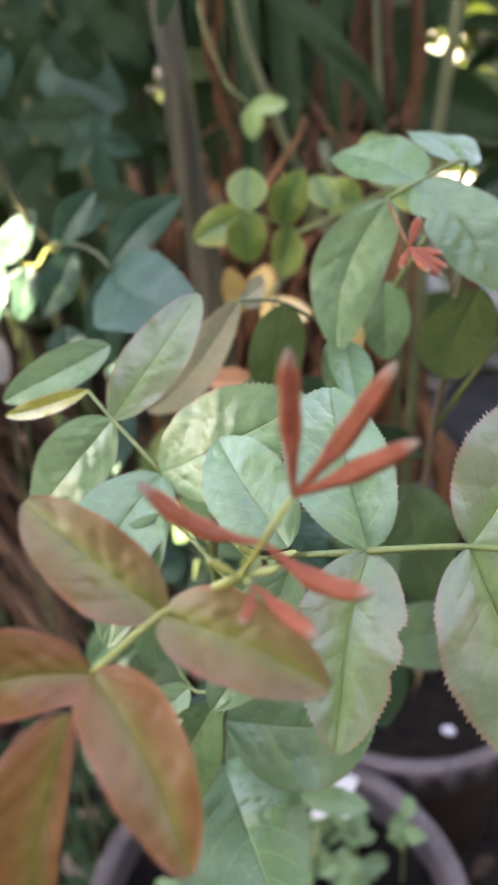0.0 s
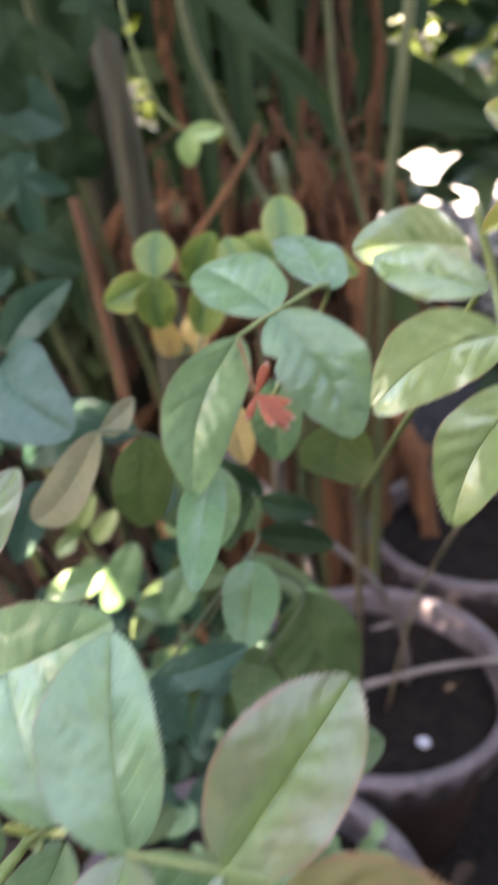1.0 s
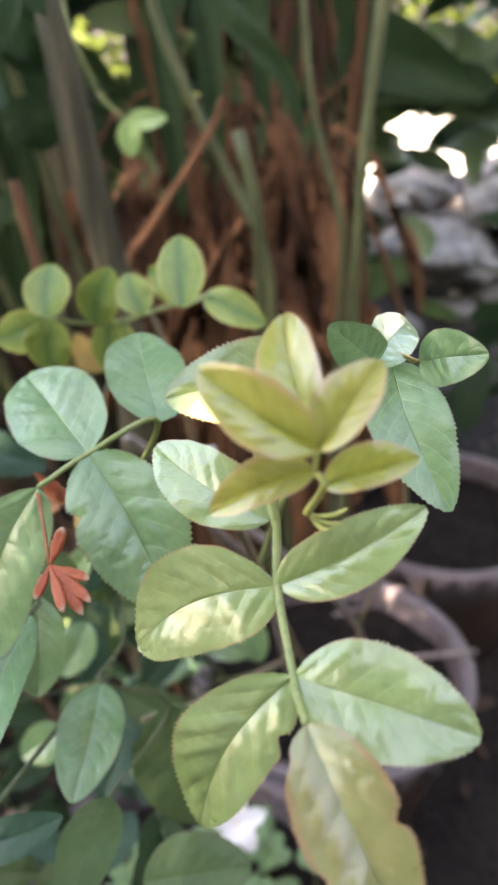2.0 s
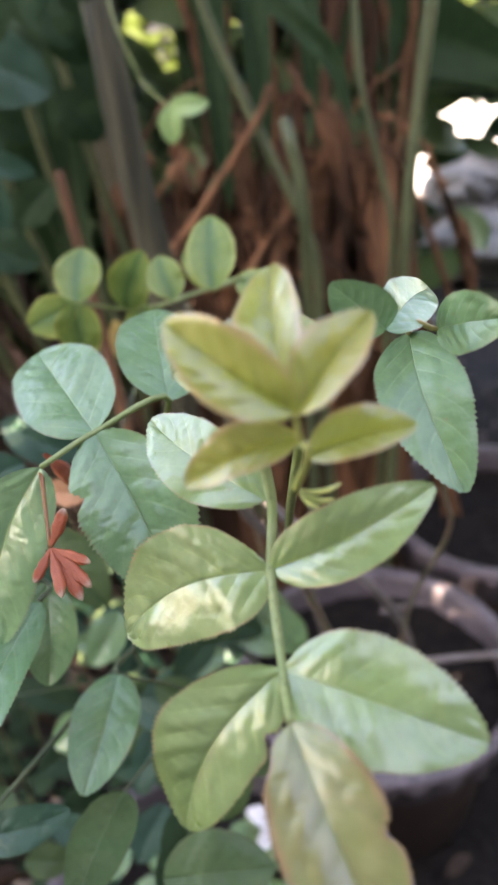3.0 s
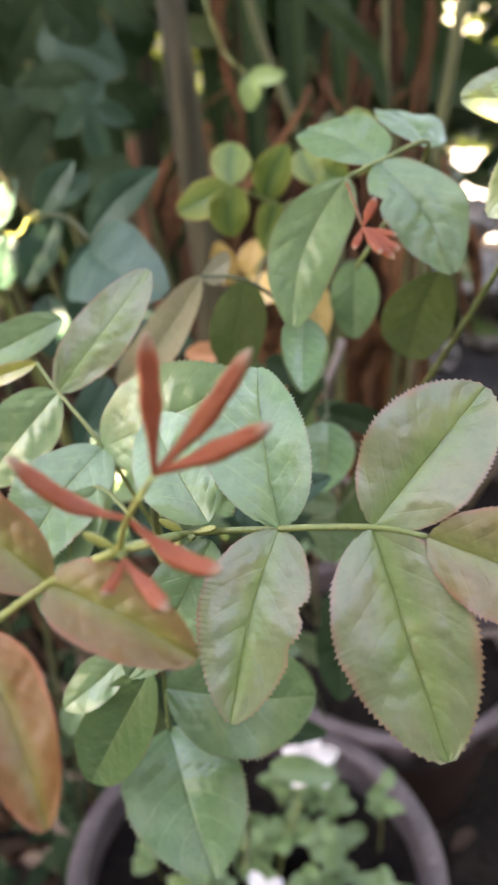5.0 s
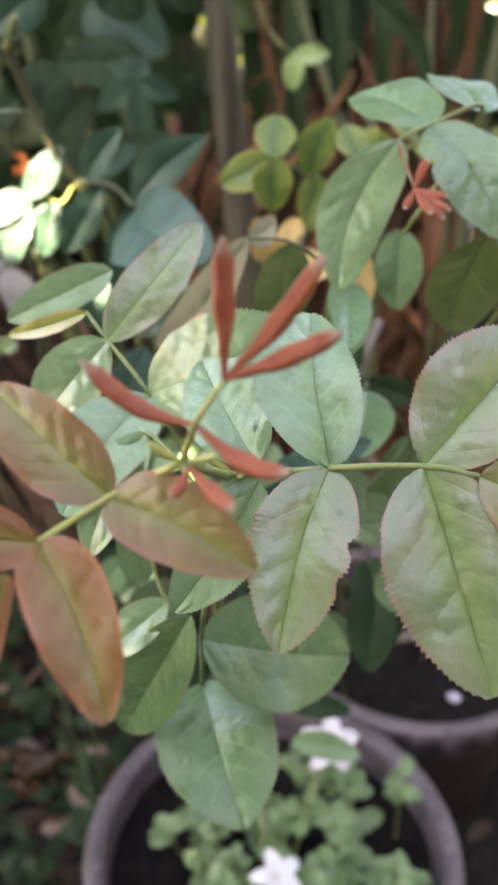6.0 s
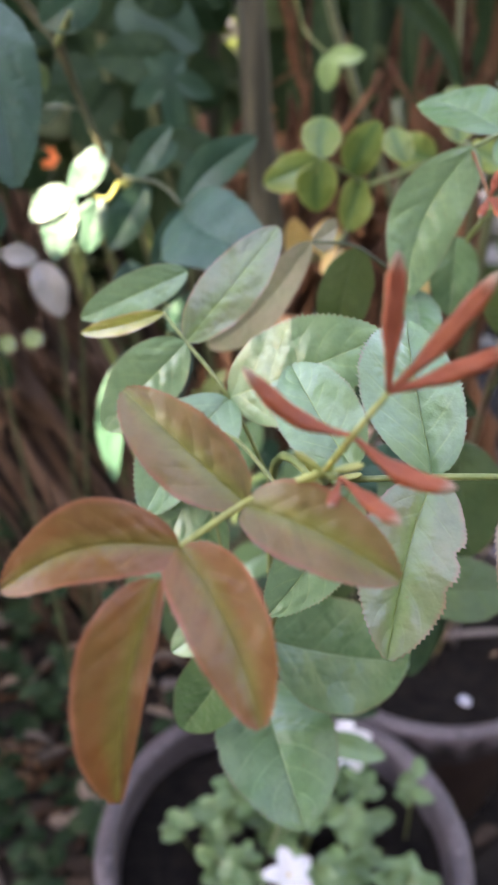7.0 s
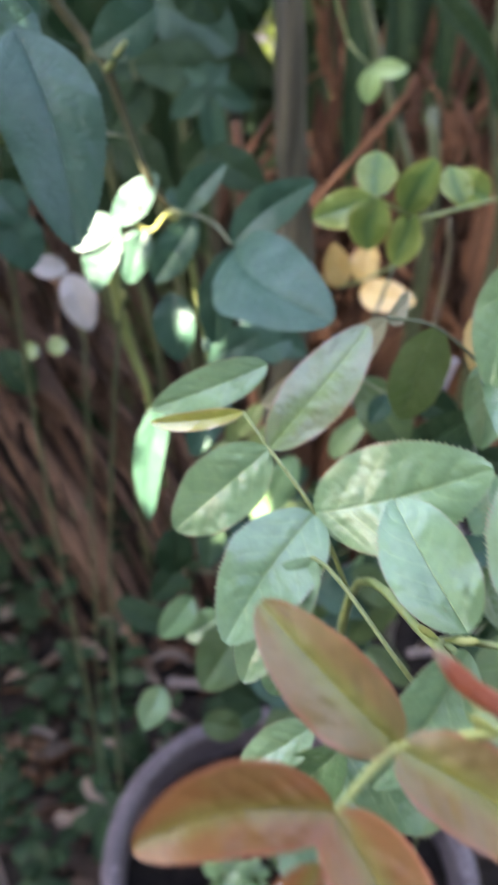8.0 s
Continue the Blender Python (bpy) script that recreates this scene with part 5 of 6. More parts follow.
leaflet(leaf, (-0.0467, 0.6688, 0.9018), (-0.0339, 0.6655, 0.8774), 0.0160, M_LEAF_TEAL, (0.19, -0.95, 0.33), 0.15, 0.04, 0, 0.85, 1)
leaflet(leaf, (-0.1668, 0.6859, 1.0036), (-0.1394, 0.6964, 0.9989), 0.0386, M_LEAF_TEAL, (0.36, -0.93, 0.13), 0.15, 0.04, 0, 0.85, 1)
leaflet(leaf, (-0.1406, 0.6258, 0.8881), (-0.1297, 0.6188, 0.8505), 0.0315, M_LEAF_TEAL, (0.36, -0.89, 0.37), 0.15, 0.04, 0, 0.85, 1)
# most leaves further back are near-black, with the shade put into their colour
leaflet(leaf, (-0.2759, 0.8874, 0.6661), (-0.2390, 0.8800, 0.6197), 0.0386, M_LEAF_SHADE, (0.36, -0.83, 0.52), 0.15, 0.04, 0, 0.85, 0)
leaflet(leaf, (-0.1848, 0.7525, 1.0701), (-0.1706, 0.7331, 1.0384), 0.0308, M_LEAF_SHADE, (0.37, -0.93, 0.05), 0.15, 0.04, 0, 0.9, 0)
leaflet(leaf, (-0.2376, 0.8204, 0.9941), (-0.2838, 0.7998, 0.9663), 0.0439, M_LEAF_SHADE, (0.43, -0.90, 0.15), 0.15, 0.04, 0, 0.9, 0)
leaflet(leaf, (-0.1869, 0.8944, 0.9548), (-0.2303, 0.8787, 0.9403), 0.0533, M_LEAF_SHADE, (0.34, -0.94, 0.19), 0.15, 0.04, 0, 0.9, 0)
leaflet(leaf, (-0.2342, 0.8956, 1.0672), (-0.2821, 0.8662, 1.0375), 0.0414, M_LEAF_SHADE, (0.40, -0.92, 0.06), 0.15, 0.04, 0, 0.9, 0)
leaflet(leaf, (-0.1468, 0.7596, 0.9760), (-0.1804, 0.7696, 0.9278), 0.0250, M_LEAF_SHADE, (0.34, -0.94, 0.20), 0.15, 0.04, 0, 0.9, 0)
leaflet(leaf, (-0.1895, 0.7374, 1.0805), (-0.2046, 0.7089, 1.0564), 0.0305, M_LEAF_SHADE, (0.40, -0.91, 0.02), 0.15, 0.04, 0, 0.9, 0)
leaflet(leaf, (-0.1584, 0.7148, 0.9719), (-0.1439, 0.7067, 0.9408), 0.0310, M_LEAF_SHADE, (0.35, -0.93, 0.20), 0.15, 0.04, 0, 0.9, 0)
leaflet(leaf, (-0.2170, 0.8666, 1.0672), (-0.2081, 0.8711, 1.0215), 0.0390, M_LEAF_SHADE, (0.35, -0.94, 0.07), 0.15, 0.04, 0, 0.9, 0)
leaflet(leaf, (-0.0628, 0.7700, 1.0678), (-0.0713, 0.7506, 1.0298), 0.0252, M_LEAF_SHADE, (0.21, -0.98, 0.05), 0.15, 0.04, 0, 0.9, 0)
leaflet(leaf, (-0.1269, 0.7313, 1.0106), (-0.1326, 0.7466, 0.9785), 0.0383, M_LEAF_SHADE, (0.31, -0.95, 0.14), 0.15, 0.04, 0, 0.9, 0)
leaflet(leaf, (-0.1250, 0.7475, 1.0736), (-0.1545, 0.7241, 1.0471), 0.0347, M_LEAF_SHADE, (0.32, -0.94, 0.03), 0.15, 0.04, 0, 0.9, 0)
leaflet(leaf, (-0.0978, 0.9441, 1.0329), (-0.0582, 0.9511, 0.9946), 0.0513, M_LEAF_SHADE, (0.17, -0.98, 0.11), 0.15, 0.04, 0, 0.9, 0)
leaflet(leaf, (-0.4368, 1.1766, 0.8419), (-0.4301, 1.1858, 0.7810), 0.0679, M_LEAF_SHADE, (0.42, -0.89, 0.28), 0.15, 0.04, 0, 0.9, 0)
leaflet(leaf, (-0.1223, 1.3528, 0.9381), (-0.0760, 1.3670, 0.8723), 0.0725, M_LEAF_SHADE, (0.13, -0.99, 0.19), 0.15, 0.04, 0, 0.9, 0)
leaflet(leaf, (-0.1934, 1.2886, 0.8264), (-0.2408, 1.2657, 0.7292), 0.0548, M_LEAF_SHADE, (0.23, -0.95, 0.30), 0.15, 0.04, 0, 0.9, 0)
leaflet(leaf, (-0.1443, 1.2445, 1.0333), (-0.1447, 1.2237, 0.9663), 0.0721, M_LEAF_SHADE, (0.19, -0.98, 0.12), 0.15, 0.04, 0, 0.9, 0)
leaflet(leaf, (-0.4134, 1.1365, 0.8590), (-0.4005, 1.1116, 0.7779), 0.0709, M_LEAF_SHADE, (0.42, -0.89, 0.28), 0.15, 0.04, 0, 0.9, 0)
leaflet(leaf, (-0.3428, 1.0806, 0.9327), (-0.3854, 1.0831, 0.8667), 0.0663, M_LEAF_SHADE, (0.41, -0.91, 0.21), 0.15, 0.04, 0, 0.9, 0)
leaflet(leaf, (-0.0842, 1.0309, 1.0788), (-0.0747, 1.0257, 1.0169), 0.0490, M_LEAF_SHADE, (0.16, -0.99, 0.07), 0.15, 0.04, 0, 0.9, 0)
leaflet(leaf, (-0.4217, 1.1379, 0.9064), (-0.4060, 1.1320, 0.8505), 0.0666, M_LEAF_SHADE, (0.43, -0.90, 0.23), 0.15, 0.04, 0, 0.9, 0)
leaflet(leaf, (-0.2526, 1.2740, 0.8274), (-0.1712, 1.2565, 0.7782), 0.0708, M_LEAF_SHADE, (0.23, -0.96, 0.28), 0.15, 0.04, 0, 0.9, 0)
leaflet(leaf, (-0.3407, 1.0735, 0.8433), (-0.3383, 1.0815, 0.7816), 0.0684, M_LEAF_SHADE, (0.39, -0.90, 0.30), 0.15, 0.04, 0, 0.9, 0)
leaflet(leaf, (-0.1932, 1.2299, 0.9074), (-0.2414, 1.1853, 0.8370), 0.0642, M_LEAF_SHADE, (0.25, -0.96, 0.23), 0.15, 0.04, 0, 0.9, 0)
leaflet(leaf, (-0.0825, 1.0428, 1.0783), (-0.1096, 1.0261, 1.0443), 0.0581, M_LEAF_SHADE, (0.18, -0.98, 0.05), 0.15, 0.04, 0, 0.9, 0)
leaflet(leaf, (-0.2603, 1.0276, 0.8583), (-0.2478, 1.0411, 0.8035), 0.0641, M_LEAF_SHADE, (0.33, -0.93, 0.29), 0.15, 0.04, 0, 0.9, 0)
leaflet(leaf, (-0.3693, 1.1647, 1.0004), (-0.3188, 1.1731, 0.9829), 0.0537, M_LEAF_SHADE, (0.37, -0.93, 0.12), 0.15, 0.04, 0, 0.9, 0)
leaflet(leaf, (-0.2072, 1.0737, 0.9495), (-0.1890, 1.0547, 0.8959), 0.0591, M_LEAF_SHADE, (0.27, -0.96, 0.20), 0.15, 0.04, 0, 0.9, 0)
leaflet(leaf, (-0.2975, 0.9541, 0.9726), (-0.3382, 0.9048, 0.9269), 0.0523, M_LEAF_SHADE, (0.43, -0.90, 0.18), 0.15, 0.04, 0, 0.9, 0)
leaflet(leaf, (-0.1116, 1.2798, 0.9954), (-0.1632, 1.2558, 0.9688), 0.0426, M_LEAF_SHADE, (0.18, -0.98, 0.13), 0.15, 0.04, 0, 0.9, 0)
leaflet(leaf, (-0.2626, 0.9369, 1.0649), (-0.2924, 0.9480, 1.0223), 0.0409, M_LEAF_SHADE, (0.39, -0.92, 0.07), 0.15, 0.04, 0, 0.9, 0)
leaflet(leaf, (-0.1011, 1.1883, 1.0635), (-0.0479, 1.1864, 1.0015), 0.0422, M_LEAF_SHADE, (0.13, -0.99, 0.09), 0.15, 0.04, 0, 0.9, 0)
leaflet(leaf, (-0.2851, 1.2261, 1.0231), (-0.3091, 1.1858, 0.9794), 0.0740, M_LEAF_SHADE, (0.32, -0.95, 0.12), 0.15, 0.04, 0, 0.9, 0)
leaflet(leaf, (-0.2668, 1.0317, 1.0090), (-0.2169, 1.0318, 0.9591), 0.0560, M_LEAF_SHADE, (0.32, -0.95, 0.14), 0.15, 0.04, 0, 0.9, 0)
leaflet(leaf, (-0.1998, 1.2215, 0.9428), (-0.1349, 1.2310, 0.8997), 0.0411, M_LEAF_SHADE, (0.21, -0.97, 0.19), 0.15, 0.04, 0, 0.9, 0)
leaflet(leaf, (-0.3638, 1.1413, 0.8222), (-0.4350, 1.1208, 0.7977), 0.0617, M_LEAF_SHADE, (0.41, -0.89, 0.29), 0.15, 0.04, 0, 0.9, 0)
leaflet(leaf, (-0.1772, 1.0390, 1.0555), (-0.1160, 1.0443, 1.0375), 0.0393, M_LEAF_SHADE, (0.23, -0.97, 0.07), 0.15, 0.04, 0, 0.9, 0)
leaflet(leaf, (-0.3128, 1.1996, 0.9433), (-0.3354, 1.1890, 0.8614), 0.0543, M_LEAF_SHADE, (0.34, -0.93, 0.20), 0.15, 0.04, 0, 0.9, 0)
leaflet(leaf, (-0.3361, 1.2068, 0.9311), (-0.4180, 1.1715, 0.8877), 0.0717, M_LEAF_SHADE, (0.38, -0.92, 0.19), 0.15, 0.04, 0, 0.9, 0)
leaflet(leaf, (-0.3450, 0.9569, 0.8877), (-0.3729, 0.9165, 0.8242), 0.0449, M_LEAF_SHADE, (0.46, -0.87, 0.28), 0.15, 0.04, 0, 0.9, 0)
leaflet(leaf, (-0.0879, 1.2745, 1.0349), (-0.0654, 1.2928, 0.9717), 0.0583, M_LEAF_SHADE, (0.12, -0.99, 0.11), 0.15, 0.04, 0, 0.9, 0)
leaflet(leaf, (-0.1991, 1.2821, 1.0374), (-0.2480, 1.2871, 0.9709), 0.0776, M_LEAF_SHADE, (0.24, -0.97, 0.11), 0.15, 0.04, 0, 0.9, 0)
leaflet(leaf, (-0.1606, 1.2470, 1.0176), (-0.1856, 1.2323, 0.9318), 0.0571, M_LEAF_SHADE, (0.21, -0.98, 0.14), 0.15, 0.04, 0, 0.9, 0)
leaflet(leaf, (-0.3716, 1.1005, 1.0227), (-0.3769, 1.0815, 0.9503), 0.0417, M_LEAF_SHADE, (0.42, -0.91, 0.13), 0.15, 0.04, 0, 0.9, 0)
leaflet(leaf, (-0.2944, 0.9831, 0.9760), (-0.2456, 1.0260, 0.9428), 0.0353, M_LEAF_SHADE, (0.36, -0.93, 0.16), 0.15, 0.04, 0, 0.9, 0)
leaflet(leaf, (-0.3973, 1.1107, 1.0047), (-0.4647, 1.0873, 0.9734), 0.0616, M_LEAF_SHADE, (0.46, -0.89, 0.13), 0.15, 0.04, 0, 0.9, 0)
leaflet(leaf, (-0.0714, 1.1070, 0.8739), (-0.1243, 1.1196, 0.8242), 0.0490, M_LEAF_SHADE, (0.16, -0.97, 0.27), 0.15, 0.04, 0, 0.9, 0)
leaflet(leaf, (-0.1680, 0.8067, 0.7865), (-0.1456, 0.7958, 0.7386), 0.0332, M_LEAF_GREY, (0.30, -0.89, 0.44), 0.15, 0.03, 0, 1.0, 0)
leaflet(leaf, (-0.1984, 0.7980, 0.7940), (-0.1682, 0.8083, 0.7913), 0.0214, M_LEAF_GREY, (0.33, -0.89, 0.40), 0.15, 0.03, 0, 1.0, 0)
leaflet(leaf, (-0.2533, 0.8913, 0.6537), (-0.2716, 0.8799, 0.6466), 0.0206, M_LEAF_LIME, (0.36, -0.84, 0.51), 0.15, 0.03, 0, 1.0, 0)
leaflet(leaf, (-0.2537, 0.8938, 0.6593), (-0.2408, 0.9039, 0.6698), 0.0206, M_LEAF_LIME, (0.35, -0.85, 0.49), 0.15, 0.03, 0, 1.0, 0)
leaflet(leaf, (-0.2291, 0.9057, 0.6638), (-0.2111, 0.9159, 0.6717), 0.0206, M_LEAF_LIME, (0.32, -0.86, 0.49), 0.15, 0.03, 0, 1.0, 0)
leaflet(leaf, (-0.2530, 0.8901, 0.6509), (-0.2625, 0.8781, 0.6350), 0.0206, M_LEAF_LIME, (0.36, -0.83, 0.52), 0.15, 0.03, 0, 1.0, 0)
leaflet(leaf, (-0.1463, 0.8558, 0.3610), (-0.0527, 0.8477, 0.3295), 0.0357, M_LEAF_SHADE, (0.16, -0.72, 0.77), 0.2, 0.03, 0, 1.0, 0)

# pale two-bladed sprout among the stems
leaf = stalk('leaf_spray', sprout, [(0.0590, 1.0050, 0.9850), (0.0700, 0.9960, 0.9740), (0.0860, 0.9869, 0.9630)], 0.0009, M_STALK)
leaflet(leaf, (0.0860, 0.9869, 0.9630), (0.0862, 0.9861, 0.9301), 0.0230, M_LEAF_PALEGREEN, (0.12, -0.99, 0.22), 0.2, 0.03, 0, 1.0, 0)
leaflet(leaf, (0.0860, 0.9869, 0.9630), (0.1220, 0.9909, 0.9640), 0.0190, M_LEAF_PALEGREEN, (0.11, -0.99, 0.19), 0.2, 0.03, 0, 1.0, 0)

# ---- canes ----
stalk("cane", rose_front, [(0.085, 0.75, 0.04), (0.10, 0.56, 0.40), (0.090, 0.38, 0.70), (0.083, 0.316, 0.865), (0.097, 0.268, 0.896), (0.096, 0.214, 0.930)], 0.0022, M_STALK, 0.0008)
stalk("cane", rose_back, [(0.29, 1.17, 0.04), (0.235, 0.78, 0.50), (0.200, 0.55, 0.80), (0.182, 0.44, 0.94)], 0.0032, M_CANE, 0.0018)
stalk("cane", rose_back, [(0.200, 0.55, 0.80), (0.205, 0.42, 0.92), (0.210, 0.36, 0.985)], 0.0014, M_STALK, 0.0010)
stalk("cane", rose_back, [(0.33, 1.12, 0.04), (0.32, 0.92, 0.42), (0.3012, 0.6600, 0.7259), (0.2785, 0.5600, 0.8328), (0.2513, 0.4500, 0.9399)], 0.0022, M_CANE, 0.0009)
stalk("cane", rose_back, [(0.235, 0.78, 0.50), (0.17, 0.55, 0.70), (0.15, 0.45, 0.80)], 0.0024, M_CANE, 0.0014)
stalk("cane", rose_far, [(0.22, 1.42, GZ), (0.17, 0.95, 0.40), (0.15, 0.70, 0.82), (0.140, 0.66, 0.90)], 0.0032, M_CANE, 0.0016)

# ---- stems behind ----
def stem(name, points, r0, r1, mat, label, category, wobble=0.05, sides=12, parent=None, group="thin stems behind the pots"):
    p = [Vector(q) for q in points]
    dense = []
    for a, b in zip(p, p[1:]):
        n = max(1, round((b - a).length / 0.15))
        dense += [a.lerp(b, k / n) for k in range(n)]
    v, f, u = tube_data([*dense, p[-1]], r0, r1, sides, wobble, 3)
    ob = mesh_object(name, v, f, mat, parent, u)
    return ob if parent else tagged(ob, label, category, group)


banana = thing("banana_plant", "banana plant with grey-green stem and dry brown sheaths", "banana plant", "banana plants", (0, 0, 0))
banana_side = thing("banana_plant", "cluster of dry brown leaning banana stalks", "banana plant", "banana plants", (0, 0, 0))
stem("pseudostem", [(-0.01, 1.24, GZ), (0.0, 1.23, 0.20), (0.02, 1.21, 0.45), (0.026, 1.20, 0.66), (0.013, 1.20, 0.77), (-0.003, 1.20, 0.885), (-0.017, 1.20, 1.03), (-0.05, 1.22, 1.30), (-0.17, 1.45, 2.0)], 0.035, 0.005, M_TRUNK, "", "", 0.06, parent=banana)
stem("pseudostem", [(-0.16, 1.95, GZ), (-0.20, 1.95, 0.7), (-0.25, 1.97, 2.0)], 0.06, 0.045, M_TRUNK, "", "", 0.08, parent=banana_side)
REED = ("thin green upright reed behind the pots", "reed")
stem("reed", [(0.27, 1.45, GZ), (0.215, 1.40, 0.70), (0.14, 1.40, 0.87), (0.073, 1.40, 1.03), (0.03, 1.42, 1.3)], 0.009, 0.006, M_STEM, *REED)
stem("reed", [(0.22, 1.44, GZ), (0.21, 1.38, 0.4), (0.203, 1.30, 0.79), (0.180, 1.30, 0.90)], 0.010, 0.008, M_STEM, *REED)
stem("reed", [(0.35, 1.45, GZ), (0.352, 1.40, 0.735), (0.36, 1.40, 0.905), (0.39, 1.40, 1.25)], 0.012, 0.008, M_STEM, *REED)
stem("reed", [(0.34, 1.55, GZ), (0.342, 1.50, 0.70), (0.285, 1.50, 0.92), (0.26, 1.5, 1.2)], 0.008, 0.005, M_STEM, *REED)
stem("dry_twig", [(-0.01, 1.40, GZ), (0.0, 1.38, 0.69), (0.04, 1.38, 0.751), (0.138, 1.38, 0.884), (0.16, 1.39, 0.93)], 0.008, 0.005, M_SHEATH, "dry brown twig leaning on the stems", "twig", group="leaning twigs")
stem("dry_twig", [(0.1059, 1.1358, -0.2000), (-0.0141, 1.0558, 0.5810), (-0.0321, 1.0688, 0.7127), (-0.0501, 1.0819, 0.8443), (-0.0565, 1.0865, 0.8904)], 0.0085, 0.006, M_SHEATH, "dry orange-brown stalk standing behind the climber", "twig", group="leaning twigs")
stem("dry_twig", [(0.46, 1.46, 0.52), (0.41, 1.44, 0.66), (0.35, 1.43, 0.80), (0.31, 1.42, 0.84)], 0.006, 0.004, M_SHEATH, "dry brown twig leaning on the stems", "twig", group="leaning twigs")


def sheath(parent, points, width, mat=None):
    """A long dry leaf sheath: a rolled strip with ragged edges."""
    line = path_points(points, 8)
    count[0] += 1
    rnd = random.Random(count[0])
    v, u = [], []
    cols = 8
    torn = [rnd.uniform(-0.09, 0.05) for _ in range(cols + 1)]
    for i, p in enumerate(line):
        t = i / (len(line) - 1)
        w = width * (0.75 + 0.5 * noise.noise(p * 6 + Vector((count[0], 0, 0)))) * (1 - 0.35 * t) * (1 - 0.45 * max(0, (t - 0.75) / 0.25))
        for k in range(cols + 1):
            a = (k / cols - 0.5) * 2.6
            ragged = 0.012 * rnd.uniform(-1, 1) if k in (0, cols) else 0.003 * rnd.uniform(-1, 1)
            v.append((p.x + math.sin(a) * w / 2 + ragged, p.y - math.cos(a) * w * 0.4, p.z + 0.006 * rnd.random() + torn[k] * max(0, (t - 0.6) / 0.4)))
            u.append((k / cols, t))
    c = cols + 1
    f = [(i * c + k, i * c + k + 1, (i + 1) * c + k + 1, (i + 1) * c + k) for i in range(len(line) - 1) for k in range(cols)]
    return mesh_object("dry_sheath", v, f, mat or M_SHEATH, parent, u)


rnd = random.Random(5)
for k in range(84):
    x = -0.02 + 0.40 * k / 83 + rnd.uniform(-0.03, 0.03)
    y = 1.76 + rnd.uniform(-0.16, 0.20)
    lean = rnd.uniform(-0.20, 0.20)
    tall = k % 4 == 0
    top = rnd.uniform(0.85, 1.4) if tall else rnd.uniform(0.45, 0.84)
    kink = Vector((rnd.uniform(-0.05, 0.05), rnd.uniform(-0.03, 0.03), 0))
    sheath(banana, [(x + lean, y, GZ), Vector((x + lean * 0.6, y + 0.02, top * 0.45)) + kink, Vector((x + lean * 0.2, y, top * 0.75)) - kink, (x, y + rnd.uniform(-0.06, 0.06), top)], rnd.uniform(0.008, 0.022) if tall else rnd.choice((rnd.uniform(0.012, 0.03), rnd.uniform(0.03, 0.095))))
sheath(banana, [(0.20, 1.80, GZ), (0.175, 1.80, 0.55), (0.150, 1.80, 0.80), (0.135, 1.80, 1.05), (0.13, 1.82, 1.4)], 0.045)
for x0, x1, z1, w in ((0.20, 0.235, 0.74, 0.09), (0.30, 0.27, 0.78, 0.10), (0.36, 0.34, 0.80, 0.085), (0.40, 0.375, 0.72, 0.08), (0.12, 0.15, 0.68, 0.08), (0.05, 0.0, 0.80, 0.075), (0.02, -0.05, 0.72, 0.08)):
    sheath(banana, [(x0, 1.66, GZ), (x0 * 0.6 + x1 * 0.4, 1.68, 0.25), (x0 * 0.2 + x1 * 0.8, 1.65, 0.55), (x1, 1.69, z1)], w * 1.3)
for k in range(48):
    x, z = rnd.uniform(-0.04, 0.38), rnd.uniform(0.40, 0.95)
    dx = rnd.uniform(-0.20, 0.20)
    y = 1.62 + rnd.uniform(-0.10, 0.08)
    sheath(banana, [(x, y, z), (x + dx * 0.4, y - 0.02, z - 0.05), (x + dx, y - 0.02, z - rnd.uniform(0.1, 0.25))], rnd.uniform(0.005, 0.018))
for k in range(46):
    x = -0.74 + 0.46 * k / 45 + rnd.uniform(-0.03, 0.03)
    y = 1.45 + rnd.uniform(-0.18, 0.28)
    sheath(banana_side, [(x + 0.34 + rnd.uniform(-0.04, 0.04), y, GZ), (x + 0.14 + rnd.uniform(-0.02, 0.02), y + 0.02, 0.22), (x - 0.03, y + rnd.uniform(-0.04, 0.04), rnd.uniform(0.46, 0.70))], rnd.choice((rnd.uniform(0.008, 0.02), rnd.uniform(0.016, 0.04))), M_SHEATH_PALE)
for k in range(5):
    x = -0.36 + 0.06 * k
    stem("reed", [(x + 0.12, 1.48 + 0.03 * k, GZ), (x + 0.07, 1.42 + 0.03 * k, 0.45), (x, 1.36 + 0.03 * k, 0.8), (x - 0.05, 1.35, 1.3)], 0.010, 0.006, M_STEM, *REED)


def strap_leaf(parent, points, width, mat=None):
    line = path_points(points, 10)
    v, u = [], []
    cols, n = 8, len(line)
    for i, p in enumerate(line):
        t = i / (n - 1)
        way = (line[min(i + 1, n - 1)] - line[max(i - 1, 0)]).normalized()
        side = way.cross(Vector((0.13, 0.1, 1.05)) - p).normalized()
        up = side.cross(way)
        w = width * math.sin(math.pi * (0.12 + 0.86 * t)) ** 0.7
        for k in range(cols + 1):
            a = 2 * k / cols - 1
            v.append(p + side * a * w / 2 + up * (0.22 * abs(a) * w / 2 + 0.004 * math.sin(14 * t + 3 * a)))
            u.append((k / cols, t))
    c = cols + 1
    f = [(i * c + k, i * c + k + 1, (i + 1) * c + k + 1, (i + 1) * c + k) for i in range(n - 1) for k in range(cols)]
    return mesh_object("strap_leaf", v, f, mat or M_STRAP, parent, u)


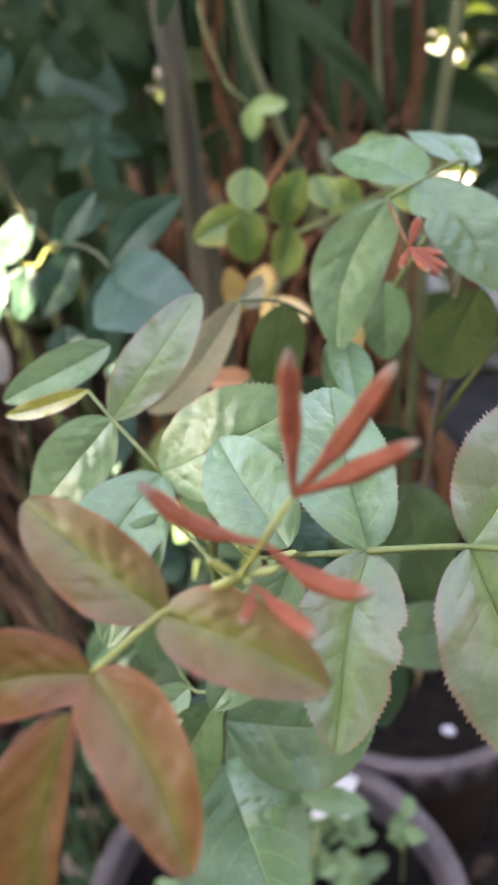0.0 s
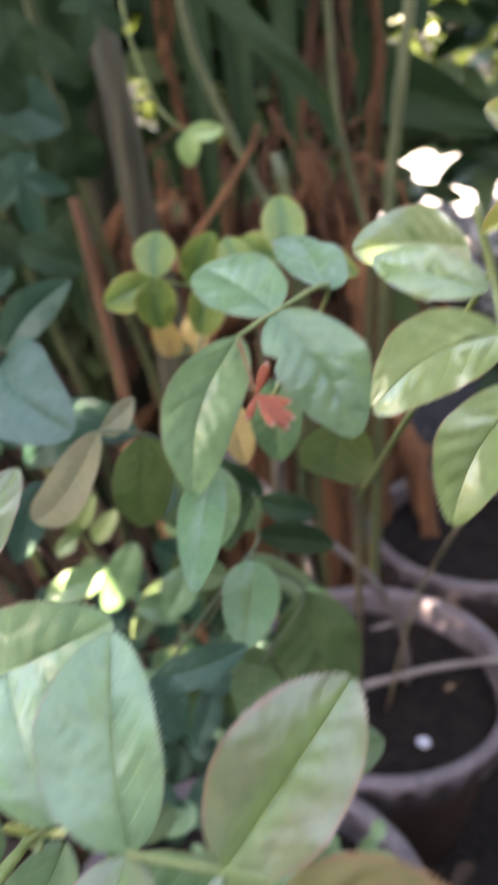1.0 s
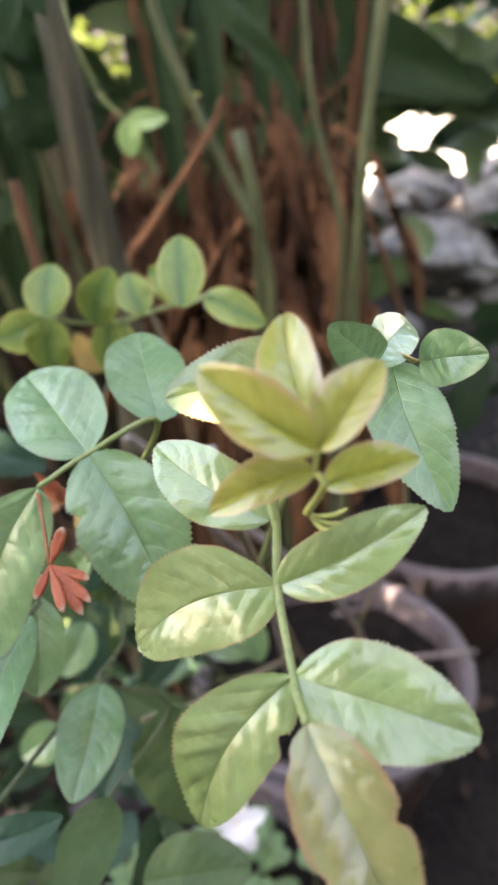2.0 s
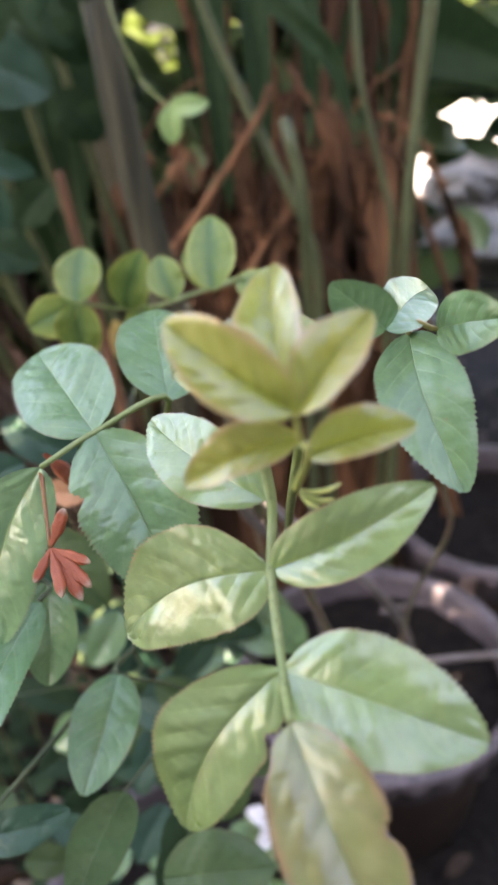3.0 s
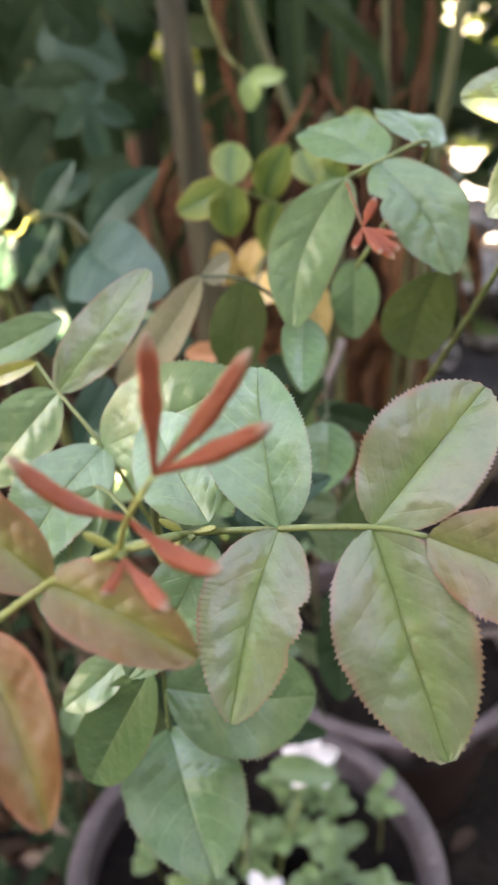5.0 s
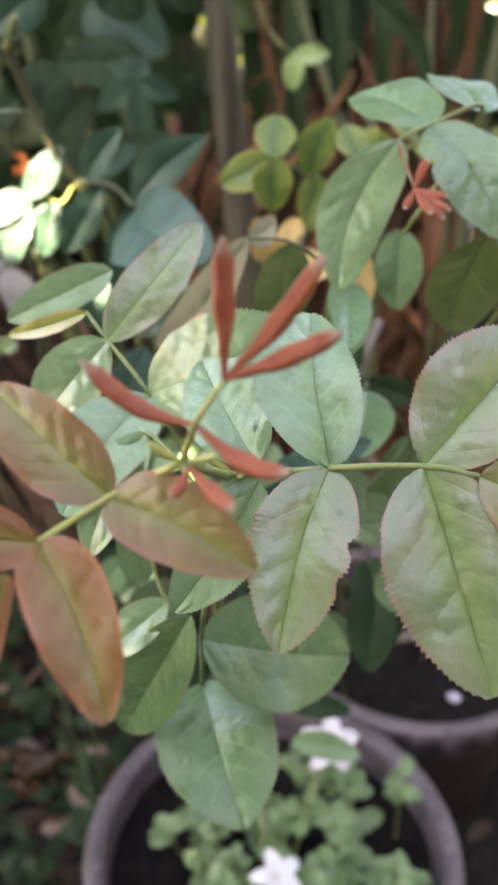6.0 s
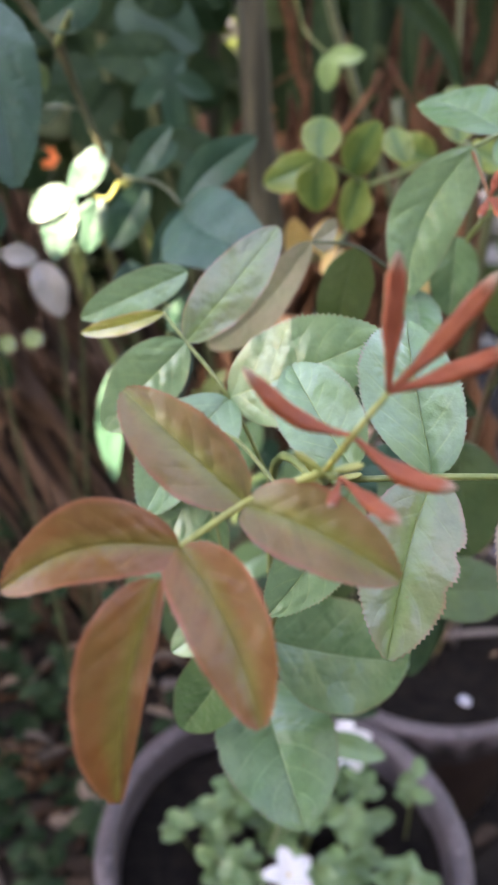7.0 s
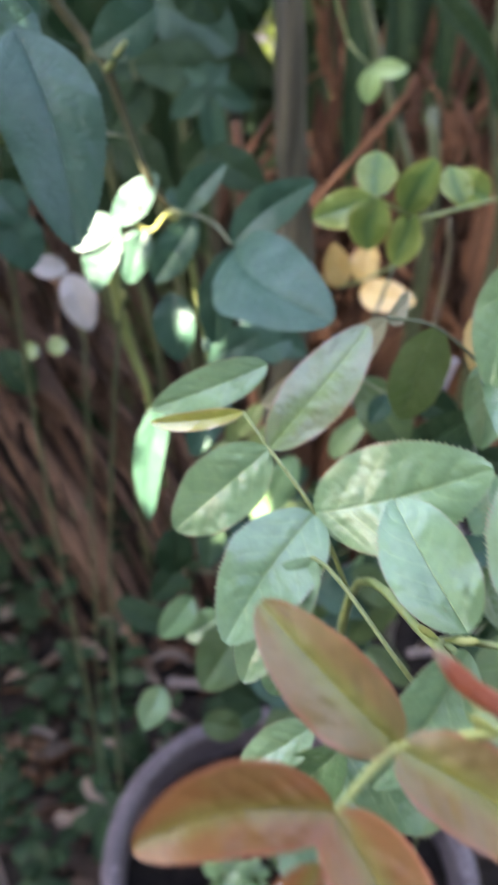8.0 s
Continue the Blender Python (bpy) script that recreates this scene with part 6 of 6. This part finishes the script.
strap_leaf(banana, [(-0.03, 1.22, 1.10), (0.0, 1.30, 1.15), (0.08, 1.34, 1.12), (0.178, 1.30, 1.03), (0.24, 1.29, 0.965), (0.262, 1.28, 0.90)], 0.036)
strap_leaf(banana, [(-0.06, 1.25, 1.30), (0.15, 2.0, 1.07), (0.33, 1.98, 0.975), (0.50, 1.96, 0.92), (0.67, 1.95, 0.84)], 0.17)
strap_leaf(banana_side, [(-0.24, 1.96, 1.5), (-0.42, 2.0, 1.35), (-0.40, 1.95, 1.0), (-0.36, 1.9, 0.7), (-0.34, 1.88, 0.45)], 0.22)
strap_leaf(banana, [(-0.07, 1.25, 1.4), (-0.18, 1.55, 1.30), (-0.20, 1.60, 1.0), (-0.23, 1.58, 0.75), (-0.25, 1.58, 0.55)], 0.16)
strap_leaf(banana_side, [(-0.19, 1.93, 1.6), (0.02, 2.1, 1.40), (0.0, 2.05, 1.05), (-0.02, 2.0, 0.75)], 0.16)

for x, y, w, low in ((-0.17, 1.46, 0.05, 0.62), (-0.23, 1.52, 0.07, 0.70), (0.065, 1.50, 0.045, 0.74), (0.125, 1.54, 0.05, 0.80), (0.20, 1.56, 0.04, 0.84), (-0.30, 1.50, 0.06, 0.66)):
    strap_leaf(banana, [(-0.08, 1.26, 1.55), (x * 0.8, y, 1.42), (x, y + 0.02, 1.15), (x + 0.012, y, low + 0.12), (x + 0.02, y - 0.01, low)], w)


def crown_leaf(parent, foot, way, length, width, rise):
    """A broad leaf arching out of a banana plant's top, unseen, added for shade."""
    foot, way = Vector(foot), Vector((way[0], way[1], 0)).normalized()
    line = [foot + way * length * t + UP * (rise * math.sin(2.2 * t) - 0.25 * t * t) for t in [k / 14 for k in range(15)]]
    side = way.cross(UP)
    v, u = [], []
    for i, p in enumerate(line):
        t = i / 14
        w = width * math.sin(math.pi * (0.04 + 0.93 * t)) ** 0.6
        for k in range(9):
            a = k / 4 - 1
            v.append(p + side * a * w / 2 + UP * (0.25 * abs(a) * w / 2 + 0.01 * math.sin(20 * t + 4 * a)))
            u.append((k / 8, t))
    f = [(i * 9 + k, i * 9 + k + 1, (i + 1) * 9 + k + 1, (i + 1) * 9 + k) for i in range(14) for k in range(8)]
    return mesh_object("crown_leaf", v, f, M_STRAP, parent, u)


# both crowns sit above the view and keep skylight off the stems
for k in range(11):
    a = k * 0.571 + 0.1
    reach = 1.25 if math.sin(a) > -0.3 else 0.6
    crown_leaf(banana, (-0.16, 1.44, 1.95), (math.cos(a), math.sin(a)), reach, 0.42, 0.35 + 0.15 * (k % 3))
for k in range(9):
    a = k * 0.70 + 0.4
    reach = 1.3 if math.sin(a) > -0.3 else 0.85
    crown_leaf(banana_side, (-0.25, 1.97, 1.98), (math.cos(a), math.sin(a)), reach, 0.42, 0.20 + 0.12 * (k % 3))

# ---- holds of the climber and the sprout ----
stalk("stem", climber, [(-0.145, 0.86, GZ), (-0.13, 0.78, 0.40), (-0.085, 0.66, 0.75), (-0.050, 0.595, 0.905)], 0.0022, M_STALK_DARK, 0.0014)
stalk("stem", climber, [(-0.145, 0.86, GZ), (-0.19, 0.80, 0.45), (-0.16, 0.66, 0.85), (-0.11, 0.54, 1.01)], 0.0024, M_STALK_DARK, 0.0016)
stalk("stem", sprout, [(-0.16, 1.44, 1.93), (-0.06, 1.36, 1.60), (0.012, 1.08, 1.20), (0.035, 1.02, 1.05), (0.059, 1.005, 0.985)], 0.0012, M_STALK, 0.0009)

# ---- plants in the pots ----
rnd = random.Random(11)


def flower(parent, at, tilt, size, petals=5):
    """A white star flower with pointed petals and a yellow eye."""
    m = Matrix.Translation(at) @ Euler(tilt).to_matrix().to_4x4()
    head = mesh_object("flower", *tube_data([(0, 0, -0.012), (0, 0, -0.004), (0, 0, 0.001)], 0.0015, 0.0028, 8)[:2], M_STALK_YOUNG, parent, label="white star flower")
    head.matrix_local = m
    for k in range(petals):
        a = 2 * math.pi * k / petals + 0.2
        v, f, u = blade_grid(size, size * 0.62, 0.12, 0.10, 0.8, 0, 900 + k, 16, 8)
        ob = mesh_object("petal", v, f, M_PETAL, head, u)
        ob.matrix_local = Matrix.Rotation(a, 4, "Z") @ Matrix.Rotation(0.12, 4, "X")
    v, f, u = tube_data([(0, 0, 0), (0, 0, 0.0015), (0, 0, 0.003)], 0.0026, 0.0012, 8)
    mesh_object("eye", v, f, M_POLLEN, head)
    return head


periwinkle = thing("flowering_plant", "low plant with white star flowers in the front pot", "flowering plant")
stalk("stem", periwinkle, [(0.123, 0.730, 0.042), (0.143, 0.756, 0.126), (0.162, 0.782, 0.210)], 0.002, M_STALK, 0.0014)
stalk("stem", periwinkle, [(0.104, 0.692, 0.042), (0.102, 0.672, 0.100), (0.102, 0.651, 0.154)], 0.002, M_STALK, 0.0014)
flower(periwinkle, (0.111, 0.645, 0.165), (0.35, 0.1, 0.3), 0.031)
flower(periwinkle, (0.165, 0.780, 0.226), (0.70, 0.30, 0.0), 0.037)
for k in range(40):
    a, r = rnd.uniform(0, 6.283), 0.15 * math.sqrt(rnd.random())
    x, y = 0.135 + r * math.cos(a), 0.735 + r * math.sin(a) * 0.85
    top = Vector((x + rnd.uniform(-0.025, 0.025), y + rnd.uniform(-0.025, 0.025), rnd.uniform(0.09, 0.17)))
    st = stalk("stem", periwinkle, [(x, y, 0.04), ((x + top.x) / 2, (y + top.y) / 2, 0.08), top], 0.0015, M_STALK, 0.0011)
    for j in range(7):
        b = j * 0.9 + rnd.uniform(0, 0.6)
        h = rnd.uniform(0.4, 1.0)
        p = Vector((x, y, 0.05)).lerp(top, h)
        size = rnd.uniform(0.018, 0.034)
        q = p + Vector((math.cos(b), math.sin(b), rnd.uniform(-0.1, 0.5))) * size
        if math.hypot(q.x - 0.103, q.y - 0.735) < 0.195:
            leaflet(st, p, q, size * rnd.uniform(0.6, 0.85), M_LEAF_SMALL, None, 0.2, 0.06, rnd.uniform(-25, 25), 1.2, 0, None, "leaf", 8, 6)

# ---- twigs, pebble and weeds ----
tagged(stalk("stick", None, [(0.265, 1.104, 0.105), (0.407, 1.136, 0.113), (0.551, 1.164, 0.103)], 0.0062, M_STICK, 0.0048), "grey-brown stick lying across the second pot", "stick", "loose sticks")
tagged(stalk("stick", None, [(0.307, 1.304, 0.042), (0.368, 1.323, 0.051), (0.448, 1.339, 0.046)], 0.0042, M_STICK, 0.003), "short grey stick lying on the potting soil", "stick", "loose sticks")
tagged(stalk("stick", None, [(0.0743, 0.8600, 0.7038), (0.1017, 0.8800, 0.6634), (0.1768, 0.9150, 0.5603), (0.2771, 0.9500, 0.4312), (0.345, 1.090, 0.220), (0.375, 1.180, 0.036)], 0.0046, M_STICK, 0.0052), "brown bare cane rising out of the second pot", "stick", "loose sticks")
tagged(stalk("stick", None, [(0.246, 1.156, 0.036), (0.201, 0.975, 0.423), (0.160, 0.705, 0.72), (0.169, 0.694, 0.79)], 0.0042, M_STICK, 0.0032), "brown bare cane rising out of the second pot", "stick", "loose sticks")
bm = bmesh.new()
bmesh.ops.create_icosphere(bm, subdivisions=3, radius=0.011)
for vert in bm.verts:
    vert.co = Vector((vert.co.x, vert.co.y * 0.8, vert.co.z * 0.6)) * (1 + 0.25 * noise.noise(vert.co * 90))
me = bpy.data.meshes.new("pebble")
bm.to_mesh(me)
bm.free()
me.materials.append(M_PEBBLE)
pebble = tagged(new("pebble", me), "small white pebble on the potting soil", "pebble")
pebble.location = (0.372, 1.035, 0.058)


def weeds(name, label, mat, spots, size, lift, n, seed):
    """Low weeds: a thin stem and small leaves at each spot."""
    rnd = random.Random(seed)
    places = []
    for x, y in spots:
        top = rnd.uniform(*lift)
        lean = Vector((rnd.uniform(-0.4, 0.4), rnd.uniform(-0.4, 0.4), 1)) * top
        for j in range(n):
            p = Vector((x, y, GZ)) + lean * rnd.uniform(0.2, 1)
            a = rnd.uniform(0, 6.283)
            s = rnd.uniform(*size)
            q = p + Vector((math.cos(a), math.sin(a), rnd.uniform(-0.3, 0.5))) * s
            places.append((p, q, s * rnd.uniform(0.45, 0.7), Vector((rnd.uniform(-0.4, 0.4), rnd.uniform(-0.9, 0), 1))))
    return tagged(scatter(name, mat, places, rows=6, cols=4), label, "weeds", kind="stuff")


def clear_of_pots(x, y, gap=0.02):
    return all(math.hypot(x - a, y - b) > 0.23 + gap for a, b in ((0.103, 0.735), (0.312, 1.15), (0.585, 1.58)))


spots = [(rnd.uniform(-0.85, 0.0), rnd.uniform(0.6, 1.6)) for _ in range(260)]
weeds("weeds", "low dark green weeds on the shaded soil", M_LEAF_SHADE, [s for s in spots if clear_of_pots(*s)][:110], (0.02, 0.05), (0.03, 0.30), 9, 3)
spots = [(rnd.uniform(0.30, 0.9), rnd.uniform(0.5, 1.5)) for _ in range(110)]
weeds("weeds", "low green weeds beside the pots", M_LEAF_SMALL, [s for s in spots if clear_of_pots(*s)][:26], (0.012, 0.03), (0.02, 0.08), 6, 4)

litter = []
for k in range(1100):
    x, y = rnd.uniform(-1.2, 1.4), rnd.uniform(0.3, 3.0)
    if clear_of_pots(x, y, -0.02):
        p = Vector((x, y, ground_height(x, y) + rnd.uniform(0.003, 0.016)))
        a, s = rnd.uniform(0, 6.283), rnd.uniform(0.02, 0.07)
        litter.append((p, p + Vector((math.cos(a), math.sin(a), rnd.uniform(-0.05, 0.2))) * s, s * rnd.uniform(0.25, 0.5), Vector((rnd.uniform(-0.5, 0.5), rnd.uniform(-0.5, 0.5), 1))))
tagged(scatter("leaf_litter", M_LEAF_LITTER, litter, rows=6, cols=4), "dry brown fallen leaves on the soil", "leaf litter", kind="stuff")
for k in range(90):
    x, y = rnd.uniform(-0.7, 0.0), rnd.uniform(0.75, 1.5)
    if clear_of_pots(x, y, 0.1):
        a, s = rnd.uniform(0, 6.283), rnd.uniform(0.04, 0.11)
        w = Vector((math.cos(a), math.sin(a) * 0.6, 0)) * s
        c = Vector((x, y, GZ + 0.014))
        tagged(stalk("dry_twig", None, [c - w, c + Vector((0, 0.006, rnd.uniform(0.0, 0.02))), c + w], rnd.uniform(0.001, 0.0035), M_SHEATH, 0.0012), "dry dark brown twig lying on the soil", "twig", "twigs on the soil")

for k in range(34):
    x, y = rnd.uniform(-0.6, 0.0), rnd.uniform(0.75, 1.4)
    if clear_of_pots(x, y, 0.06):
        a, s = rnd.uniform(-0.7, 0.7) + rnd.choice((0, math.pi)), rnd.uniform(0.06, 0.13)
        p = Vector((x, y, GZ + rnd.uniform(0.015, 0.05)))
        leaf = leaflet(None, p, p + Vector((math.cos(a), math.sin(a), rnd.uniform(-0.1, 0.15))) * s, s * rnd.uniform(0.16, 0.34), M_LEAF_DRY, (rnd.uniform(-0.4, 0.4), -0.4, 1), 0.5, 0.16, rnd.uniform(-30, 30), 0.8, 0, rnd.uniform(-0.15, 0.15), "dry_leaf", 16, 6)
        tagged(leaf, "curled grey-brown dry leaf lying on the soil", "dry leaf", "dry leaves on the soil")
tagged(stalk("stick", None, [(-0.155, 1.235, GZ + 0.02), (-0.10, 1.24, GZ + 0.024), (-0.02, 1.255, GZ + 0.02)], 0.011, M_STICK, 0.009), "short pale grey stick behind the front pot", "stick", "loose sticks")
seeds = thing("seed_head", "cluster of glossy bronze-brown dry seeds on the soil", "seed head")
seeds.location = (-0.37, 1.02, GZ + 0.01)
for k in range(26):
    a, r = k * 2.4, 0.011 * math.sqrt(k)
    bm = bmesh.new()
    bmesh.ops.create_icosphere(bm, subdivisions=2, radius=0.0085)
    for vert in bm.verts:
        vert.co *= 1 + 0.2 * noise.noise(vert.co * 160 + Vector((k, 0, 0)))
    me = bpy.data.meshes.new("seed")
    bm.to_mesh(me)
    bm.free()
    me.polygons.foreach_set("use_smooth", [True] * len(me.polygons))
    me.materials.append(M_SEED)
    seed = new("seed", me)
    seed.parent = seeds
    seed.location = (r * math.cos(a), r * math.sin(a), 0.012 + 0.035 * (1 - r / 0.06) + 0.006 * math.sin(k * 1.7))

# ---- orange blossom among the dry stalks ----
blossom = thing("orange_blossom", "small orange blossom on a thin stem", "flower", at=(0, 0, 0))
stalk("stem", blossom, [(-0.24, 1.06, GZ), (-0.235, 1.05, 0.5), (-0.229, 1.042, 0.84)], 0.0022, M_STALK_DARK, 0.0014)
for k in range(6):
    a = k * 1.047
    p = Vector((-0.229, 1.041, 0.842))
    leaflet(blossom, p, p + Vector((math.cos(a), -0.3, math.sin(a))) * 0.013, 0.011, M_ORANGE, None, 0.2, 0.1, 0, 1.2, 0, None, "petal", 8, 6)

# ---- shaded shrubs behind ----


def shrub(name, label, mat, box, n, size, seed, keep, droop=(-0.7, 0.3), wide=(0.28, 0.45)):
    rnd = random.Random(seed)
    places = []
    while len(places) < n:
        p = Vector([rnd.uniform(a, b) for a, b in box])
        if not keep(p):
            continue
        a, s = rnd.uniform(0, 6.283), rnd.uniform(*size) * (0.55 if by_opening(p) else 1)
        way = Vector((math.cos(a), 0.6 * math.sin(a), rnd.uniform(*droop))).normalized()
        if not (keep(p + way * s * 0.5) and keep(p + way * s)):
            continue
        places.append((p, p + way * s, s * rnd.uniform(*wide), Vector((rnd.uniform(-0.5, 0.5), -1, rnd.uniform(0, 1)))))
    return tagged(scatter(name, mat, places, rows=8, cols=4), label, "shrub", kind="stuff")


# gaps in the foliage: centre across and up at 2.4 m, half width, half height, share that stays leafy
LIGHTS = (
    (-0.17, 0.915, 0.055, 0.062, 0.25), (-0.39, 0.83, 0.035, 0.03, 0), (0.0, 0.78, 0.018, 0.02, 0), (0.046, 0.935, 0.016, 0.03, 0),
    (-0.05, 0.82, 0.03, 0.04, 0.2), (0.075, 0.765, 0.02, 0.03, 0), (-0.615, 0.79, 0.04, 0.04, 0), (0.555, 0.705, 0.038, 0.034, 0),
    (0.70, 0.712, 0.046, 0.036, 0), (0.545, 0.99, 0.045, 0.055, 0.4), (0.77, 0.94, 0.055, 0.05, 0.38), (0.95, 1.0, 0.06, 0.06, 0.4),
)


def by_opening(p):
    """True close to one of the gaps."""
    k = 2.25 / max(p.y - 0.15, 0.1)
    x, z = 0.13 + (p.x - 0.13) * k, 1.03 + (p.z - 1.03) * k
    return any(math.hypot(x - a, z - b) < max(rx, rz) + 0.07 for a, b, rx, rz, _ in LIGHTS if a > 0.5 or b > 0.89)


def opening(p):
    """False where the view out past the stems stays free."""
    k = 2.25 / max(p.y - 0.15, 0.1)
    x, z = 0.13 + (p.x - 0.13) * k, 1.03 + (p.z - 1.03) * k
    if x > 0.48 and z < 0.64:
        return noise.noise(p * 31) > 0.24
    for a, b, rx, rz, leafy in LIGHTS:
        if ((x - a) / (rx * 1.25)) ** 2 + ((z - b) / (rz * 1.25)) ** 2 < 1:
            return noise.noise(p * 23) > 0.5 - leafy
    return True


# the gloom between these shrubs is painted in with a near-black leaf colour
shrub("garden_shrub", "dense green shrub behind the stems, darkened for shade", M_LEAF_SHADE, ((-1.6, 1.0), (2.1, 2.7), (GZ, 1.7)), 1500, (0.14, 0.32), 21, lambda p: opening(p))
shrub("garden_shrub", "dense green shrub beside the dry stalks, darkened for shade", M_LEAF_SHADE, ((-1.5, -0.42), (1.25, 2.1), (0.25, 1.4)), 150, (0.10, 0.22), 22, lambda p: (p.z > 0.75 or p.x < -0.75) and opening(p))
shrub("garden_shrub", "dense green shrub beside the opening, darkened for shade", M_LEAF_SHADE, ((0.85, 1.6), (1.9, 2.8), (GZ, 1.7)), 260, (0.12, 0.26), 23, lambda p: noise.noise(p * 5) > -0.2)

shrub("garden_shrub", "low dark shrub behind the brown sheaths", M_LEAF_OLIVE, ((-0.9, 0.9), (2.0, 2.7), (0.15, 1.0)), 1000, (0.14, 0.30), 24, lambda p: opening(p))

# ---- sunlit garden beyond ----
verts = [(0.3, 5.3, GZ + 0.02), (8.0, 5.3, GZ + 0.02), (8.0, 9.6, GZ + 0.02), (-5.0, 9.6, GZ + 0.02), (-5.0, 6.5, GZ + 0.02)]
v = [*verts, *[(x, y, GZ - 0.05) for x, y, _ in verts]]
tagged(mesh_object("pavement", v, [(0, 1, 2, 3, 4), *[(k, 5 + k, 5 + (k + 1) % 5, (k + 1) % 5) for k in range(5)]], M_STONE, None, None, False), "pale sunlit stone paving", "paving", kind="structure")
for k in range(66):
    bm = bmesh.new()
    r = rnd.uniform(0.07, 0.17)
    bmesh.ops.create_icosphere(bm, subdivisions=3, radius=1.0)
    for vert in bm.verts:
        c = vert.co.copy()
        lump = 1 + 0.45 * noise.noise(c * 1.6 + Vector((k * 3.1, 0, 0))) + 0.18 * noise.noise(c * 4.2 + Vector((0, k, 0)))
        vert.co = Vector((c.x * 1.25, c.y, c.z * 0.65)) * lump * r
    me = bpy.data.meshes.new("garden_rock")
    bm.to_mesh(me)
    bm.free()
    me.materials.append(M_ROCK)
    rock = tagged(new("garden_rock", me), "rough grey rock in a heap on the soil", "rock", "rocks")
    rock.rotation_euler = (0, 0, rnd.uniform(0, 6.28))
    layer = k % 3
    rock.location = (rnd.uniform(0.7, 2.3), 3.1 + 0.25 * layer + rnd.uniform(0, 0.9 - 0.2 * layer), GZ + r * 0.42 + 0.17 * layer)
shrub("sunlit_hedge", "sunlit yellow-green hedge beyond the garden", M_LEAF_SUNNY, ((-3.6, 5.4), (9.3, 10.8), (GZ, 3.4)), 11000, (0.18, 0.40), 31, lambda p: True)

# ---- unseen tree behind, added to cast the shade ----
shade_tree = thing("shade_tree", "unseen leafy tree added to shade the pots", "tree")
crown_at = Vector((0.10, 0.60, 0.90)) + sun_way * 4.2
foot = Vector((crown_at.x - 0.3, crown_at.y - 0.4, GZ))
stalk("trunk", shade_tree, [foot, foot + Vector((0.05, 0.05, 1.2)), crown_at + Vector((-0.1, -0.2, -0.9)), crown_at + Vector((-0.35, -0.15, 0.1))], 0.16, M_CANE, 0.07)
for k in range(7):
    a = k * 0.9
    end = crown_at + Vector((math.cos(a) * 1.2, math.sin(a) * 1.2, 0.3 + 0.3 * math.sin(3 * a)))
    stalk("limb", shade_tree, [crown_at + Vector((-0.05, -0.1, -0.7)), crown_at.lerp(end, 0.5) + Vector((0, 0, -0.15)), end], 0.05, M_CANE, 0.015)
# sun flecks: where each falls, its half width, and how far up the leaf screen hangs
FLECKS = (
    (Vector((-0.0701, 0.5920, 0.8793)), 0.016, 0.9), (Vector((-0.0553, 0.6000, 0.9084)), 0.011, 0.9), (Vector((-0.0794, 0.5950, 0.8879)), 0.014, 0.9), (Vector((-0.0220, 0.5350, 0.7831)), 0.012, 0.9),
    (Vector((-0.0256, 0.5280, 0.7548)), 0.012, 0.9), (Vector((-0.0147, 0.5900, 0.8350)), 0.006, 0.9), (Vector((0.188, 0.392, 0.981)), 0.005, 0.9), (Vector((0.0375, 0.5920, 0.7041)), 0.004, 0.9),
)
places = []
rnd = random.Random(77)


def off_gap(p, more=0.0):
    """How far p lies outside the nearest sunbeam."""
    return min((p - g - sun_way * (p - g).dot(sun_way)).length - r - more for g, r, _ in FLECKS)


def crown_blade(p, s):
    way = Vector((rnd.uniform(-1, 1), rnd.uniform(-1, 1), rnd.uniform(-0.8, 0.5))).normalized()
    places.append((p - way * s / 2, p + way * s / 2, s * 0.5, Vector((rnd.uniform(-0.6, 0.6), rnd.uniform(-0.6, 0.6), 1)) + sun_way))


# foliage fills the crown except for beams left open to each fleck
for _ in range(12000):
    p = Vector([rnd.gauss(0, 1) for _ in range(3)]).normalized() * 1.8 * rnd.random() ** 0.30
    p = crown_at + Vector((p.x, p.y, p.z * 0.85))
    near = off_gap(p, 0.03)
    if near > 0.14:
        crown_blade(p, rnd.uniform(0.14, 0.26))
    else:
        for _ in range(14):
            q = p + Vector([rnd.uniform(-0.09, 0.09) for _ in range(3)])
            s = rnd.uniform(0.05, 0.08)
            if off_gap(q, 0.03) > s * 0.4:
                crown_blade(q, s)
tagged(scatter("crown", M_LEAF_SHADE, places, shade_tree, rows=3, cols=2), kind="stuff")
# unseen leaf screens, added nearer the plants to sharpen the fleck edges
across = sun_way.cross(UP).normalized()
upright = across.cross(sun_way)
for far, centre in ((0.9, Vector((-0.045, 0.565, 0.835))), (0.9, Vector((0.189, 0.396, 0.981)))):
    places = []
    hub = centre + sun_way * far
    wide = 0.30 if centre.x < 0 else 0.24
    stalk("limb", shade_tree, [crown_at + Vector((-0.1, -0.2, -0.9)), crown_at.lerp(hub, 0.6) + across * 0.5, hub + across * wide], 0.02, M_CANE, 0.004)
    for a, r in [(rnd.uniform(0, 6.283), wide * math.sqrt(rnd.random())) for _ in range(2600)]:
        p = hub + across * math.cos(a) * r + upright * math.sin(a) * r
        gap = off_gap(p)
        n, s = (14, 0.014) if gap < 0.03 else (4, 0.03) if gap < 0.07 else (1, 0.06)
        for _ in range(n):
            q = p + across * rnd.uniform(-0.02, 0.02) + upright * rnd.uniform(-0.02, 0.02) + sun_way * rnd.uniform(-0.06, 0.06)
            if off_gap(q) > s * 0.35:
                crown_blade(q, s)
    tagged(scatter("low_branch", M_LEAF_SHADE, places, shade_tree, rows=2, cols=2), kind="stuff")
